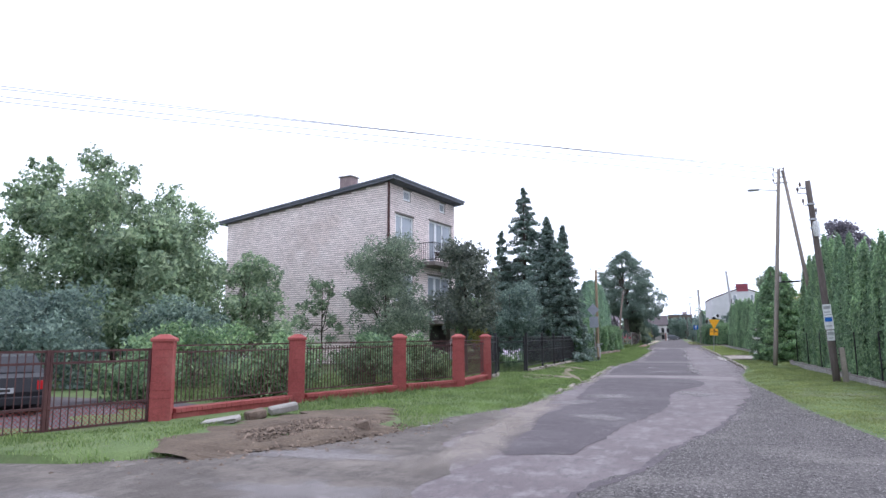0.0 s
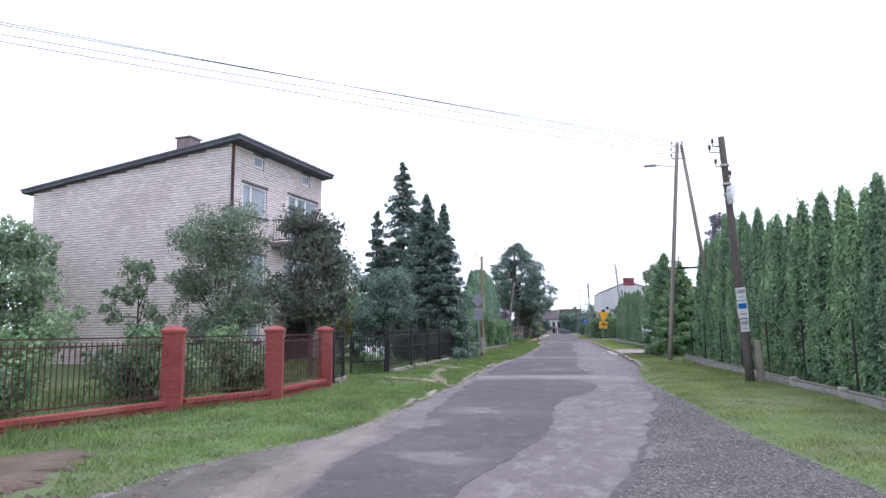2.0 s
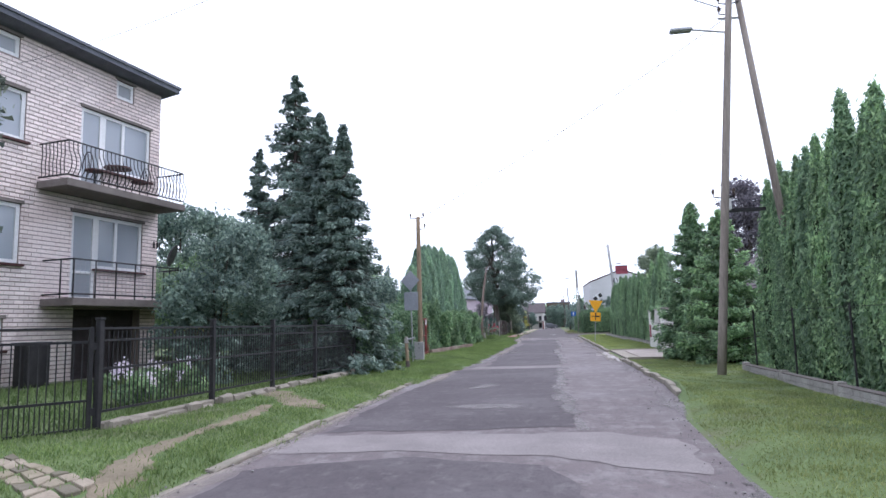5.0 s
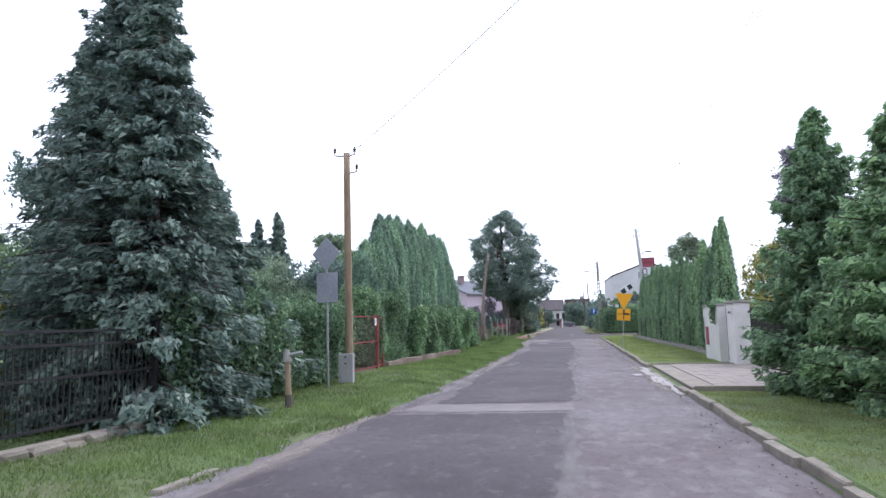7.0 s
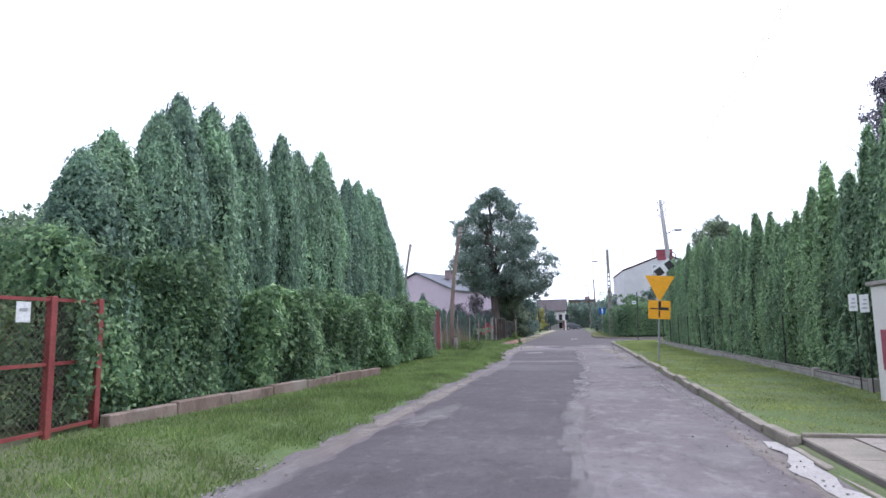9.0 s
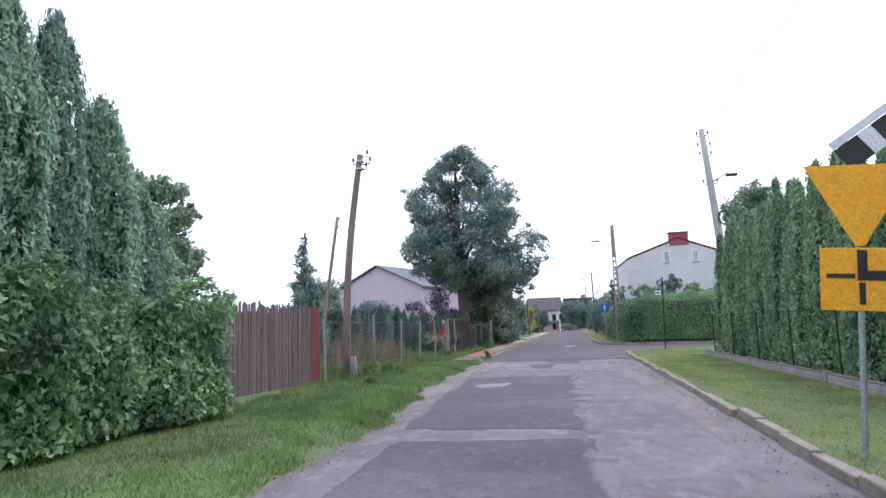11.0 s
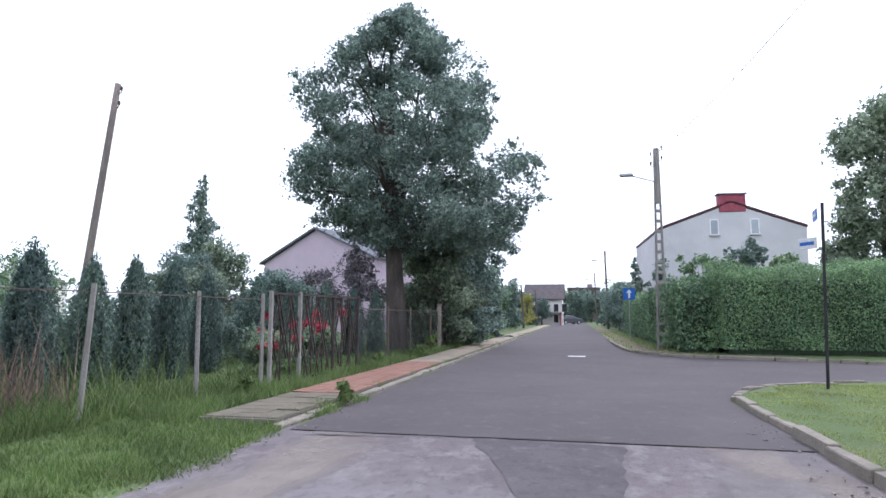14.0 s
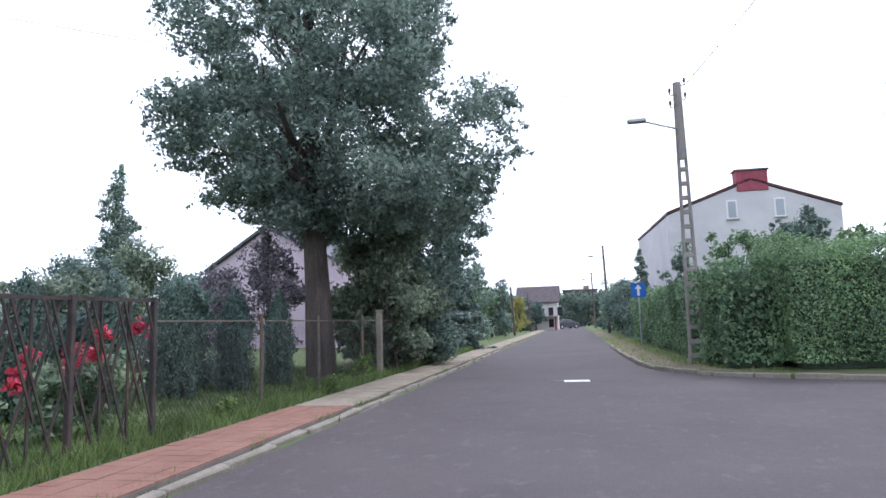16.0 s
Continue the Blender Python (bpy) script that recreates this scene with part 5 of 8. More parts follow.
# corner hedge on the right
leafy_bank("hedge", "large dense clipped green hedge at the street corner", "hedge", 3.6, 5.4, 96.3, 118.0, 2.5, 2.3, 42000, 0.11, "hedge", 94)
leafy_bank("hedge", "large dense clipped green hedge along the side street", "hedge", 4.9, 24.0, 95.6, 97.6, 2.85, 3.2, 125000, 0.066, "hedge", 95)
for k, (x, y, h, r) in enumerate(((5.0, 101.0, 4.1, 1.0), (7.0, 101.2, 4.6, 0.9), (8.8, 101.0, 3.9, 1.1), (4.2, 103.5, 4.0, 0.9), (5.8, 99.6, 3.7, 1.0))):
    broad_tree("shrub", "loose twiggy shrub rising behind the corner hedge", x, y, 1.2, 0.07, random_lobes(rgv, 26, 0, 0, 1.5, h - 0.3, r, r, 0.27), 2400, 0.15, "oak" if k % 2 else "broad", 180 + k, "shrub", shell=0.9, limbs=9)
conifer("cypress", "slim dark conifer behind the corner hedge", 4.6, 122.5, 5.6, 0.9, 18, 8, 0.24, 4500, "fir", 198, 0.4, 0.15, 0.1)
# right-hand conifer by the drive
conifer("cypress", "broad green garden cypress beside the drive", 4.95, 40.5, 5.0, 1.15, 26, 16, 0.125, 62000, "thuja_warm", 66, 0.1, 0.0, -0.2)
conifer("cypress", "broad green garden cypress beside the drive", 5.3, 38.4, 4.4, 1.3, 22, 15, 0.125, 48000, "thuja_warm", 67, 0.1, 0.0, -0.15)
broad_tree("tree", "light green garden tree behind the drive", 9.2, 58.8, 1.2, 0.12, random_lobes(rgv, 12, 0, 0, 1.5, 4.2, 1.1, 1.3, 0.6), 5000, 0.18, "yellow_leaf", 82)
broad_tree("purple_tree", "tall purple-leaved tree behind the hedge", 16.0, 72.0, 3, 0.25, random_lobes(rgv, 70, 0, 0, 4.6, 12.0, 2.3, 2.3, 0.55), 17000, 0.23, "purple", 83, shell=0.9, spray=0.36)
broad_tree("walnut_tree", "tall leafy walnut tree by the side street", 13.4, 103.6, 2.5, 0.3, random_lobes(rgv, 80, 0, 0, 2.6, 10.4, 2.6, 2.6, 0.55), 22000, 0.24, "walnut", 84, shell=0.9, spray=0.36)
# the great roadside tree
rt = np.random.default_rng(3)
CROWN = ([4.3, 4.8, 5.6, 6.6, 7.4, 8.3, 9.2, 9.8, 10.7, 11.8, 12.8, 13.9], [0.9, 2.2, 3.9, 4.8, 4.2, 3.8, 4.3, 4.7, 4.0, 3.1, 1.9, 0.5], [4.3, 5.6, 5.9, 5.8, 5.4, 4.9, 4.4, 4.2, 3.8, 2.8, 1.6, 0.5])
lobes = []
for k in range(340):
    z = 4.4 + 8.9 * rt.random() ** 1.3
    l, r = float(np.interp(z, CROWN[0], CROWN[1])) - 0.75, float(np.interp(z, CROWN[0], CROWN[2])) - 0.7
    a, q = rt.uniform(0, 2 * math.pi), rt.random() ** 0.5
    c = math.copysign(abs(math.cos(a)) ** 0.6, math.cos(a))
    w = max(0.15, r if c > 0 else l)
    size = rt.uniform(0.45, 0.8) * (1 if z < 11 else 0.75)
    lobes.append((c * q * w, math.sin(a) * q * (l + r) * 0.42, z - 0.35 * q, size, size, size * 0.62))
broad_tree("alder_tree", "great dark-leaved roadside tree with a thick grey trunk", -6.35, 96.2, 5.0, 0.37, lobes, 70000, 0.165, "alder", 85, lean=(-0.45, 0.2), limbs=18, shell=0.9, spray=0.26)
conifer("spruce", "dark drooping spruce beyond the great tree", -6.3, 102.8, 6.8, 1.7, 22, 12, 0.28, 22000, "fir", 86, 0.2, 0.05, 0.25)
conifer("spruce", "dark spruce behind the wire fence", -5.8, 111.0, 7.6, 1.75, 22, 11, 0.3, 15000, "fir", 87, 0.2, 0.05, 0.25)
broad_tree("shrub", "dark leafy shrub mass beside the great trunk", -5.0, 98.0, 1.0, 0.12, random_lobes(rgv, 26, 0, 0, 0.6, 4.2, 1.4, 1.4, 0.45), 8500, 0.18, "walnut", 188, "shrub")
broad_tree("shrub", "tall dark shrub beyond the great tree", -4.9, 101.0, 1.0, 0.12, random_lobes(rgv, 38, 0, 0, 0.5, 6.4, 1.7, 1.5, 0.6), 17000, 0.18, "oak", 189, "shrub")
broad_tree("shrub", "loose reddish-leaved shrub behind the wire fence", -8.6, 97.6, 1.0, 0.08, random_lobes(rgv, 16, 0, 0, 0.8, 4.6, 1.7, 1.4, 0.5), 4200, 0.16, "purple", 190, "shrub", shell=0.9)
broad_tree("shrub", "dull green shrub under the great tree", -5.6, 99.3, 0.8, 0.1, random_lobes(rgv, 24, 0, 0, 0.7, 4.2, 1.6, 1.5, 0.6), 9000, 0.19, "walnut", 88, "shrub")
rl = np.random.default_rng(89)
broad_tree("young_tree", "slender loose young tree in the far garden", -23.7, 110.0, 2.0, 0.12, [(rl.normal(0, 0.45 * (1.2 - u)), rl.normal(0, 0.45 * (1.2 - u)), 3.0 + 6.9 * u, (1.25 - u) * 0.95, (1.25 - u) * 0.95, 0.5) for u in np.linspace(0, 1, 22)], 7500, 0.2, "oak", 89, "tree", limbs=10, shell=0.85)
broad_tree("tree", "round green tree beside the slender young one", -21.6, 109.0, 1.5, 0.15, random_lobes(rgv, 16, 0, 0, 1.0, 5.4, 2.2, 2.2, 0.8), 7000, 0.26, "walnut", 191)
for k, (x, y, h, r) in enumerate(((-17.6, 100, 4.3, 1.6), (-21.4, 105, 5.0, 1.8), (-19.5, 80, 5.6, 2.0), (-24, 76, 6.4, 3.0), (-25, 82, 6.5, 3.0), (-15.0, 104, 3.8, 1.8))):
    broad_tree("tree", "green garden tree behind the wire fence", x, y, 1.2, 0.15, random_lobes(rgv, 24, 0, 0, 0.9, h - 0.8, r, r, 0.7), 9000, 0.22, ("walnut", "oak")[k % 2], 110 + k)
# small cypress columns behind the wire fence
for k, (x, y, h, w) in enumerate(((-7.6, 74.0, 2.75, 0.95), (-7.5, 76.2, 2.0, 0.8), (-7.5, 77.8, 2.05, 0.78), (-7.5, 79.0, 2.1, 0.78), (-7.4, 80.8, 2.15, 0.8), (-7.7, 82.3, 2.1, 0.75), (-8.05, 83.8, 2.25, 0.78), (-7.75, 84.6, 2.25, 0.75), (-7.75, 85.8, 2.1, 0.8), (-8.0, 88.5, 2.1, 0.9), (-7.6, 89.8, 2.0, 0.9), (-7.2, 91.2, 2.1, 0.9), (-6.8, 92.6, 2.0, 0.9), (-6.5, 94.0, 2.0, 0.8))):
    plant_cypress(x, y, h, w, rg_t.uniform(0, 360))
for k, (x, y, h, r) in enumerate(((-9.0, 73.4, 2.0, 0.9), (-9.1, 75.4, 1.6, 0.8), (-9.3, 77.2, 1.8, 0.9), (-9.2, 79.4, 1.6, 0.8), (-9.4, 81.4, 1.7, 0.9), (-9.3, 83.2, 1.6, 0.8), (-9.4, 85.4, 1.8, 0.9), (-9.2, 87.4, 1.7, 0.9), (-8.9, 90.2, 1.7, 0.9), (-8.4, 93.0, 1.8, 0.9))):
    broad_tree("shrub", "dark leafy garden shrub behind the cypress columns", x, y, 0.3, 0.04, random_lobes(rgv, 13, 0, 0, 0.3, h - 0.3, r, r, 0.4), 3200, 0.13, "oak", 290 + k, "shrub")
for k, (x, y, h, r) in enumerate(((-15.5, 75.0, 6.6, 2.0), (-17.5, 79.0, 7.6, 2.2), (-13.6, 71.6, 5.0, 1.7))):
    broad_tree("tree", "tall loose green tree behind the board fence", x, y, 1.3, 0.14, random_lobes(rgv, 34, 0, 0, 1.0, h - 0.7, r, r, 0.55), 9500, 0.2, ("birch", "broad", "birch")[k], 310 + k)
# dark conifers in the gardens behind the red gate
conifer("spruce", "tall dark spruce in the garden behind", -22.2, 59.8, 8.7, 2.6, 26, 13, 0.3, 20000, "fir", 161, 0.4, 0.1, 0.2)
conifer("spruce", "tall dark spruce in the garden behind", -15.1, 60.0, 7.5, 1.25, 26, 12, 0.26, 16000, "fir", 162, 0.4, 0.05, -0.2)
conifer("spruce", "slim dark conifer in the garden behind", -16.4, 60.3, 7.2, 1.25, 26, 12, 0.26, 15000, "fir", 163, 0.4, 0.05, -0.2)
broad_tree("tree", "large loose green tree in the garden behind the boards", -22.0, 86.0, 2.0, 0.26, random_lobes(rgv, 64, 0, 0, 1.6, 9.6, 3.0, 2.9, 0.6), 16000, 0.28, "birch", 195)
for k, (x, y, h, r) in enumerate(((-70, 175, 6, 5), (-58, 170, 5, 5), (-46, 172, 5.5, 5), (-82, 150, 6, 5), (-34, 178, 6, 5))):
    broad_tree("far_tree", "distant low tree beyond the gardens", x, y, 1.2, 0.2, random_lobes(rgv, 12, 0, 0, 0.8, h - 1.0, r * 0.8, r * 0.6, r * 0.36), 2000, 0.5, "oak", 200 + k, limbs=3)
for k, (x, y, h, r) in enumerate(((-1.2, 199, 6.3, 1.7), (0.9, 202, 6.6, 1.8), (3.0, 199, 6.2, 1.8), (5.2, 200, 6.8, 2.0), (7.6, 197, 7.0, 2.2))):
    broad_tree("far_tree", "dark dense tree closing the street's end", x, y, 1.0, 0.16, random_lobes(rgv, 22, 0, 0, 0.8, h - 0.9, r, r, 0.95), 4200, 0.32, "oak", 330 + k, limbs=3)
for k, (x, y, h, r) in enumerate(((4.4, 123.0, 3.6, 1.2), (4.2, 128.0, 4.2, 1.2), (4.1, 134.0, 4.2, 1.3), (4.3, 143.0, 4.4, 1.5), (4.2, 155.0, 4.2, 1.6))):
    broad_tree("shrub", "dark uncut shrub beside the street beyond the corner", x, y, 0.5, 0.08, random_lobes(rgv, 20, 0, 0, 0.5, h - 0.5, r, r, 0.6), 4200, 0.22, "oak", 340 + k, "shrub")
broad_tree("shrub", "pale yellowish shrub behind the far pavement", -5.9, 155.0, 0.6, 0.08, random_lobes(rgv, 16, 0, 0, 0.5, 3.6, 1.0, 1.2, 0.5), 3000, 0.22, "yellow_leaf", 350, "shrub")
for k, (x, y, h, r) in enumerate(((-7.0, 126.0, 5.4, 1.5), (-6.6, 134.0, 4.6, 1.4), (-7.4, 160.0, 4.6, 1.4), (-6.4, 165.4, 4.8, 1.2), (-4.7, 166.4, 4.2, 0.8))):
    broad_tree("shrub", "dark shrub behind the far pavement", x, y, 0.6, 0.1, random_lobes(rgv, 20, 0, 0, 0.5, h - 0.5, r, r, 0.6), 4200, 0.22, "oak", 360 + k, "shrub")
# far trees that close the view
for k, (x, y, h, r) in enumerate(((6, 236, 8, 6), (-2, 240, 7.5, 6), (-7.4, 166, 4.2, 2.4), (-6.4, 171.0, 4.0, 1.8), (12, 232, 9, 6), (20, 225, 10, 7), (-12, 215, 7, 4), (-20, 190, 9, 6), (30, 200, 10, 7), (-36, 150, 9, 6), (-58, 130, 9, 6), (34, 140, 10, 7), (28, 115, 8, 4), (42, 110, 9, 6), (-40, 100, 9, 6), (-34, 70, 9, 5), (-44, 55, 10, 6), (24, 80, 8, 4), (26, 60, 8, 4), (20, 30, 7, 4), (22, 45, 8, 4), (-38, 36, 9, 5), (-34, 20, 8, 4), (-9, 160, 6, 3), (-8.5, 145, 5, 2.6), (-8, 132, 5, 2.4), (5.5, 150, 4.5, 2.4), (5.0, 138, 4.2, 2.0), (7.5, 128, 4.6, 2.2))):
    broad_tree("far_tree", "distant leafy green tree beyond the gardens", x, y, 1.5, 0.2, random_lobes(rgv, 14, 0, 0, 1.0, h - 1.2, r * 0.7, r * 0.7, r * 0.36), 2700, 0.5 if y > 100 else 0.35, ("oak", "broad", "birch")[k % 3], 130 + k, limbs=3)

# ---- fences and gates ----
SHARED = {}


def shared(key, maker, mat):
    """One mesh for alike pieces."""
    if key not in SHARED:
        bm = maker()
        me = bpy.data.meshes.new(key if isinstance(key, str) else key[0])
        bm.to_mesh(me)
        bm.free()
        me.materials.append(M[mat])
        SHARED[key] = me
    return SHARED[key]


def piece(name, me, parent, m):
    ob = new(name, me)
    ob.parent = parent
    ob.matrix_basis = m
    return ob


def span(p0, p1):
    """Length, turn about z and a pose at p0 with +x towards p1."""
    dx, dy = p1[0] - p0[0], p1[1] - p0[1]
    a = math.degrees(math.atan2(dy, dx))
    return math.hypot(dx, dy), a, pose(p0[0], p0[1], 0, 0, 0, a)


def bar_panel(parent, p0, p1, z0, z1, gap, mat, rails, r=0.009, rail_r=0.016, spike=0.0):
    d, a, m = span(p0, p1)
    for z in rails:
        piece("rail", shared(("rail", mat, rail_r), lambda: new_box(0, 1, -rail_r, rail_r, -rail_r, rail_r), mat), parent, m @ pose(0, 0, z) @ Matrix.Diagonal((d, 1, 1, 1)))
    n = max(1, int(d / gap))
    for i in range(1, n):
        piece("bar", shared(("bar", mat, r), lambda: new_box(-r, r, -r, r, 0, 1), mat), parent, m @ pose(d * i / n, 0, z0) @ Matrix.Diagonal((1, 1, z1 - z0 + (spike if i % 2 else 0), 1)))


def lattice(parent, p0, p1, z0, z1, pitch, mat, r=0.004, name="wire_mesh", label="", lean=1.0):
    """Diagonal wire netting between two points, one joined part."""
    d, a, m = span(p0, p1)
    h = z1 - z0
    verts, faces = [], []

    def ribbon(xa, za, xb, zb):
        i = len(verts)
        l = math.hypot(xb - xa, zb - za)
        nx, nz = -(zb - za) / l * r, (xb - xa) / l * r
        verts.extend([(xa + nx, 0, za + nz), (xb + nx, 0, zb + nz), (xb - nx, 0, zb - nz), (xa - nx, 0, za - nz), (xa, r, za), (xb, r, zb)])
        faces.extend([(i, i + 1, i + 2, i + 3), (i, i + 4, i + 5, i + 1), (i + 3, i + 2, i + 5, i + 4)])

    run = h * lean
    s = -run
    while s < d:
        for sign in (1, -1):
            xa, xb = s, s + run
            za, zb = (z0, z1) if sign > 0 else (z1, z0)
            if xb <= 0 or xa >= d:
                continue
            if xa < 0:
                za += (zb - za) * (0 - xa) / (xb - xa)
                xa = 0
            if xb > d:
                zb = za + (zb - za) * (d - xa) / (xb - xa)
                xb = d
            if xb - xa > 0.01:
                ribbon(xa, za, xb, zb)
        s += pitch
    ob = piece(name, mesh_from(name, verts, faces, mat), parent, m)
    tagged(ob, kind="stuff")
    if label:
        ob["label"] = label
    return ob


# red pillars with a low red wall and iron panels
def red_pillar_master():
    t = thing("gate_pillar", "square red-painted brick fence pillar with a capped top", "pillar", "red fence pillars")
    shaft = thing("shaft", "", "")
    shaft.parent = t
    rg = np.random.default_rng(12)
    for i in range(10):
        w = 0.17 + rg.normal(0, 0.002)
        part("block", new_box(-w, w, -w, w, i * 0.137, i * 0.137 + 0.1355, 0.003), "red_paint", shaft)
    bm = bmesh.new()
    box(bm, -0.2, 0.2, -0.2, 0.2, 1.37, 1.43, 0.01)
    vs = box(bm, -0.19, 0.19, -0.19, 0.19, 1.43, 1.50)
    for v in vs:
        if v.co.z > 1.45:
            v.co.x *= 0.35
            v.co.y *= 0.35
    part("cap", bm, "red_paint", t)
    return t


PILLARS = [(-8.6, 10.7), (-7.9, 13.8), (-6.9, 17.0), (-6.0, 19.1), (-6.0, 21.9)]
pm = red_pillar_master()
for i, (x, y) in enumerate(PILLARS):
    m = pose(x, y, 0.06, 0, 0, (34, 31, 25, 20, 17)[i])
    if i == 0:
        pm.matrix_basis = m
    else:
        copy_thing(pm, m)
ROLL = [0.0]
for i, (p, q) in enumerate(zip(PILLARS, PILLARS[1:])):
    wall = thing("low_wall", "low red brick wall with a rounded brick coping", "wall", "red fence walls")
    d, a, m = span(p, q)
    b = part("wall_base", new_box(0.17, d - 0.17, -0.09, 0.09, 0.02, 0.2, 0.01), "red_paint", wall)
    b.matrix_basis = m
    n = int((d - 0.4) / 0.105)
    for k in range(n):
        piece("coping_brick", shared("coping_brick", lambda: new_box(0.001, 0.103, -0.13, 0.13, 0.2, 0.275, 0.004), "red_paint"), wall, m @ pose(0.2 + k * (d - 0.4) / n, 0, 0, 0, 0, 0))
    fence = thing("iron_fence", "dark iron fence panel with thin upright bars", "fence", "iron fence panels")
    e0 = (p[0] + (q[0] - p[0]) * 0.2 / d, p[1] + (q[1] - p[1]) * 0.2 / d)
    e1 = (p[0] + (q[0] - p[0]) * (1 - 0.2 / d), p[1] + (q[1] - p[1]) * (1 - 0.2 / d))
    bar_panel(fence, e0, e1, 0.36, 1.30, 0.085, "brown_steel", (0.36, 1.24, 1.36), 0.007, 0.013)

gate = thing("drive_gate", "double-leaf dark red iron drive gate with a lattice foot", "gate")
G0, GM, G1 = (-9.75, 7.5), (-9.2, 9.0), (-8.68, 10.5)
for a, b in ((G0, GM), (GM, G1)):
    leaf = thing("gate_leaf", "", "")
    leaf.parent = gate
    bar_panel(leaf, a, b, 0.12, 1.28, 0.1, "brown_steel", (0.12, 0.45, 1.12, 1.3), 0.007, 0.018)
    for q, o in ((a, 0.03), (b, -0.03)):
        part("stile", new_box(q[0] - 0.025, q[0] + 0.025, q[1] + o - 0.025, q[1] + o + 0.025, 0.06, 1.32), "brown_steel", leaf)
    lattice(leaf, a, b, 0.13, 0.44, 0.07, "red_steel", 0.004, "lattice", "red lattice")

# black fence before the house, with a wicket
FENCE = [(-6.05, 22.6), (-6.1, 23.5), (-5.65, 26.4), (-5.55, 29.1), (-5.45, 31.3), (-5.38, 33.5), (-5.3, 36.3)]
black = thing("metal_fence", "black painted metal bar fence on a low concrete plinth", "fence")
for x, y in FENCE:
    part("post", new_box(x - 0.04, x + 0.04, y - 0.04, y + 0.04, 0.04, 1.55, 0.006), "black_steel", black)
    part("post_cap", new_box(x - 0.05, x + 0.05, y - 0.05, y + 0.05, 1.55, 1.58, 0.006), "black_steel", black)
for i, (p, q) in enumerate(zip(FENCE, FENCE[1:])):
    if i == 1:
        continue
    bar_panel(black, p, q, 0.12 if i < 2 else 0.32, 1.40, 0.085, "black_steel", (0.16 if i < 2 else 0.34, 0.62 if i < 2 else 0.9, 1.28, 1.44), 0.0065, 0.016)
    if i != 1:
        d, a, m = span(p, q)
        b = part("plinth", new_box(0.03, d - 0.03, -0.07, 0.07, 0.0, 0.2, 0.015), "kerb", black, "weathered concrete plinth")
        s, rq = 0.05, np.random.default_rng(60 + i)
        while s < d - 0.5:
            L, hh = rq.uniform(0.28, 0.5), rq.uniform(0.14, 0.25)
            bm = new_box(s, s + L - 0.02, -0.15 - rq.uniform(0, 0.03), -0.06, 0.02, hh, 0.03)
            for v in bm.verts:
                v.co += Vector(rq.normal(0, 0.01, 3))
            part("foot_stone", bm, "kerb", black).matrix_basis = m
            s += L
        b.matrix_basis = m
# the gate's one leaf stands ajar
HINGE, FREE = (-5.71, 26.32), (-6.5, 25.32)
swing = thing("metal_gate", "black metal gate leaf standing ajar on its post", "gate")
bar_panel(swing, HINGE, FREE, 0.50, 1.28, 0.095, "black_steel", (0.14, 0.50, 1.26, 1.44), 0.0065, 0.016)
d, a, m = span(HINGE, FREE)
for k in range(1, int(d / 0.055)):
    piece("foot_bar", shared("foot_bar", lambda: new_box(-0.007, 0.007, -0.007, 0.007, 0, 1), "black_steel"), swing, m @ pose(k * 0.055, 0, 0.15) @ Matrix.Diagonal((1, 1, 0.35, 1)))
for s, top in ((0.0, 1.46), (d, 1.42)):
    part("stile", new_box(s - 0.03, s + 0.03, -0.025, 0.025, 0.06, top, 0.005), "black_steel", swing).matrix_basis = m
for z in (0.35, 1.2):
    part("hinge", new_box(-0.07, 0.0, -0.03, 0.03, z - 0.05, z + 0.05, 0.006), "black_steel", swing).matrix_basis = m
part("latch", new_box(d - 0.09, d - 0.03, -0.05, 0.05, 0.9, 1.08, 0.008), "black_steel", swing, "dark lock case").matrix_basis = m
cab = thing("utility_cabinet", "dark metal cabinet standing before the brick wall", "cabinet", at=pose(-12.15, 32.37, 0.06, 0, 0, -9.5))
part("body", new_box(-0.19, 0.19, -0.33, 0.33, 0.08, 1.12, 0.012), "black_steel", cab)
part("top_cover", new_box(-0.22, 0.22, -0.36, 0.36, 1.12, 1.16, 0.01), "black_steel", cab)
dr = part("cabinet_door", new_box(0.192, 0.21, -0.3, 0.3, 0.14, 1.07, 0.006), "black_steel", cab)
part("handle", new_box(0.211, 0.235, 0.2, 0.24, 0.55, 0.7, 0.005), "black_steel", dr)
part("foot", new_box(-0.17, 0.17, -0.3, 0.3, -0.03, 0.08, 0.01), "concrete", cab)

# red wire gate and the weathered plinth beyond it
rgate = thing("wire_gate", "red steel garden gate with wire netting", "gate")
R = [(-5.3, 44.35), (-5.35, 46.9), (-5.45, 47.75)]
for x, y in R:
    part("post", new_box(x - 0.045, x + 0.045, y - 0.045, y + 0.045, 0.02, 1.72, 0.006), "red_steel", rgate)
for p, q in zip(R, R[1:]):
    bar_panel(rgate, p, q, 0.2, 0.21, 5, "red_steel", (0.2, 0.95, 1.68), 0.01, 0.02)
    lattice(rgate, p, q, 0.22, 1.66, 0.085, "rust_steel", 0.0028)
note = thing("notice", "small white notice with plain grey bars on the gate", "notice", at=pose(-5.28, 46.4, 1.42, 0, 0, 90))
part("sheet", new_box(-0.09, 0.09, -0.055, -0.05, 0, 0.22), "paper", note)
part("text_bar", new_box(-0.05, 0.05, -0.06, -0.056, 0.12, 0.15), "grey_steel", note)
old = thing("garden_wall", "low weathered concrete plinth stained brown", "wall")
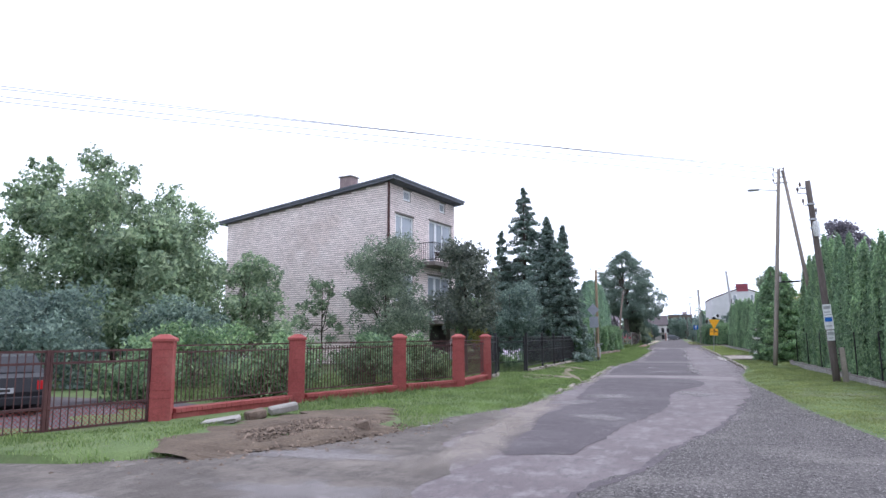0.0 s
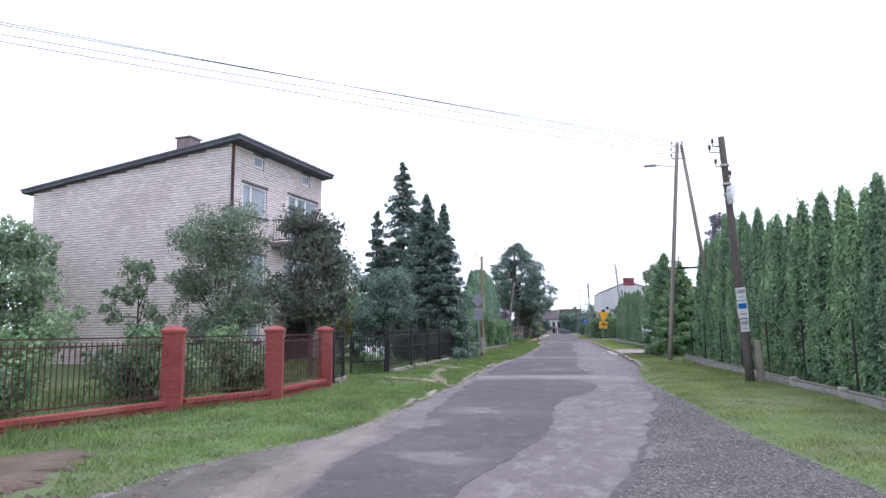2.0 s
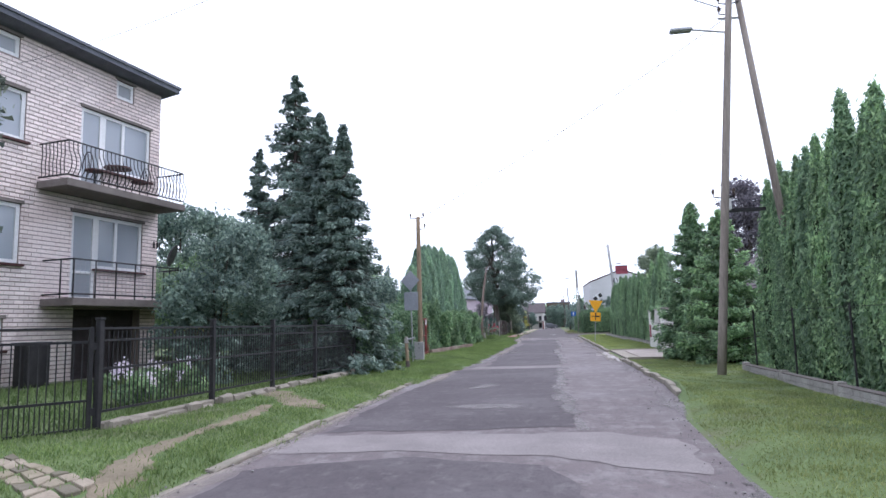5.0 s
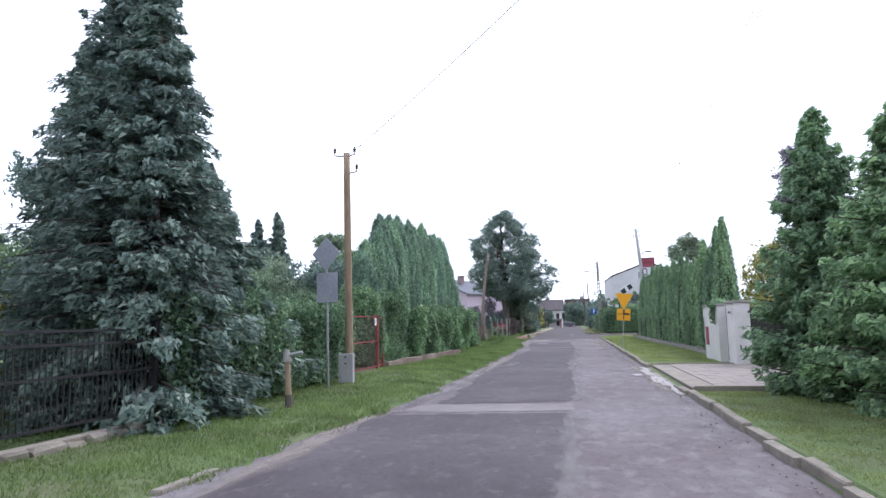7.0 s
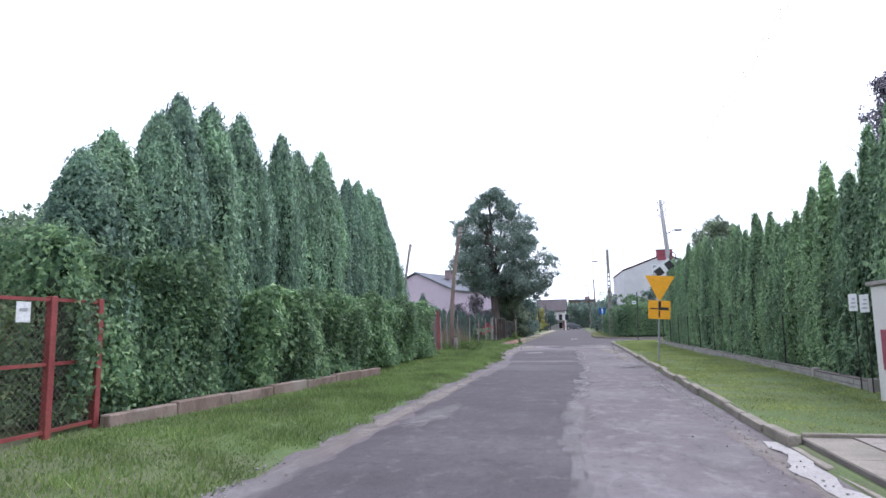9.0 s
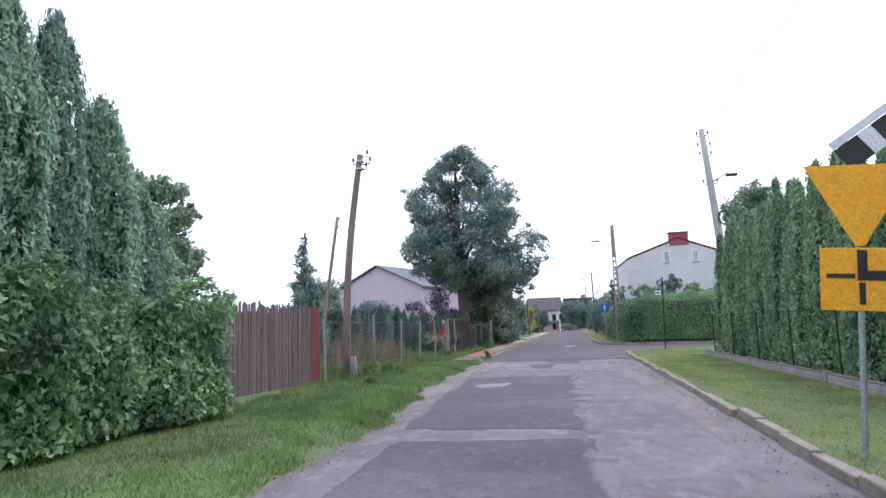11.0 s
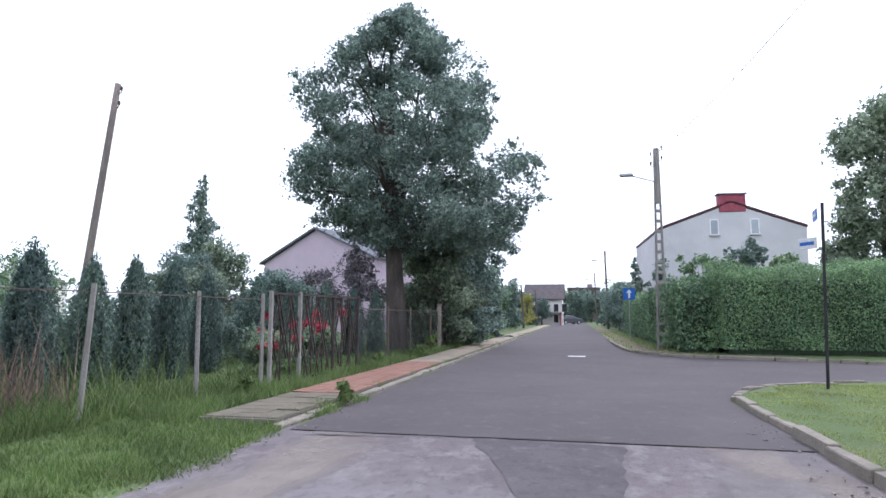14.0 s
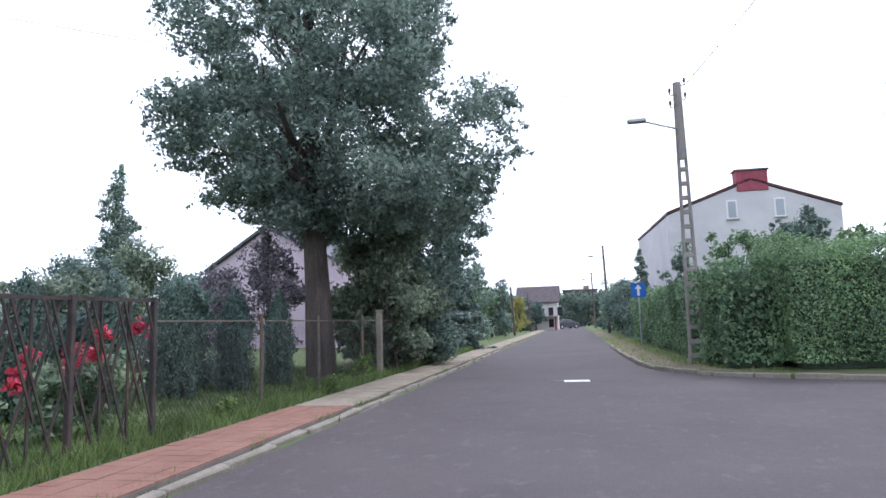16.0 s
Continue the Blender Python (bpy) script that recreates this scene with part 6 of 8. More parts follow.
for k in range(7):
    y0 = 47.4 + k * 1.25
    b = part("wall_block", new_box(-0.08, 0.08, 0.01, 1.24, 0.0, 0.27 + 0.02 * (k % 2), 0.015), "stain_concrete", old)
    b.matrix_basis = pose(-5.3 + k * 0.11, y0 + 0.35, 0, 0, 0, -math.degrees(math.atan2(0.11, 1.25)))

# board fence
boards = thing("board_fence", "tall fence of weathered grey-brown upright boards, red at one end", "fence")
rb = np.random.default_rng(4)
BO0, BO1 = (-6.6, 62.8), (-6.02, 70.85)
d, a, bmx = span(BO0, BO1)
nb = int(d / 0.062)
for k in range(nb):
    red = k > nb - 9
    v = int(rb.integers(4))
    me = shared(("board", v, red), lambda: new_box(0.004, 0.056 - 0.005 * (v % 2), -0.012, 0.012, 0.0, 1.88 + 0.03 * v, 0.003), "board_red" if red else "board")
    piece("board", me, boards, bmx @ pose(k * d / nb, rb.normal(0, 0.006), 0.08 + rb.normal(0, 0.02), 0, rb.normal(0, 0.6), 0))
for z in (0.4, 1.6):
    ob = part("cross_rail", new_box(0, d, 0.015, 0.06, z, z + 0.09), "board", boards)
    ob.matrix_basis = bmx
for x in (0.0, 2.7, 5.4, d):
    ob = part("fence_post", new_tube((x, 0.1, 0), (x, 0.1, 2.0), 0.05, 0.045), "board_red" if x == d else "board", boards)
    ob.matrix_basis = bmx

# netting fence with pale posts
net = thing("netting_fence", "sagging wire netting fence on thin pale posts", "fence")
N = [(-6.0, 71.2), (-6.0, 72.75), (-5.9, 75.2), (-5.7, 77.65), (-5.5, 79.65), (-5.3, 81.7), (-5.15, 83.4)]
for i, (x, y) in enumerate(N):
    part("post", new_tube((x, y, 0), (x + rb.normal(0, 0.05), y + rb.normal(0, 0.04), (1.72, 2.05, 1.9, 1.74, 1.72, 1.7, 1.72)[i]), 0.036, 0.032, 6), "concrete", net)
for p, q in zip(N, N[1:]):
    lattice(net, p, q, 0.1, 1.62, 0.1, "black_steel", 0.0017)
    bar_panel(net, p, q, 0.1, 0.11, 9, "rust_steel", (1.62,), 0.01, 0.007)
far_net = thing("netting_fence", "dark wire netting fence on steel posts along the pavement", "fence")
N2 = [(-4.68, 87.0), (-4.85, 90.0), (-4.85, 92.4), (-4.8, 95.0), (-4.75, 97.8), (-4.8, 101.0), (-4.85, 104.5), (-4.9, 108.0), (-4.95, 112.0)]
for i, (x, y) in enumerate(N2):
    part("post", new_tube((x, y, 0), (x, y, 1.6 if i < 4 else 1.25), 0.032, 0.03, 6), "rust_steel", far_net)
for i, (p, q) in enumerate(zip(N2, N2[1:])):
    top = 1.5 if i < 4 else 1.15
    lattice(far_net, p, q, 0.1, top, 0.09, "black_steel", 0.003)
    bar_panel(far_net, p, q, 0.1, 0.11, 9, "rust_steel", (top,), 0.01, 0.01)
post = thing("brick_post", "pale concrete gatepost by the pavement", "post", at=pose(-4.75, 96.2, 0))
part("shaft", new_box(-0.07, 0.07, -0.07, 0.07, 0, 1.72, 0.01), "kerb", post)
part("cap", new_box(-0.085, 0.085, -0.085, 0.085, 1.72, 1.77, 0.01), "kerb", post)

# patterned steel gate
sgate = thing("steel_gate", "weathered steel gate with upright and zigzag slanting bars", "gate")
GP = [(-5.1, 83.6), (-5.0, 84.6), (-4.83, 85.9), (-4.68, 87.0)]
for i, (x, y) in enumerate(GP):
    part("gate_post", new_box(x - 0.032, x + 0.032, y - 0.032, y + 0.032, 0, 1.78, 0.008), "concrete" if i in (0, 1) else "steel_dark", sgate)
for p, q in zip(GP, GP[1:]):
    leaf = thing("gate_leaf", "", "")
    leaf.parent = sgate
    d, a, m = span(p, q)
    bar_panel(leaf, p, q, 0.15, 1.72, d / 3.01, "steel_dark", (0.15, 1.74), 0.012, 0.02)
    for lean in (0.5, -0.5):
        for k in range(-3, 8):
            xa = k * 0.21 + (0.08 if lean < 0 else 0.0)
            za, zb = (0.17, 1.72) if k % 2 else (0.55, 1.72)
            xb = xa + lean * (zb - za) * 0.62
            f0 = [min(1.0, max(0.0, (e - xa) / (xb - xa))) for e in (0.0, d)]
            lo, hi = min(f0), max(f0)
            if hi - lo < 0.15:
                continue
            ends = [(xa + (xb - xa) * f, 0.02 if lean > 0 else -0.02, za + (zb - za) * f) for f in (lo, hi)]
            part("slanting_bar", new_tube(ends[0], ends[1], 0.015, None, 4), "steel_dark", leaf).matrix_basis = m
roses = [(-6.4, 86.0, 1.25), (-6.0, 86.9, 1.2), (-6.1, 85.6, 0.9), (-5.9, 87.6, 1.35)]
for k, (x, y, z) in enumerate(roses):
    rg = np.random.default_rng(500 + k)
    b = thing("rose_bush", "rose bush with bright red blooms", "rose bush", "roses", at=pose(x, y, 0.05))
    st = bmesh.new()
    for j in range(6):
        tube(st, (0, 0, 0), (*rg.normal(0, 0.22, 2), z * rg.uniform(0.7, 1)), 0.012, 0.005, 4)
    tagged(part("stem", st, "hedge", b), kind="stuff")
    p, o = lobes_points(random_lobes(rg, 7, 0, 0, 0.3, z * 0.85, 0.35, 0.35, 0.25), 1500, rg, 0.9)
    add_leaves("leaf_mass", leaf_mesh("leaf_mass", p, o, 0.08, "birch", rg, 0.7), b)
    for j in range(5):
        c = np.array([*rg.normal(0, 0.3, 2), z * rg.uniform(0.6, 1.05)])
        pp = c + rg.normal(0, 0.045, (60, 3))
        add_leaves("bloom", leaf_mesh("bloom", pp, pp - c, 0.07, "rose", rg, 0.9), b, "red bloom")

# low stone-faced garden walls on the right
for name, x0, y0, y1, x1 in (("first", 4.78, 14.6, 35.2, 4.85), ("second", 5.42, 52.9, 79.7, 5.15)):
    w = thing("garden_wall", "low wall of pale stone blocks between concrete posts", "wall", at=Matrix.Diagonal((1, 1, 0.8, 1)))
    k = round((y1 - y0) / 2.7)
    rs = np.random.default_rng(int(y0))
    for i in range(k + 1):
        f = i / k
        y, x = y0 + (y1 - y0) * f, x0 + (x1 - x0) * f
        part("post", new_box(x - 0.07, x + 0.07, y - 0.09, y + 0.09, 0.0, 0.38, 0.01), "concrete", w)
        if i == k:
            break
        part("core", new_box(x - 0.05, x + 0.05, y + 0.09, y + (y1 - y0) / k - 0.09, 0.0, 0.31), "mortar", w)
        part("cap", new_box(x - 0.08, x + 0.08, y + 0.092, y + (y1 - y0) / k - 0.092, 0.312, 0.335, 0.008), "mortar", w)
        span_l = (y1 - y0) / k - 0.2
        for row in range(2):
            n = 9
            for j in range(n):
                v = int(rs.integers(4))
                L = span_l / n
                me = shared(("wall_stone", v), lambda: new_box(-0.022 - 0.004 * v, 0.0, 0.006, 0.994, 0.006, 0.118, 0.006), "stone")
                piece("wall_stone", me, w, pose(x - 0.05, y + 0.1 + j * span_l / n, 0.06 + row * 0.122) @ Matrix.Diagonal((1, L, 1, 1)))
    ob = thing("tension_wire", "thin wire stretched along the hedge", "wire")
    for z in (1.5,):
        part("strand", new_tube((x0 + 0.25, y0, z), (x1 + 0.25, y1, z), 0.006, None, 4), "black_steel", ob)
    for i in range(k + 1):
        y = y0 + (y1 - y0) * i / k
        part("stake", new_tube((x0 + 0.25 + (x1 - x0) * i / k, y, 0), (x0 + 0.25 + (x1 - x0) * i / k, y, 1.55), 0.02, None, 5), "black_steel", ob)

# white gate walls, wicket and sliding gate
wl = thing("gate_wall", "white rendered gate wall with a thin cap and a dark red meter door", "wall")
part("wall_body", new_box(5.0, 5.42, 49.55, 51.7, 0.02, 1.82, 0.01), "render_wall", wl)
part("cap", new_box(4.95, 5.47, 49.5, 51.75, 1.82, 1.88, 0.008), "concrete", wl)
part("meter_door", new_box(4.975, 4.998, 51.05, 51.45, 0.55, 1.15, 0.006), "red_tile", wl, "dark red meter door")
wp = thing("gate_wall", "white rendered gate pillar beside the drive", "pillar")
part("wall_body", new_box(5.05, 5.5, 47.75, 48.6, 0.02, 1.86, 0.01), "render_wall", wp)
part("cap", new_box(5.0, 5.55, 47.7, 48.65, 1.86, 1.92, 0.008), "concrete", wp)
part("plate_bar", new_box(5.03, 5.048, 48.15, 48.3, 1.56, 1.62), "sign_black", wp)
part("plate_bar", new_box(5.03, 5.048, 47.95, 48.08, 1.56, 1.62), "grey_steel", wp)
part("lamp_slot", new_box(5.2, 5.36, 47.73, 47.748, 0.5, 0.56), "sign_black", wp)
wk = thing("wicket", "dark slatted metal wicket gate between white pillars", "gate")
for k in range(7):
    piece("slat", shared("wicket_slat", lambda: new_box(-0.015, 0.015, 0.0, 0.1, 0.12, 1.72, 0.004), "black_steel"), wk, pose(5.25, 48.66 + k * 0.125, 0))
part("frame", new_box(5.265, 5.29, 48.62, 49.53, 0.2, 0.26), "black_steel", wk)
part("frame", new_box(5.265, 5.29, 48.62, 49.53, 1.55, 1.61), "black_steel", wk)
sg = thing("sliding_gate", "dark metal sliding gate with close upright bars", "gate")
bar_panel(sg, (5.45, 47.7), (6.3, 43.6), 0.16, 1.72, 0.11, "black_steel", (0.16, 0.28, 1.6), 0.016, 0.03)
cr = thing("creeper", "green creeper hanging over the white wall", "creeper")
rg = np.random.default_rng(77)
p, o = lobes_points([(5.0, 49.95, 1.85, 0.18, 0.35, 0.12), (4.95, 49.95, 1.5, 0.07, 0.16, 0.3), (5.25, 50.1, 1.92, 0.25, 0.4, 0.1)], 900, rg, 0.9)
add_leaves("leaf_mass", leaf_mesh("leaf_mass", p, o, 0.07, "hedge", rg, 0.7, 0.5), cr)
part("stem", new_tube((4.985, 49.9, 1.2), (4.985, 49.95, 1.86), 0.008, None, 4), "bark", cr)
for k, (y, z) in enumerate(((53.1, 1.45), (52.65, 1.42))):
    s = thing("notice_board", "small white notice board with grey bars on the hedge", "notice", at=pose(5.28, y, z, 0, 0, 0))
    part("sheet", new_box(-0.012, 0.0, -0.17, 0.17, 0, 0.3, 0.003), "paper", s)
    for j in range(3):
        part("text_bar", new_box(-0.016, -0.013, -0.12, 0.1 - 0.05 * j, 0.06 + 0.07 * j, 0.085 + 0.07 * j), "grey_steel", s)
    part("stake", new_tube((0.01, 0, 0.02 - z), (0.01, 0, 0.28), 0.012, None, 5), "black_steel", s)

# ---- poles, lamps and signs ----


def insulator(parent, p, d=(0, 0, 1), s=1.0):
    bm = bmesh.new()
    p, d = Vector(p), Vector(d).normalized()
    tube(bm, p, p + d * 0.16 * s, 0.012, None, 5)
    for k, r in ((0.08, 0.035), (0.12, 0.04), (0.16, 0.03)):
        tube(bm, p + d * k * s, p + d * (k + 0.03) * s, r * s, r * 0.8 * s, 8)
    part("insulator", bm, "porcelain", parent, "brown insulator")


def pole(name, label, base, top, r0, r1, mat, pins, category="utility pole", bend=0.0):
    t = thing(name, label, category)
    b, q = Vector((*base, -0.1)), Vector(top)
    bm = bmesh.new()
    n = 7
    pts = [b.lerp(q, i / n) + Vector((-bend * math.sin(math.pi * i / n), 0, 0)) for i in range(n + 1)]
    path_tube(bm, pts, [r0 + (r1 - r0) * i / n for i in range(n + 1)], 12)
    part("shaft", bm, mat, t, smooth=True)
    for dz, side in pins:
        p = q + (b - q).normalized() * dz
        part("bracket", new_tube(p, p + Vector((side, 0, 0.04)), 0.014, None, 5), "black_steel", t)
        insulator(t, p + Vector((side, 0, 0.03)))
    return t


def collars(t, base, top, zs, r):
    b, q = Vector((*base, -0.1)), Vector(top)
    for z in zs:
        p = b.lerp(q, (z + 0.1) / (q.z + 0.1))
        part("strap", new_tube(p - Vector((0, 0, 0.025)), p + Vector((0, 0, 0.025)), r, None, 12), "grey_steel", t)


pa = pole("utility_pole", "tall grey wooden twin-leg utility pole with a street lamp", (4.0, 34.1), (4.68, 33.5, 8.95), 0.1, 0.07, "wood", ((0.15, 0.2), (0.15, -0.2), (0.4, 0.22), (0.4, -0.22), (0.65, -0.2), (4.9, -0.25), (4.9, 0.2)))
bm = bmesh.new()
tube(bm, (6.1, 34.5, -0.1), (4.84, 33.55, 8.9), 0.1, 0.065, 12)
part("strut", bm, "wood", pa, "leaning wooden strut", True)
part("cross_bolt", new_tube((4.5, 33.9, 8.4), (5.1, 33.95, 8.4), 0.03, None, 6), "grey_steel", pa)
part("lamp_arm", new_tube((4.68, 33.9, 8.05), (3.75, 33.7, 8.12), 0.025, None, 6), "grey_steel", pa)
bm = bmesh.new()
box(bm, 3.35, 3.85, 33.6, 33.8, 8.06, 8.16, 0.03)
part("lamp_head", bm, "grey_steel", pa, "grey lamp head")
part("fuse_box", new_box(4.28, 4.5, 34.02, 34.2, 3.85, 4.1, 0.01), "paper", pa, "white fuse box")
part("crossarm", new_box(4.4, 5.3, 34.25, 34.33, 3.82, 3.9), "black_steel", pa)
bcol = pole("utility_pole", "leaning brown wooden utility pole pasted with paper notices", (4.2, 23.4), (3.75, 22.75, 6.0), 0.105, 0.075, "wood_dark", ((0.25, -0.22), (0.4, -0.3), (0.75, -0.2), (1.05, 0.1)))
collars(bcol, (4.2, 23.4), (3.75, 22.75, 6.0), (4.85, 4.6, 5.3), 0.11)
coil = bmesh.new()
for k in range(5):
    c = Vector((3.83, 22.75, 4.55))
    ring = [c + Vector((0.02 * k, -0.03 * k, 0)) + Vector((0.06 * math.cos(a), 0.1 * math.cos(a), 0.22 * math.sin(a))) for a in np.linspace(0, 2 * math.pi, 13)]
    path_tube(coil, ring, [0.01] * 13, 4)
part("cable_coil", coil, "paper", bcol, "pale cable coil")
foot = thing("pole_foot", "grey concrete foot beside the leaning pole", "concrete foot", at=pose(4.4, 23.25, 0, 0, -3, 0))
part("shaft", new_box(-0.065, 0.065, -0.085, 0.085, -0.05, 1.1, 0.015), "kerb", foot)
part("bolt", new_tube((-0.12, 0, 0.9), (0.1, 0, 0.9), 0.015, None, 6), "black_steel", foot)
for k, (z, h, w, mt) in enumerate(((2.05, 0.3, 0.22, "paper"), (1.62, 0.42, 0.24, "paper"), (1.3, 0.3, 0.2, "paper"))):
    f = z / 6.0
    nt = thing("notice", "pasted paper notice with grey and blue bars on the pole", "notice", "pole notices", at=pose(4.2 - 0.45 * f - 0.02, 23.4 - 0.65 * f - 0.135, z, 6, -4, 2 + 3 * k))
    part("sheet", new_box(-w / 2, w / 2, -0.006, 0.0, 0, h), mt, nt)
    part("picture_bar", new_box(-w * 0.4, w * 0.4, -0.009, -0.0065, h * 0.55, h * 0.85), "sign_blue" if k == 1 else "grey_steel", nt)
    part("text_bar", new_box(-w * 0.35, w * 0.3, -0.009, -0.0065, h * 0.2, h * 0.3), "grey_steel", nt)
pc = pole("utility_pole", "light brown wooden utility pole bolted to a concrete foot", (-4.72, 42.75), (-4.62, 42.3, 5.55), 0.1, 0.075, "wood_orange", ((0.08, -0.3), (0.08, 0.2), (0.5, 0.25)))
part("concrete_foot", new_box(-4.92, -4.55, 42.5, 42.62, -0.05, 0.78, 0.015), "pole_concrete", pc, "pale grey concrete foot")
for z in (0.55, 0.7):
    part("bolt", new_tube((-4.73, 42.47, z), (-4.73, 42.5, z), 0.02, None, 6), "black_steel", pc)
pe = pole("utility_pole", "bowed brown wooden utility pole with pin insulators", (-5.6, 71.75), (-4.98, 71.3, 6.15), 0.115, 0.08, "wood_brown", ((0.1, 0.2), (0.3, -0.18), (0.3, 0.3), (0.45, 0.2)), bend=0.16)
collars(pe, (-5.6, 71.75), (-4.98, 71.3, 6.15), (5.75, 5.95), 0.11)
stub = thing("concrete_stub", "short pale concrete stub beside the pole", "concrete post", at=pose(-5.32, 71.55, 0, 0, -4, 0))
part("shaft", new_box(-0.08, 0.08, -0.07, 0.07, -0.05, 0.7, 0.015), "concrete", stub)
pole("utility_pole", "slim leaning wooden pole in the garden", (-13.1, 87.9), (-11.86, 87.6, 7.6), 0.11, 0.08, "wood", ((0.3, 0.15), (0.7, 0.15)))
pdd = pole("utility_pole", "tall grey concrete pole with several insulators", (6.5, 80.9), (5.75, 80.6, 8.7), 0.2, 0.1, "pole_concrete", ((0.3, 0.2), (0.3, -0.2), (0.75, 0.22), (0.75, -0.22), (1.1, 0.2), (1.1, -0.2), (2.2, 0.25), (2.2, -0.25)))
part("lamp_arm", new_tube((6.0, 80.6, 6.6), (6.5, 80.4, 6.85), 0.02, None, 5), "black_steel", pdd)
part("lamp_head", new_box(6.45, 6.85, 80.3, 80.45, 6.72, 6.82, 0.02), "black_steel", pdd, "dark lamp head")
bm = bmesh.new()
path_tube(bm, [(6.28 + 0.17 * math.cos(a), 80.55, 5.2 + 0.26 * math.sin(a)) for a in np.linspace(0, 2 * math.pi, 17)], [0.03] * 17, 6)
part("cable_coil", bm, "black_steel", pdd, "black cable coil")
# slotted concrete lamp pole
lp = thing("street_lamp", "slotted grey concrete street lamp pole with a long arm", "street lamp")
B, Tt = Vector((3.45, 98.7, -0.1)), Vector((3.33, 98.0, 7.75))
ax = (Tt - B)
for s in (-1, 1):
    bm = bmesh.new()
    path_tube(bm, [B + ax * (i / 8) + Vector((s * 0.17 * (1 - 0.62 * i / 8), 0, 0)) for i in range(9)], [0.055 - 0.015 * i / 8 for i in range(9)], 6)
    part("flange", bm, "concrete", lp)
for i in range(15):
    f = i / 14.5 * 0.72
    w = 0.17 * (1 - 0.62 * f)
    p = B + ax * f
    part("rung", new_box(p.x - w, p.x + w, p.y - 0.04, p.y + 0.04, p.z - 0.06, p.z + 0.06, 0.01), "concrete", lp)
p, q = B + ax * 0.73, Tt
bm = new_tube(p, q, 0.11, 0.085, 8)
part("shaft", bm, "concrete", lp)
for dz, s in ((0.1, 0.2), (0.35, -0.2), (0.5, 0.2), (0.7, -0.2)):
    w = Tt - ax.normalized() * dz
    part("bracket", new_tube(w, w + Vector((s, 0, 0.02)), 0.012, None, 5), "black_steel", lp)
    insulator(lp, w + Vector((s, 0, 0.02)))
part("lamp_arm", new_tube((3.36, 98.1, 6.45), (2.35, 97.85, 6.7), 0.025, None, 6), "grey_steel", lp)
bm = bmesh.new()
box(bm, 1.95, 2.45, 97.77, 97.95, 6.66, 6.78, 0.035)
part("lamp_head", bm, "grey_steel", lp, "grey lamp head")
for k, (x, y, h) in enumerate(((3.3, 138.0, 7.8), (3.1, 168.0, 7.6), (-5.2, 140.0, 4.6), (-5.0, 160.0, 5.0))):
    pp = pole("utility_pole", "distant dark utility pole beside the street", (x, y), (x - 0.2, y - 0.2, h), 0.12, 0.08, "wood_dark", ((0.2, 0.2), (0.2, -0.2)))
    if k < 2:
        part("lamp_arm", new_tube((x - 0.15, y, h - 1.1), (x - 1.1, y, h - 0.9), 0.03, None, 5), "grey_steel", pp)
        part("lamp_head", new_box(x - 1.5, x - 1.05, y - 0.1, y + 0.1, h - 0.95, h - 0.83, 0.02), "grey_steel", pp)


def wire(p, q, sag, r=0.012, group="overhead wires"):
    t = thing("overhead_wire", "thin black overhead wire sagging between poles", "wire", group)
    bm = bmesh.new()
    p, q = Vector(p), Vector(q)
    pts = [p.lerp(q, i / 16) - Vector((0, 0, sag * 4 * (i / 16) * (1 - i / 16))) for i in range(17)]
    path_tube(bm, pts, [r] * 17, 4)
    part("strand", bm, "wire", t)


for dz, off in ((0.0, 0.2), (0.0, -0.2), (-0.25, 0.2), (-0.5, -0.2)):
    wire((4.68 + off, 33.5, 8.95 + dz), (-21, 14.0 + off, 9.35 + dz), 0.08, 0.011)
for dz, off in ((0.0, 0.2), (-0.45, -0.2)):
    wire((4.68 + off, 33.5, 8.9 + dz), (5.75 + off, 80.6, 8.5 + dz), 0.5, 0.004)
    wire((5.75 + off, 80.6, 8.5 + dz), (3.33 + off, 98.0, 7.65 + dz), 0.25, 0.004)
    wire((3.33 + off, 98.0, 7.6 + dz), (3.1, 137.8, 7.6 + dz), 0.4, 0.004)
wire((4.68, 33.5, 8.4), (3.77, 22.75, 5.8), 0.1, 0.005)
wire((3.75, 22.75, 5.8), (-12.6, 32.0, 8.2), 0.4, 0.004)
wire((-4.62, 42.3, 5.45), (4.68, 33.5, 8.3), 0.2, 0.006)
wire((-5.1, 71.3, 6.1), (5.75, 80.6, 8.2), 0.2, 0.004)
wire((-11.86, 87.6, 7.2), (3.33, 98.0, 7.1), 0.3, 0.005)


def sign_post(t, h, r=0.03, lean=0.0):
    part("post", new_tube((0, 0, -0.05), (lean, 0, h), r, None, 8), "grey_steel", t)


ds = thing("road_sign", "grey back of a diamond road sign over a plate", "road sign", at=pose(-4.72, 41.4, 0.05, 0, 0, -14))
sign_post(ds, 3.32, 0.027, -0.06)
bm = new_box(-0.265, 0.265, -0.03, -0.018, -0.265, 0.265, 0.004)
ob = part("diamond_plate", bm, "sign_back", ds, "grey diamond plate")
ob.matrix_basis = pose(-0.05, 0, 2.98, 0, 45, 0)
part("lower_plate", new_box(-0.3, 0.26, -0.03, -0.018, 1.9, 2.56, 0.004), "sign_back", ds, "grey square plate")
hyd = thing("marker_post", "short orange-brown marker post with a grey head", "post", at=pose(-4.2, 38.35, 0, 0, -3, 0))
part("shaft", new_tube((0, 0, -0.05), (0, 0, 0.85), 0.06, 0.05, 10), "wood_orange", hyd, "orange-brown shaft")
part("foot", new_tube((0, 0, -0.05), (0, 0, 0.3), 0.07, 0.064, 10), "wood_dark", hyd, "dark foot")
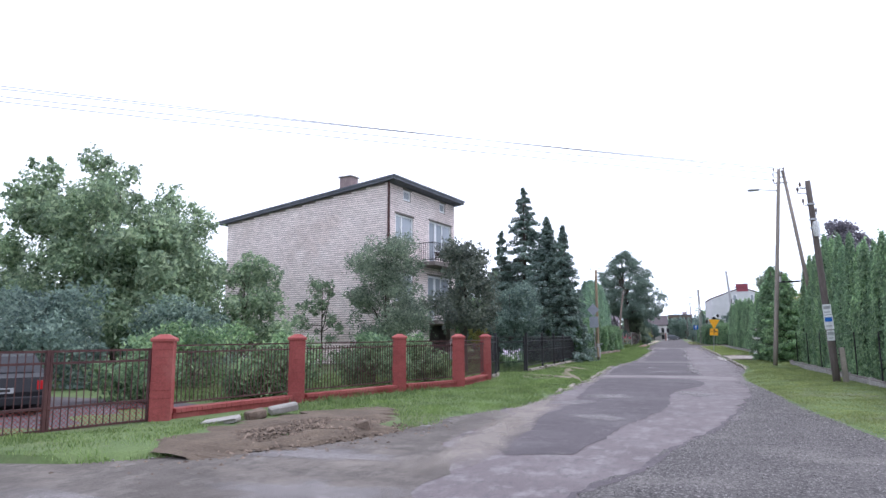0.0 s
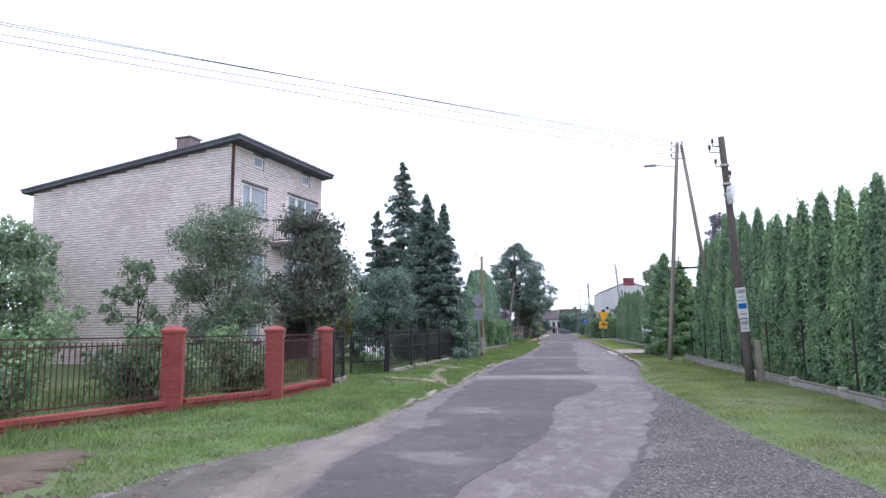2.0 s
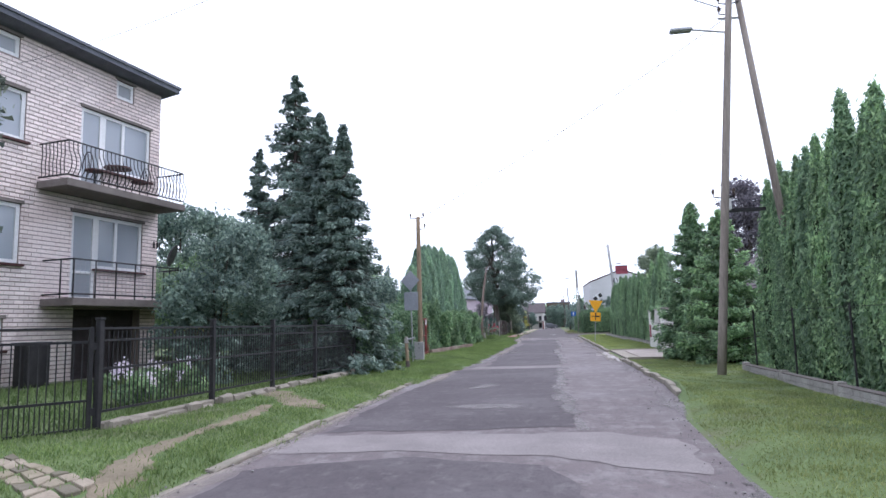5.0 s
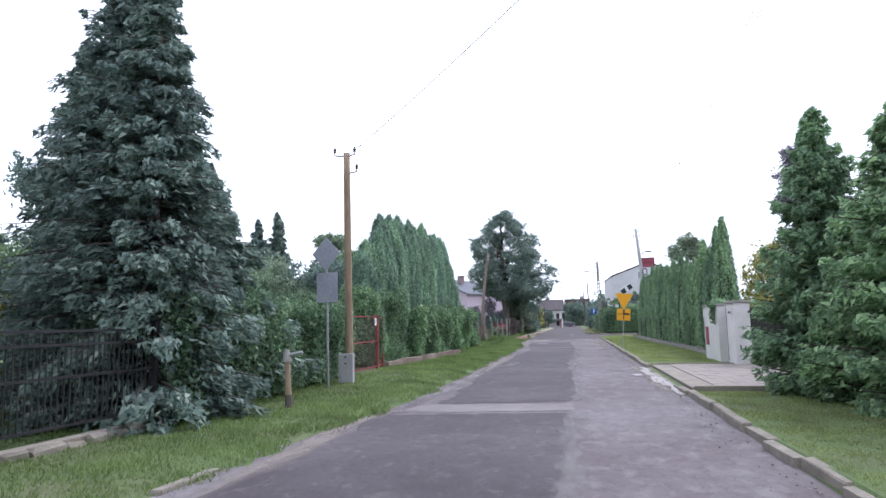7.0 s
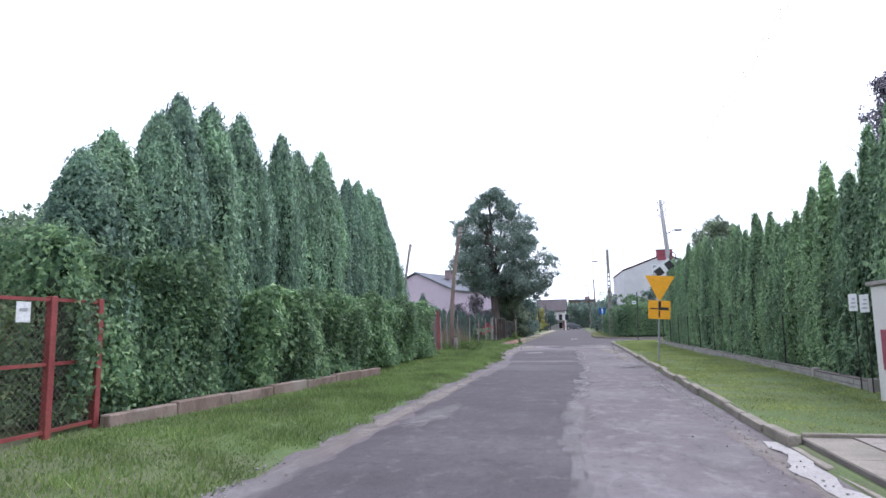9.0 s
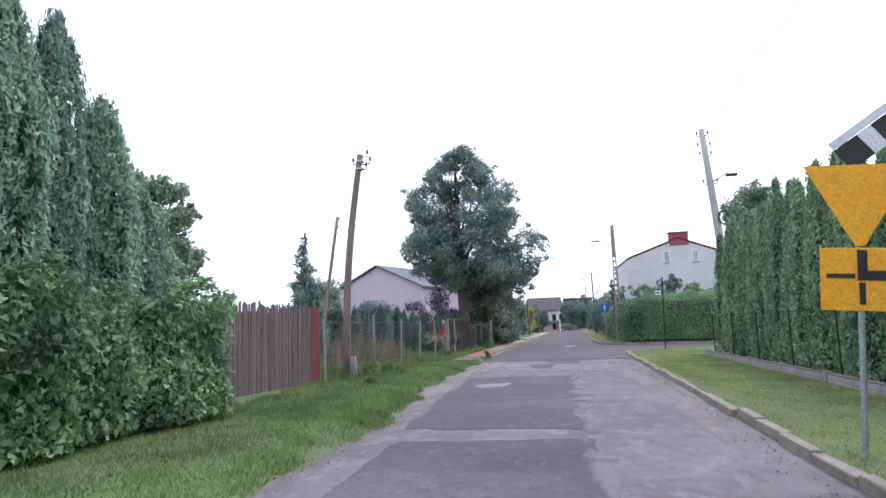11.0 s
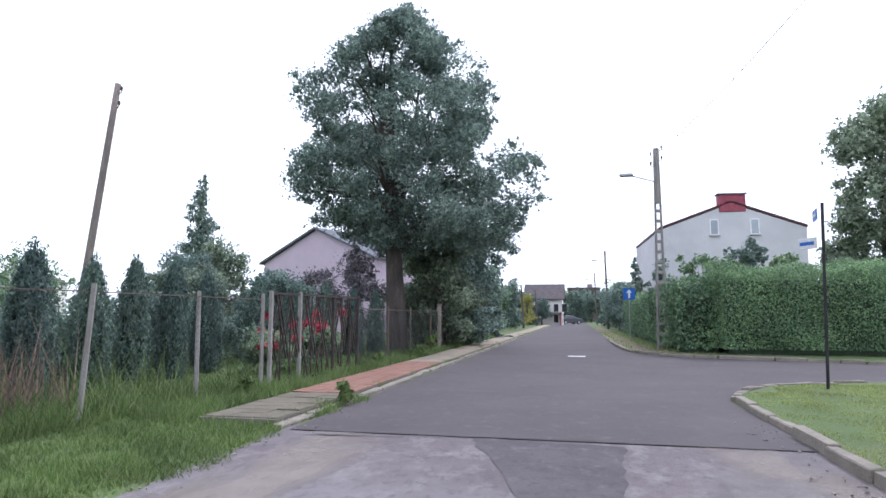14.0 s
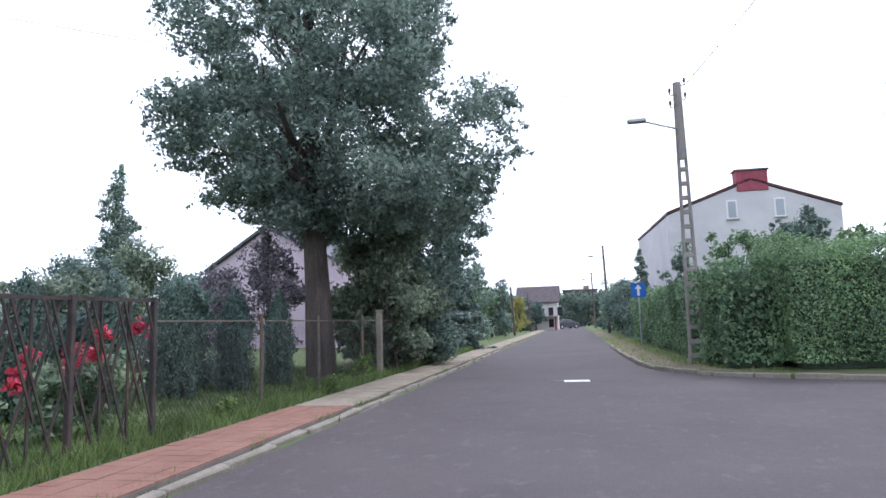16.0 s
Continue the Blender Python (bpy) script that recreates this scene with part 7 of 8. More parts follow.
part("head", new_tube((0, 0, 0.85), (0, 0, 1.05), 0.085, 0.05, 10), "concrete", hyd, "pale head")
part("arm", new_tube((0, 0, 0.95), (0.28, 0.02, 0.99), 0.035, 0.025, 8), "grey_steel", hyd)

ys = thing("road_sign", "orange-yellow give-way sign with a junction plate on a leaning post", "road sign", at=pose(2.95, 61.7, 0.05, 0, 4, -8))
sign_post(ys, 2.95, 0.028)
bm = bmesh.new()
tri_v = [(-0.45, -0.04, 2.72), (0.45, -0.04, 2.72), (0.04, -0.04, 1.96), (-0.04, -0.04, 1.96)]
front = [bm.verts.new(v) for v in tri_v]
back = [bm.verts.new((x, y + 0.012, z)) for x, y, z in tri_v]
bm.faces.new(front)
bm.faces.new(back[::-1])
for i in range(4):
    bm.faces.new((front[i], back[i], back[(i + 1) % 4], front[(i + 1) % 4]))
bmesh.ops.recalc_face_normals(bm, faces=bm.faces)
part("triangle_plate", bm, "yellow_sign", ys, "orange-yellow triangle")
part("junction_plate", new_box(-0.33, 0.33, -0.04, -0.028, 1.36, 1.94, 0.004), "yellow_sign", ys, "orange-yellow plate")
part("junction_bar", new_box(-0.03, 0.05, -0.047, -0.042, 1.64, 1.92), "sign_black", ys)
part("junction_bar", new_box(0.05, 0.28, -0.047, -0.042, 1.64, 1.73), "sign_black", ys)
part("junction_bar", new_box(-0.28, -0.05, -0.047, -0.042, 1.66, 1.70), "sign_black", ys)
part("junction_bar", new_box(-0.02, 0.03, -0.047, -0.042, 1.42, 1.62), "sign_black", ys)
ob = part("stripe_board", new_box(-0.3, 0.3, -0.03, -0.018, -0.12, 0.12, 0.003), "sign_black", ys, "black and white striped board")
ob.matrix_basis = pose(0.12, 0, 2.95, 0, -38, 0)
ob2 = part("white_stripe", new_box(-0.06, 0.08, -0.036, -0.031, -0.12, 0.12), "paper", ys)
ob2.matrix_basis = pose(0.12, 0, 2.95, 0, -38, 0)
ob2 = part("white_stripe", new_box(-0.3, 0.3, -0.036, -0.031, 0.125, 0.2), "paper", ys)
ob2.matrix_basis = pose(0.12, 0, 2.95, 0, -38, 0)

st = thing("street_sign", "dark post with two street name plates of plain bars", "street sign", at=pose(4.45, 85.3, 0.05, 0, 0, 0))
part("post", new_tube((0, 0, -0.05), (0.08, 0, 3.3), 0.028, None, 8), "black_steel", st)
for k, (z, a, x0) in enumerate(((3.02, 80, 0.1), (2.5, 120, 0.05))):
    pl = part("name_plate", new_box(x0, x0 + 0.4, -0.01, 0.01, z, z + 0.2, 0.004), "sign_blue" if k == 0 else "paper", st, "street name plate")
    pl.matrix_basis = pose(0, 0, 0, 0, 0, a)
    for s in (-1, 1):
        part("text_bar", new_box(x0 + 0.05, x0 + 0.35, s * 0.013 - 0.002, s * 0.013 + 0.002, z + 0.07, z + 0.13), "paper" if k == 0 else "sign_blue", pl)
bs = thing("road_sign", "square blue one-way sign with a white arrow", "road sign", at=pose(3.1, 109.5, 0.05, 0, 0, -4))
sign_post(bs, 2.9, 0.03)
part("plate", new_box(-0.32, 0.32, -0.045, -0.033, 2.2, 2.84, 0.01), "sign_blue", bs, "blue plate")
part("arrow_shaft", new_box(-0.05, 0.05, -0.052, -0.047, 2.28, 2.6), "paper", bs, "white arrow")
bm = bmesh.new()
bm.faces.new([bm.verts.new(v) for v in ((-0.15, -0.05, 2.58), (0.15, -0.05, 2.58), (0.0, -0.05, 2.78))])
part("arrow_head", bm, "paper", bs)

# ---- houses beyond ----


def gable_house(name, label, m, w, d, eave, ridge, wall_mat, roof_mat, windows=(), chimneys=(), over=0.35, hip=False):
    t = thing(name, label, "house", at=m)
    bm = bmesh.new()
    pr = [(-w / 2, 0), (w / 2, 0), (w / 2, eave), (0, ridge), (-w / 2, eave)]
    fr = [bm.verts.new((x, 0, z)) for x, z in pr]
    bk = [bm.verts.new((x, d, z)) for x, z in pr]
    bm.faces.new(fr)
    bm.faces.new(bk[::-1])
    for i in range(5):
        bm.faces.new((fr[i], bk[i], bk[(i + 1) % 5], fr[(i + 1) % 5]))
    bmesh.ops.recalc_face_normals(bm, faces=bm.faces)
    part("wall", bm, wall_mat, t)
    for s in (-1, 1):
        bm = bmesh.new()
        sl = (ridge - eave) / (w / 2)
        x0, z0 = 0.0, ridge + 0.05
        x1 = s * (w / 2 + over)
        z1 = ridge - sl * (w / 2 + over) + 0.05
        vs = [(x0, -over, z0), (x1, -over, z1), (x1, d + over, z1), (x0, d + over, z0)]
        lo = [bm.verts.new(v) for v in vs]
        hi = [bm.verts.new((x, y, z + 0.16)) for x, y, z in vs]
        bm.faces.new(lo[::-1])
        bm.faces.new(hi)
        for i in range(4):
            bm.faces.new((lo[i], lo[(i + 1) % 4], hi[(i + 1) % 4], hi[i]))
        bmesh.ops.recalc_face_normals(bm, faces=bm.faces)
        part("roof_slope", bm, roof_mat, t)
    for x, z, ww, hh in windows:
        wn2 = thing("window", "", "")
        wn2.parent = t
        part("window_frame", new_box(x - ww / 2, x + ww / 2, -0.04, 0.02, z, z + hh, 0.01), "white", wn2)
        part("pane", new_box(x - ww / 2 + 0.09, x + ww / 2 - 0.09, -0.052, -0.041, z + 0.09, z + hh - 0.09), "glass", wn2)
        part("window_sill", new_box(x - ww / 2 - 0.05, x + ww / 2 + 0.05, -0.12, 0.0, z - 0.06, z - 0.005), "concrete", wn2)
    for x0, x1, y0, y1, z1, mt in chimneys:
        c = part("chimney", new_box(x0, x1, y0, y1, ridge - 0.6, z1, 0.02), mt, t)
        part("chimney_cap", new_box(x0 - 0.08, x1 + 0.08, y0 - 0.08, y1 + 0.08, z1, z1 + 0.08), "roof", c)
    return t


gable_house("house", "pale grey rendered house with a dark red chimney on the gable", pose(11.05, 120.5, 0, 0, 0, 2), 9.75, 13, 7.5, 9.3, "render_white", "brown_steel", ((-1.17, 7.05, 0.62, 1.15), (1.52, 7.05, 0.62, 1.15)), ((-0.8, 0.98, -0.06, 0.7, 9.95, "red_tile"),), 0.06)
gable_house("house", "lilac-pink rendered house with a dark gable roof", pose(-19.3, 118.5, 0, 0, 0, -20), 11.2, 12, 5.5, 7.9, "render_pink", "roof", (), ((1.8, 2.6, 4, 4.7, 8.4, "chimney_brick"),), 0.3)
fw = gable_house("house", "white house with a dark roof and porch at the street's end", pose(-1.8, 172.0, 0, 0, 0, 90), 6.4, 5.4, 3.9, 6.0, "render_wall", "tile", (), (), 0.35)
for x, z in ((-2.0, 2.0), (-0.8, 2.0), (-2.0, 0.4)):
    part("window", new_box(-3.26, -3.18, -x - 1.4, -x - 0.75, z, z + 1.1, 0.01), "dark_inside", fw)
part("porch_slab", new_box(-4.4, -3.2, 0.0, 2.2, 1.75, 1.95, 0.02), "concrete", fw)
part("porch_column", new_tube((-4.2, 0.3, 0), (-4.2, 0.3, 1.75), 0.12, None, 8), "red_paint", fw)
fb = thing("building", "flat-roofed grey-brown building far beyond the street's end", "building", at=pose(2.0, 222, 0))
part("wall", new_box(-3.6, 3.6, 0, 10, 0, 7.6, 0.05), "rubble", fb)
part("roof", new_box(-3.8, 3.8, -0.3, 10.3, 7.6, 7.9, 0.03), "roof", fb)
part("chimney", new_box(0.8, 2.0, 3, 4, 7.9, 8.8, 0.03), "chimney_brick", fb)
for k in range(3):
    part("window", new_box(-3.4 + k * 2.5, -2.4 + k * 2.5, -0.05, 0.02, 5.8, 6.9, 0.02), "dark_inside", fb)
gable_house("house", "low brown-roofed house behind the corner hedge", pose(6.4, 130.0, 0, 0, 0, 0), 2.8, 6, 3.5, 4.7, "board", "chimney_brick", (), (), 0.3)
gable_house("house", "white gabled house across the gardens", pose(-88, 160, 0, 0, 0, 35), 10, 10, 6.8, 9.4, "render_wall", "roof", ((-1.2, 6.2, 0.9, 1.2), (1.2, 6.2, 0.9, 1.2)), ((-2.5, -1.8, 3, 3.6, 10.0, "concrete"), (-1.2, -0.6, 3, 3.6, 10.0, "concrete")), 0.5)
gh = gable_house("house", "garden house with a steep dark tiled roof beside the drive", pose(14.6, 51.2, 0, 0, 0, 0), 8.4, 6.0, 3.1, 7.2, "render_wall", "tile", (), (), 0.7)
slope = math.degrees(math.atan2(4.1, 4.2))
for s in (-1, 1):
    for k in range(18):
        f = (k + 0.5) / 18
        course = part("tile_course", new_box(-0.2, 0.2, -0.74, 6.74, 0.0, 0.03), "tile", gh)
        course.matrix_basis = pose(s * 4.9 * f, 0, 7.41 - 4.9 * f * 4.1 / 4.2, 0, s * (slope - 4), 0)
gable_house("house", "far house with a grey roof behind the gardens", pose(-46, 140, 0, 0, 0, 20), 12, 10, 3.0, 4.6, "rubble", "roof", (), (), 0.5)

# ---- parked cars ----


def car(name, label, m, paint):
    t = thing(name, label, "car", at=m)
    prof = [(-2.05, 0.32), (-2.12, 0.62), (-2.05, 0.93), (-1.55, 1.0), (-0.95, 1.38), (-0.2, 1.44), (0.45, 1.38), (1.05, 0.98), (1.85, 0.86), (2.08, 0.66), (2.08, 0.34), (1.75, 0.22), (-1.8, 0.22)]
    bm = bmesh.new()
    rings = []
    for y, inset in ((-0.84, 0.06), (-0.78, 0.0), (0.78, 0.0), (0.84, 0.06)):
        rings.append([bm.verts.new((x * (1 - inset * 0.3), y * (0.8 if z > 1.05 else 1.0), z - (inset if z > 0.5 else -inset))) for x, z in prof])
    for a, b in zip(rings, rings[1:]):
        for i in range(len(prof)):
            bm.faces.new((a[i], a[(i + 1) % len(prof)], b[(i + 1) % len(prof)], b[i]))
    bm.faces.new(rings[0][::-1])
    bm.faces.new(rings[-1])
    bmesh.ops.recalc_face_normals(bm, faces=bm.faces)
    part("body", bm, paint, t, smooth=False)
    for x in (-1.3, 1.28):
        for s in (-1, 1):
            wh = thing("wheel", "", "")
            wh.parent = t
            part("tyre", new_tube((x, s * 0.68, 0.31), (x, s * 0.86, 0.31), 0.31, None, 18), "tyre", wh)
            part("rim", new_tube((x, s * 0.84, 0.31), (x, s * 0.868, 0.31), 0.2, None, 14), "grey_steel", wh)
    bm = bmesh.new()
    bm.faces.new([bm.verts.new(v) for v in ((-1.53, -0.6, 1.03), (-1.53, 0.6, 1.03), (-1.0, 0.55, 1.37), (-1.0, -0.55, 1.37))])
    part("rear_window", bm, "dark_inside", t)
    for s in (-1, 1):
        part("tail_lamp", new_box(-2.125, -2.04, s * 0.76 - 0.12 * (s > 0) - 0.0 * s, s * 0.76 + 0.12 * (s < 0), 0.66, 0.86, 0.01), "car_red_glass", t, "red tail lamp")
        bm = bmesh.new()
        bm.faces.new([bm.verts.new(v) for v in ((-1.3, s * 0.785, 1.02), (0.9, s * 0.785, 1.0), (0.4, s * 0.66, 1.33), (-0.85, s * 0.66, 1.33))])
        part("side_window", bm, "dark_inside", t)
    part("number_plate", new_box(-2.135, -2.122, -0.26, 0.26, 0.6, 0.72), "grey_steel", t, "number plate")
    part("plate_bar", new_box(-2.139, -2.136, -0.2, 0.2, 0.63, 0.69), "sign_black", t)
    part("bumper", new_box(-2.16, -1.95, -0.78, 0.78, 0.32, 0.52, 0.03), paint, t)
    return t


car("car", "dark parked car with red tail lamps behind the gate", pose(-12.95, 10.9, 0.06, 0, 0, 145) @ Matrix.Diagonal((0.9, 0.9, 0.8, 1)), "car_paint")
car("car", "dark grey car parked at the street's end", pose(-0.9, 181, 0.0, 0, 0, 35), "car_grey")

# white flowers behind the black fence
for k, (x, y) in enumerate(((-7.0, 28.9), (-7.1, 29.7), (-7.0, 30.5))):
    rg = np.random.default_rng(820 + k)
    fl = thing("flower_bush", "low green plant with small white blooms", "flower", "white flowers", at=pose(x, y, 0.06))
    p, o = lobes_points(random_lobes(rg, 7, 0, 0, 0.15, 0.6, 0.35, 0.4, 0.2), 900, rg, 0.9)
    p[:, 2] = np.maximum(p[:, 2], 0.02)
    tagged(add_leaves("leaf_mass", leaf_mesh("leaf_mass", p, o, 0.07, "broad", rg, 0.7), fl), kind="stuff")
    p, o = lobes_points(random_lobes(rg, 7, 0, 0, 0.45, 0.75, 0.35, 0.4, 0.15), 130, rg, 0.5)
    tagged(add_leaves("bloom", leaf_mesh("bloom", p, o, 0.05, "petal", rg, 0.9), fl, "white blooms"), kind="stuff")

# ---- small ground things ----


def stones(name, label, centers, sizes, mat, seed, parent=None, squash=0.6):
    """Many small irregular stones joined into one piece of ground."""
    rg = np.random.default_rng(seed)
    base = np.array([(1, 0, 0), (-1, 0, 0), (0, 1, 0), (0, -1, 0), (0, 0, 1), (0, 0, -1)], float)
    fs = np.array([(0, 2, 4), (2, 1, 4), (1, 3, 4), (3, 0, 4), (2, 0, 5), (1, 2, 5), (3, 1, 5), (0, 3, 5)])
    k = len(centers)
    v = base[None] * rg.uniform(0.6, 1.25, (k, 6, 1)) * np.asarray(sizes)[:, None, None]
    v[:, :, 2] *= squash
    a = rg.uniform(0, 6.28, k)
    c, s = np.cos(a)[:, None], np.sin(a)[:, None]
    x, y = v[:, :, 0] * c - v[:, :, 1] * s, v[:, :, 0] * s + v[:, :, 1] * c
    v = np.stack([x, y, v[:, :, 2]], -1) + np.asarray(centers)[:, None, :]
    f = fs[None] + 6 * np.arange(k)[:, None, None]
    me = mesh_from(name, v.reshape(-1, 3).tolist(), f.reshape(-1, 3).tolist(), mat)
    ob = new(name, me)
    ob.parent = parent
    return tagged(ob, label, "stones" if parent is None else "", kind="stuff")


rs = np.random.default_rng(9)
# rubble heap by the fence
heap = thing("rubble_heap", "low heap of soil and broken rubble by the fence", "rubble")
bm = bmesh.new()
bmesh.ops.create_grid(bm, x_segments=26, y_segments=20, size=1)
for v in bm.verts:
    u, w = v.co.x, v.co.y
    x, y = -5.6 + u * 0.95 + w * 0.85, 10.75 - u * 0.5 + w * 2.15
    r = math.hypot(u, w)
    h = max(0, 1 - r ** 2) * 0.23 * (0.8 + 0.5 * noise.noise(Vector((x * 1.5, y * 1.5, 0))))
    v.co = Vector((x, y, 0.0 + h + (0.04 * noise.noise(Vector((x * 6, y * 6, 3))) if r < 0.9 else -0.04)))
part("soil", bm, "rubble_soil", heap)
cs = []
for k in range(4600):
    u, w = rs.normal(0, 0.52, 2)
    r = math.hypot(u, w)
    x, y = -5.6 + u * 0.95 + w * 0.85, 10.75 - u * 0.5 + w * 2.15
    cs.append((x, y, max(0, 1 - r ** 2) * 0.19 - 0.004))
stones("rubble", "", cs, 0.012 + 0.04 * rs.random(len(cs)) ** 2.2, "rubble", 3, heap)
for k, (x, y, z, a, sx, sy, sz, mt) in enumerate(((-7.35, 10.7, 0.13, 20, 0.6, 0.26, 0.08, "concrete"), (-7.1, 11.3, 0.16, 60, 0.34, 0.22, 0.15, "rubble"), (-6.95, 11.9, 0.22, 50, 0.5, 0.2, 0.13, "concrete"), (-4.8, 10.9, 0.13, 10, 0.22, 0.18, 0.16, "rubble"))):
    sl = thing("broken_slab", "broken pale concrete slab lying on the rubble", "slab", "rubble slabs", at=pose(x, y, z, 6, -8, a))
    bm = new_box(-sx / 2, sx / 2, -sy / 2, sy / 2, -sz / 2, sz / 2, 0.02)
    for v in bm.verts:
        v.co += Vector(rs.normal(0, 0.012, 3))
    part("piece", bm, mt, sl)
# loose gravel on the right at the start
cs = []
while len(cs) < 9000:
    y = rs.uniform(2.5, 24)
    lo = float(np.interp(y, [2.5, 6.5, 8.2, 9.9, 11.4, 13.1, 15.5, 19.1, 24], [-1.7, -1.45, -1.15, -0.5, -0.2, 0.4, 0.85, 1.5, 1.8]))
    hi = along(RIGHT_EDGE, y) + 0.15
    x = rs.uniform(lo, hi)
    cs.append((x, y, 0.012))
stones("loose_gravel", "loose grey gravel stones on the shoulder", cs, rs.uniform(0.005, 0.017, len(cs)), "pebble", 5)
# crumbs along the kerb and road edges
cs = []
for k in range(2600):
    y = rs.uniform(8, 82)
    if rs.random() < 0.5:
        x = along(LEFT_EDGE, y) + abs(rs.normal(0, 0.18)) - 0.1
    else:
        x = along(RIGHT_EDGE, y) - abs(rs.normal(0, 0.2)) - (0.1 if y > 31 else -0.15)
    cs.append((x, y, 0.02))
stones("edge_grit", "crumbled asphalt grit along the road edges", cs, rs.uniform(0.006, 0.022, len(cs)), "pebble", 6)

# manhole-like pale plate in the road
mh = thing("road_marking", "worn white plate in the asphalt", "road plate", at=pose(0.22, 94.8, 0.016))
part("plate", new_box(-0.28, 0.28, -0.2, 0.2, 0.0, 0.006), "paper", mh)

# drive of pavers
drive = thing("drive", "light grey paved drive with a concrete edge strip", "drive", kind="structure")
part("bed", new_box(2.76, 6.4, 41.5, 48.1, -0.02, 0.088), "mortar", drive)
rp = np.random.default_rng(2)
for i in range(21):
    for j in range(13):
        x, y = 3.25 + j * 0.235, 41.55 + i * 0.311
        if x > 6.2:
            continue
        piece("paver", shared(("paver", (i + j) % 3), lambda: new_box(0.003, 0.232, 0.003, 0.308, 0.0, 0.112 - 0.001 * ((i + j) % 3), 0.003), "paver"), drive, pose(x, y, rp.normal(0, 0.0012)))
for k in range(6):
    part("edge_slab", new_box(2.77, 3.24, 41.45 + k * 1.11, 42.55 + k * 1.11, 0.0, 0.1, 0.006), "kerb", drive)
for y in (41.42, 48.13):
    part("side_kerb", new_box(2.78, 6.0, y - 0.04, y + 0.04, 0, 0.14, 0.008), "kerb", drive)

# pavement on the left
pave = thing("pavement", "narrow pavement of red pavers running into old grey slabs", "pavement", kind="structure")
part("bed", new_box(-4.4, -3.36, 80.4, 122, -0.02, 0.078), "mortar", pave)
for i in range(28):
    for j in range(5):
        piece("paver", shared(("red_paver", (i * 3 + j) % 3), lambda: new_box(0.003, 0.2, 0.003, 0.25, 0, 0.1 - 0.002 * ((i * 3 + j) % 3), 0.003), "red_paver"), pave, pose(-4.38 + j * 0.203, 83.0 + i * 0.254, rp.normal(0, 0.0015)))
for i in range(8):
    for j in range(3):
        piece("slab", shared(("old_slab", (i + j) % 2), lambda: new_box(0.005, 0.33, 0.005, 0.31, 0, 0.094, 0.006), "earth_pale"), pave, pose(-4.38 + j * 0.338, 80.45 + i * 0.316, rp.normal(0, 0.004), rp.normal(0, 0.6), 0, 0))
for i in range(62):
    for j in range(2):
        piece("slab", shared("grey_slab", lambda: new_box(0.006, 0.5, 0.006, 0.5, 0, 0.096, 0.006), "paving"), pave, pose(-4.38 + j * 0.508, 90.2 + i * 0.508, rp.normal(0, 0.003)))
part("far_surface", new_box(-4.4, -3.36, 122, 200, -0.02, 0.09), "paving", pave)
# crazy paving sunk in the verge and a worn earth track before the house
rk = np.random.default_rng(31)
TRACK = ([23.0, 23.4, 24.0, 24.9, 25.6, 26.5, 27.8, 29.0], [-3.2, -3.3, -3.5, -3.9, -4.0, -4.1, -4.2, -4.45])


def paving_corner(i, j):
    r = np.random.default_rng(900 + 17 * i + j)
    u, v = (i + r.uniform(-0.28, 0.28)) / 7, (j + r.uniform(-0.25, 0.25)) / 3
    return -5.3 + 1.85 * u + 0.05 * v, 24.72 - 1.05 * u - (0.42 + 0.25 * u) * v


for i in range(7):
    for j in range(4):
        if (i, j) in ((0, 2), (1, 2), (0, 3), (5, 3), (6, 3)):
            continue
        q = [paving_corner(i, j), paving_corner(i + 1, j), paving_corner(i + 1, j + 1), paving_corner(i, j + 1)]
        if j == 3:
            q = [(x - 0.15, y - 0.62 + 0.42 * i / 7) for x, y in q]
        cx, cy = sum(p[0] for p in q) / 4, sum(p[1] for p in q) / 4
        q = [(0.5 * (p[0] + n[0]) * w + p[0] * (1 - w), 0.5 * (p[1] + n[1]) * w + p[1] * (1 - w)) for p, n in zip(q, q[1:] + q[:1]) for w in (0.2, 0.9)]
        ring = [((x - cx) * 0.88, (y - cy) * 0.88) for x, y in q]
        sl = thing("stone_slab", "flat sandy-coloured broken stone slab sunk in the grass", "stone slab", "verge stones", at=pose(cx, cy, float(ground_at(cx, cy)[0]) + rk.uniform(0.012, 0.022), rk.normal(0, 1.2), rk.normal(0, 1.2), 0))
        bm = bmesh.new()
        rings = [[bm.verts.new((x * s, y * s, z)) for x, y in ring] for s, z in ((1, -0.07), (1, -0.006), (0.94, 0.002))]
        for lo, hi in zip(rings, rings[1:]):
            for k in range(8):
                bm.faces.new((lo[k], lo[(k + 1) % 8], hi[(k + 1) % 8], hi[k]))
        bm.faces.new(rings[-1])
        bm.faces.new(rings[0])
        bmesh.ops.recalc_face_normals(bm, faces=bm.faces[:])
        part("piece", bm, "earth_pale" if (i + 2 * j) % 4 == 0 else "paving", sl)


def worn_strip(name, label, ys, centre, half, mat, lift=0.0):
    """Trodden ground whose edges sink under the grass."""
    verts, faces = [], []
    for i, y in enumerate(ys):
        c, wd = centre(y), half(y)
        for s in (-1, -0.6, 0, 0.6, 1):
            x = c + s * wd * (1 + rk.normal(0, 0.22)) + (rk.normal(0, 0.02))
            verts.append((x, y, float(ground_at(x, y)[0]) + lift + (0.012, 0.006, -0.02 - lift)[min(2, int(abs(s) * 2))]))
        if i:
            q = 5 * i
            faces += [(q - 5 + k, q - 4 + k, q + 1 + k, q + k) for k in range(4)]
    ob = new(name, mesh_from(name, verts, faces, mat))
    return tagged(ob, label, "track", kind="structure")


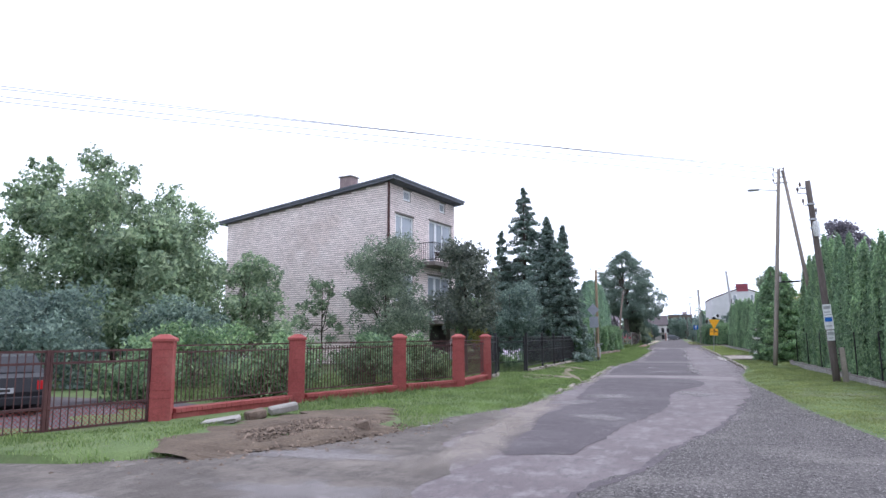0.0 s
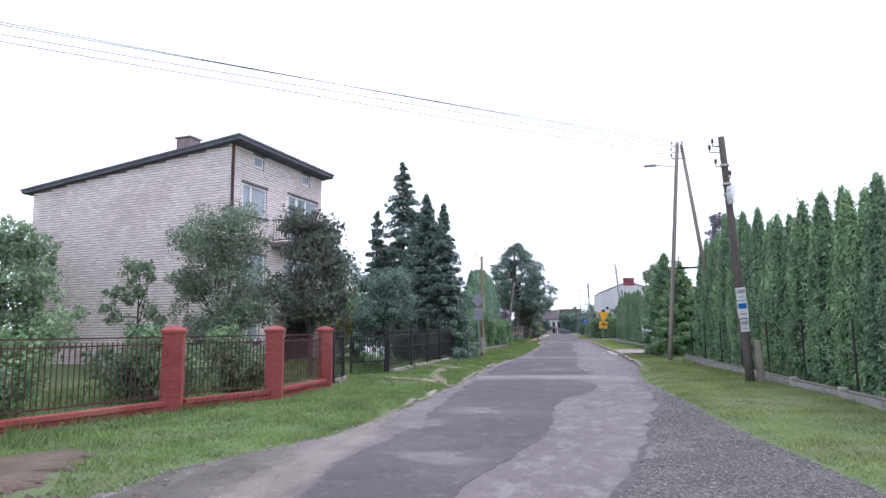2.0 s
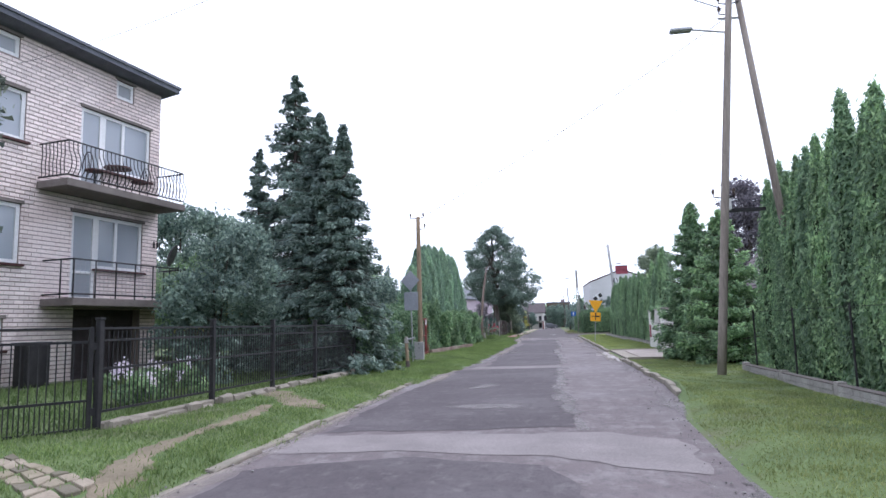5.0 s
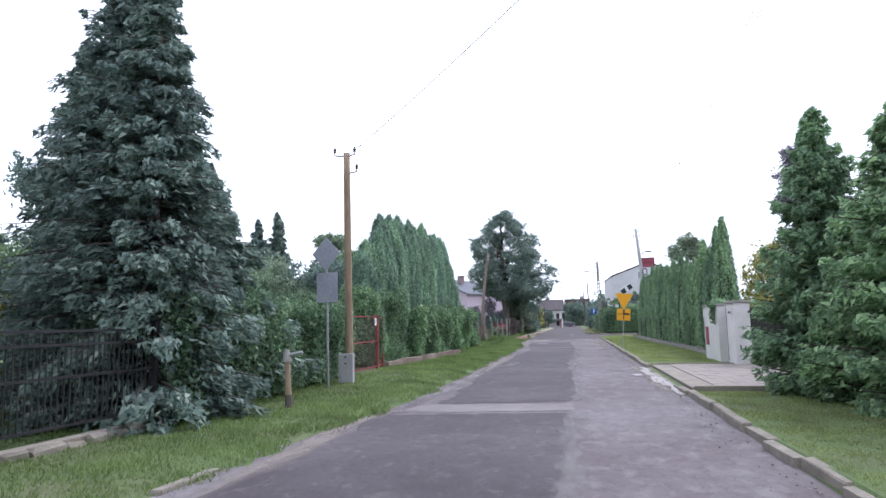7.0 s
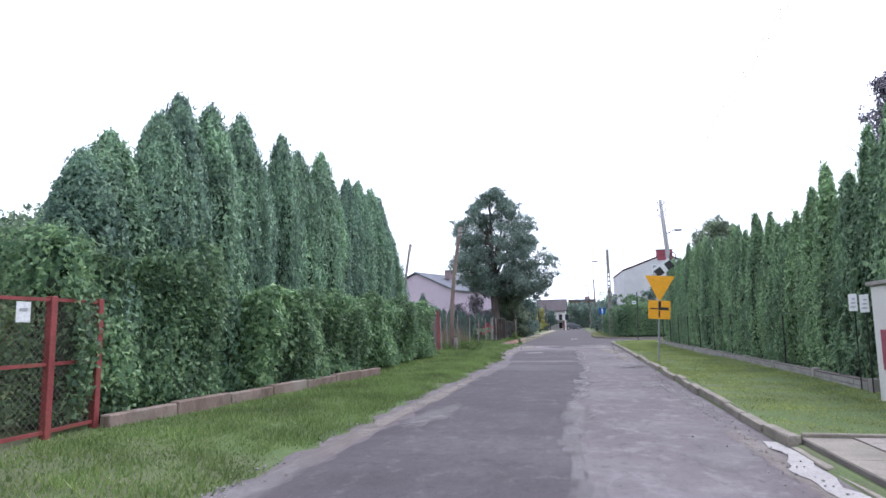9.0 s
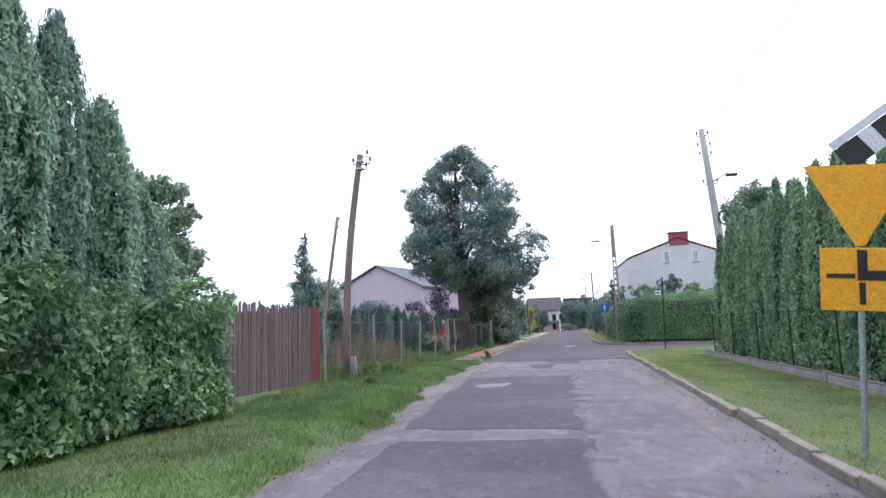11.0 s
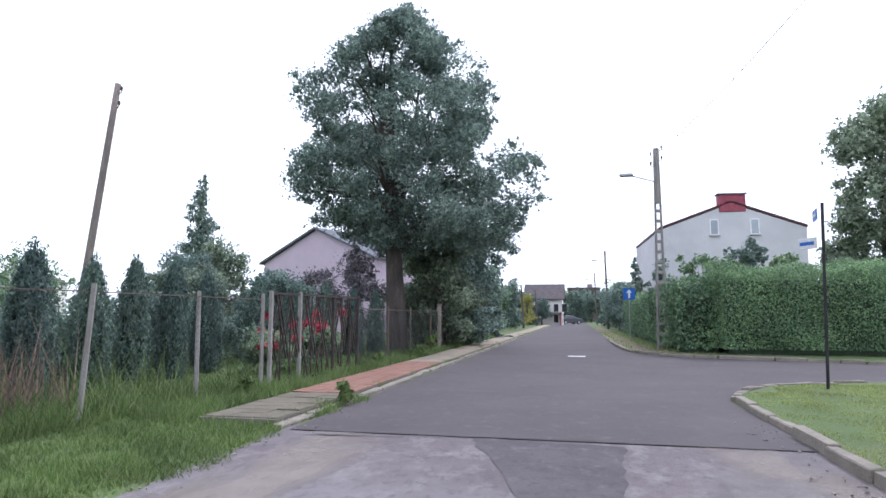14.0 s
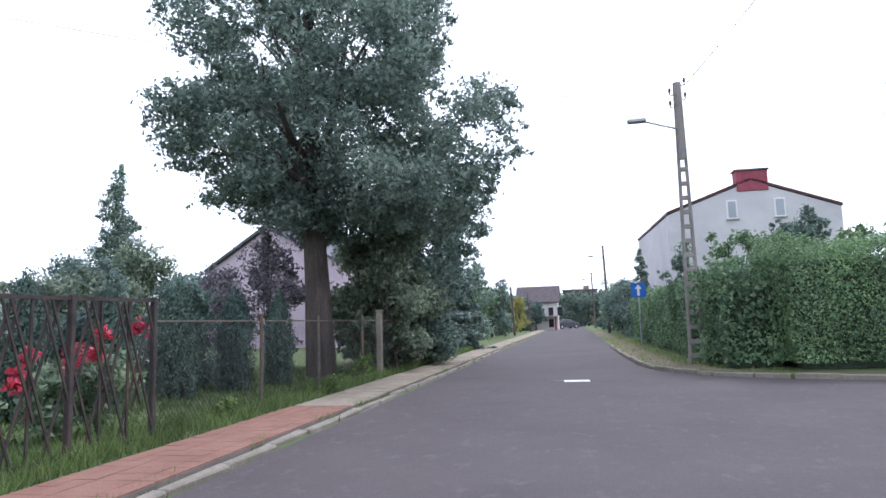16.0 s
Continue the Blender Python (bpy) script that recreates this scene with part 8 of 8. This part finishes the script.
worn_strip("earth_track", "narrow worn earth track across the grass verge", np.arange(23.0, 29.0, 0.11), lambda y: float(np.interp(y, *TRACK)), lambda y: (0.17 + 0.06 * math.sin(y * 2.1) + 0.04 * math.sin(y * 5.3)) * (1.5 if y < 24.6 else 1), "earth")
worn_strip("earth_track", "worn patch of earth and thin grass before the garden gate", np.arange(28.7, 31.2, 0.12), lambda y: -3.55 - 0.75 * (y - 28.7), lambda y: 0.5 * min(1, (y - 28.4) * 1.6, (31.5 - y) * 1.6), "earth")

worn_strip("earth_bed", "bare dug earth round the rubble heap before the fence", np.arange(8.35, 13.3, 0.15), lambda y: -6.05 + 0.12 * (y - 10), lambda y: 0.12 + 1.15 * math.sqrt(max(0.0, 1 - ((y - 10.8) / 2.5) ** 2)), "rubble_soil", 0.03)
# drive under the parked car; its dark colour includes the willow's shade
worn_strip("garden_drive", "garden drive behind the red gate, darkened for the tree shade", np.arange(5.0, 13.2, 0.5), lambda y: -12.9 + 0.12 * (y - 9), lambda y: 3.2, "asphalt_dark", 0.03)
worn_strip("earth_track", "worn brown earth strip under the corner hedge", np.arange(95.9, 150.0, 0.4), lambda y: along(RIGHT_EDGE, y) + 0.62, lambda y: 0.62 + 0.08 * math.sin(y * 1.3), "earth")

# ---- grass ----


def grass(name, label, area, count, h0, h1, mat, seed, width=0.012, lean=0.4):
    """Upright blades over an area given as a function of random numbers."""
    rg = np.random.default_rng(seed)
    x, y = area(rg, count)
    x, y = np.asarray(x), np.asarray(y)
    k = len(x)
    z = ground_at(x, y) - 0.008
    tuft = 0.55 + 0.9 * np.clip(0.5 + 0.5 * np.sin(x * 3.1 + np.sin(y * 2.3) * 2) * np.sin(y * 2.7 + np.sin(x * 1.9) * 2), 0, 1)
    h = rg.uniform(h0, h1, k) * tuft
    a = rg.uniform(0, 2 * math.pi, k)
    w = width * rg.uniform(0.6, 1.4, k)
    dx, dy = np.cos(a) * w, np.sin(a) * w
    lx, ly = rg.normal(0, lean, k) * h, rg.normal(0, lean, k) * h
    v = np.stack([np.stack([x - dx, y - dy, z], 1), np.stack([x + dx, y + dy, z], 1), np.stack([x + lx, y + ly, z + h], 1)], 1)
    me = bpy.data.meshes.new(name)
    me.vertices.add(3 * k)
    me.vertices.foreach_set("co", v.astype(np.float32).ravel())
    me.loops.add(3 * k)
    me.loops.foreach_set("vertex_index", np.arange(3 * k, dtype=np.int32))
    me.polygons.add(k)
    me.polygons.foreach_set("loop_start", np.arange(0, 3 * k, 3, dtype=np.int32))
    me.update(calc_edges=True)
    me.materials.append(M[mat])
    return tagged(new(name, me), label, "grass", kind="stuff")


def vrand(table, y):
    return np.interp(y, [r[0] for r in table], [r[1] for r in table])


def left_verge(y0, y1, w, gap=0.06):
    def area(rg, n):
        y = rg.uniform(y0, y1, n)
        x = vrand(LEFT_EDGE, y) - gap - rg.random(n) ** 1.3 * w + rg.normal(0, 0.06, n) + 0.10 * np.sin(y * 1.7) + 0.08 * np.sin(y * 4.1 + 1)
        ok = ~((np.abs(x - np.interp(y, *TRACK)) < 0.15 + 0.06 * np.sin(y * 2.1)) & (y > 22.9) & (y < 29.0) & (rg.random(n) < 0.9))
        ok &= ~((np.abs(x + 3.55 + 0.75 * (y - 28.7)) < 0.42) & (y > 28.6) & (y < 31.2) & (rg.random(n) < 0.7))
        pu = (x + 5.3) / 1.85
        ok &= ~((pu > 0) & (pu < 1.05) & (y < 24.74 - 1.05 * pu) & (y > 24.27 - 1.3 * pu) & (rg.random(n) < 0.92))
        ok &= ~((np.abs(y - 23.1 + 0.42 * (x + 5.1)) < 0.24) & (x > -5.15) & (x < -3.9) & (rg.random(n) < 0.9))
        ok &= ~((y < 10.2) & (np.sin(x * 2.2 + y) + np.sin(y * 1.7 - x * 1.3) < 0.1) & (rg.random(n) < 0.6))
        ok &= ~((x < -3.3) & (x > -4.45) & (y > 80.3)) & ~((y < 14) & (np.hypot((x + 5.75) / 1.6, (y - 10.6) / 2.3) < 0.9))
        return x[ok], y[ok]
    return area


def right_verge(y0, y1, w, gap=0.14):
    def area(rg, n):
        y = rg.uniform(y0, y1, n)
        x = vrand(RIGHT_EDGE, y) + gap + rg.random(n) * w
        ok = ~((y > 41.2) & (y < 48.3)) & ~((y > 84.2) & (y < 88.0) & (x < vrand(RIGHT_EDGE, y) + 0.2))
        return x[ok], y[ok]
    return area


grass("verge_grass", "fresh green grass on the verge by the fence", left_verge(6.5, 45, 3.3), 150000, 0.022, 0.075, "grass", 1, 0.007)
grass("verge_grass", "green grass on the verge by the hedge", left_verge(45, 66, 2.7), 70000, 0.025, 0.085, "grass", 2, 0.008)
grass("verge_grass", "tall lush grass by the board fence", left_verge(64, 83, 2.9), 80000, 0.035, 0.11, "grass", 3, 0.010)
grass("verge_grass", "long grass under the wire fence", lambda rg, n: (rg.uniform(-5.2, -4.4, n), rg.uniform(80, 112, n)), 30000, 0.05, 0.22, "grass", 4, 0.010)
grass("mown_verge", "short mown grass before the thuja hedge", right_verge(9.5, 41.3, 2.7), 130000, 0.018, 0.042, "lawn", 5, 0.008)
grass("mown_verge", "short mown grass along the kerb", right_verge(48.2, 87, 2.9), 130000, 0.018, 0.04, "lawn", 6, 0.008)
grass("garden_grass", "garden grass behind the fence", lambda rg, n: (rg.uniform(-12.5, -6.2, n), rg.uniform(13.3, 38, n)), 28000, 0.05, 0.16, "grass", 7, 0.014)
grass("garden_grass", "garden grass behind the wire fence", lambda rg, n: (rg.uniform(-16, -5.2, n), rg.uniform(72, 100, n)), 36000, 0.05, 0.14, "grass", 8, 0.016)
grass("corner_grass", "rough grass strip under the corner hedge", lambda rg, n: ((lambda y: (vrand(RIGHT_EDGE, y) + 0.15 + rg.random(n) * 1.4, y))(rg.uniform(95.5, 125, n))), 2500, 0.03, 0.12, "lawn", 9, 0.013)
grass("kerb_weeds", "weeds and grass tufts in the joint behind the kerb", lambda rg, n: (-3.42 + rg.normal(0, 0.07, n), rg.choice(rg.uniform(80.5, 122, 60), n) + rg.normal(0, 0.22, n)), 4200, 0.03, 0.13, "grass", 13, 0.009, 0.5)
grass("dry_reeds", "tall dry straw-coloured weeds behind the netting", lambda rg, n: (rg.uniform(-7.3, -6.25, n) + 0.02, rg.choice([74.2, 75.4, 77.0, 78.6, 79.6], n) + rg.normal(0, 0.55, n)), 1300, 0.45, 1.25, "straw", 10, 0.013, 0.2)
grass("tall_weeds", "tall green weeds among the dry reeds", lambda rg, n: (rg.uniform(-7.2, -6.1, n), rg.choice([72.6, 74.8, 76.2, 78.0, 80.8, 82.2], n) + rg.normal(0, 0.6, n)), 800, 0.3, 0.9, "grass", 12, 0.013, 0.3)
grass("weeds", "green weeds along the netting fence", lambda rg, n: (rg.uniform(-6.4, -5.2, n), rg.uniform(71, 84, n)), 6500, 0.10, 0.36, "grass", 11, 0.012, 0.35)
# broad weeds in the verge
for k, (x, y, s) in enumerate(((-4.6, 70.6, 0.3), (-4.9, 71.6, 0.35), (-4.4, 72.6, 0.3), (-4.3, 69.4, 0.3), (-5.0, 73.6, 0.35), (-3.25, 82.3, 0.22), (-4.95, 82.4, 0.25), (-4.6, 88.6, 0.3), (-4.55, 92.0, 0.35), (-4.7, 94.9, 0.45), (-6.2, 46.0, 0.4))):
    rg = np.random.default_rng(700 + k)
    w = thing("weed", "low leafy green weed in the grass", "weed", "weeds", at=pose(x, y, 0.05))
    p, o = lobes_points(random_lobes(rg, 5, 0, 0, 0.05, s * 1.1, s * 0.8, s * 0.8, s * 0.4), 420, rg, 0.9)
    p[:, 2] = np.maximum(p[:, 2], 0.02)
    tagged(add_leaves("leaf_mass", leaf_mesh("leaf_mass", p, o, 0.06, "grass", rg, 0.8), w), kind="stuff")
    part("stem", new_tube((0, 0, -0.02), (0, 0, s * 0.7), 0.008, 0.004, 4), "hedge", w)
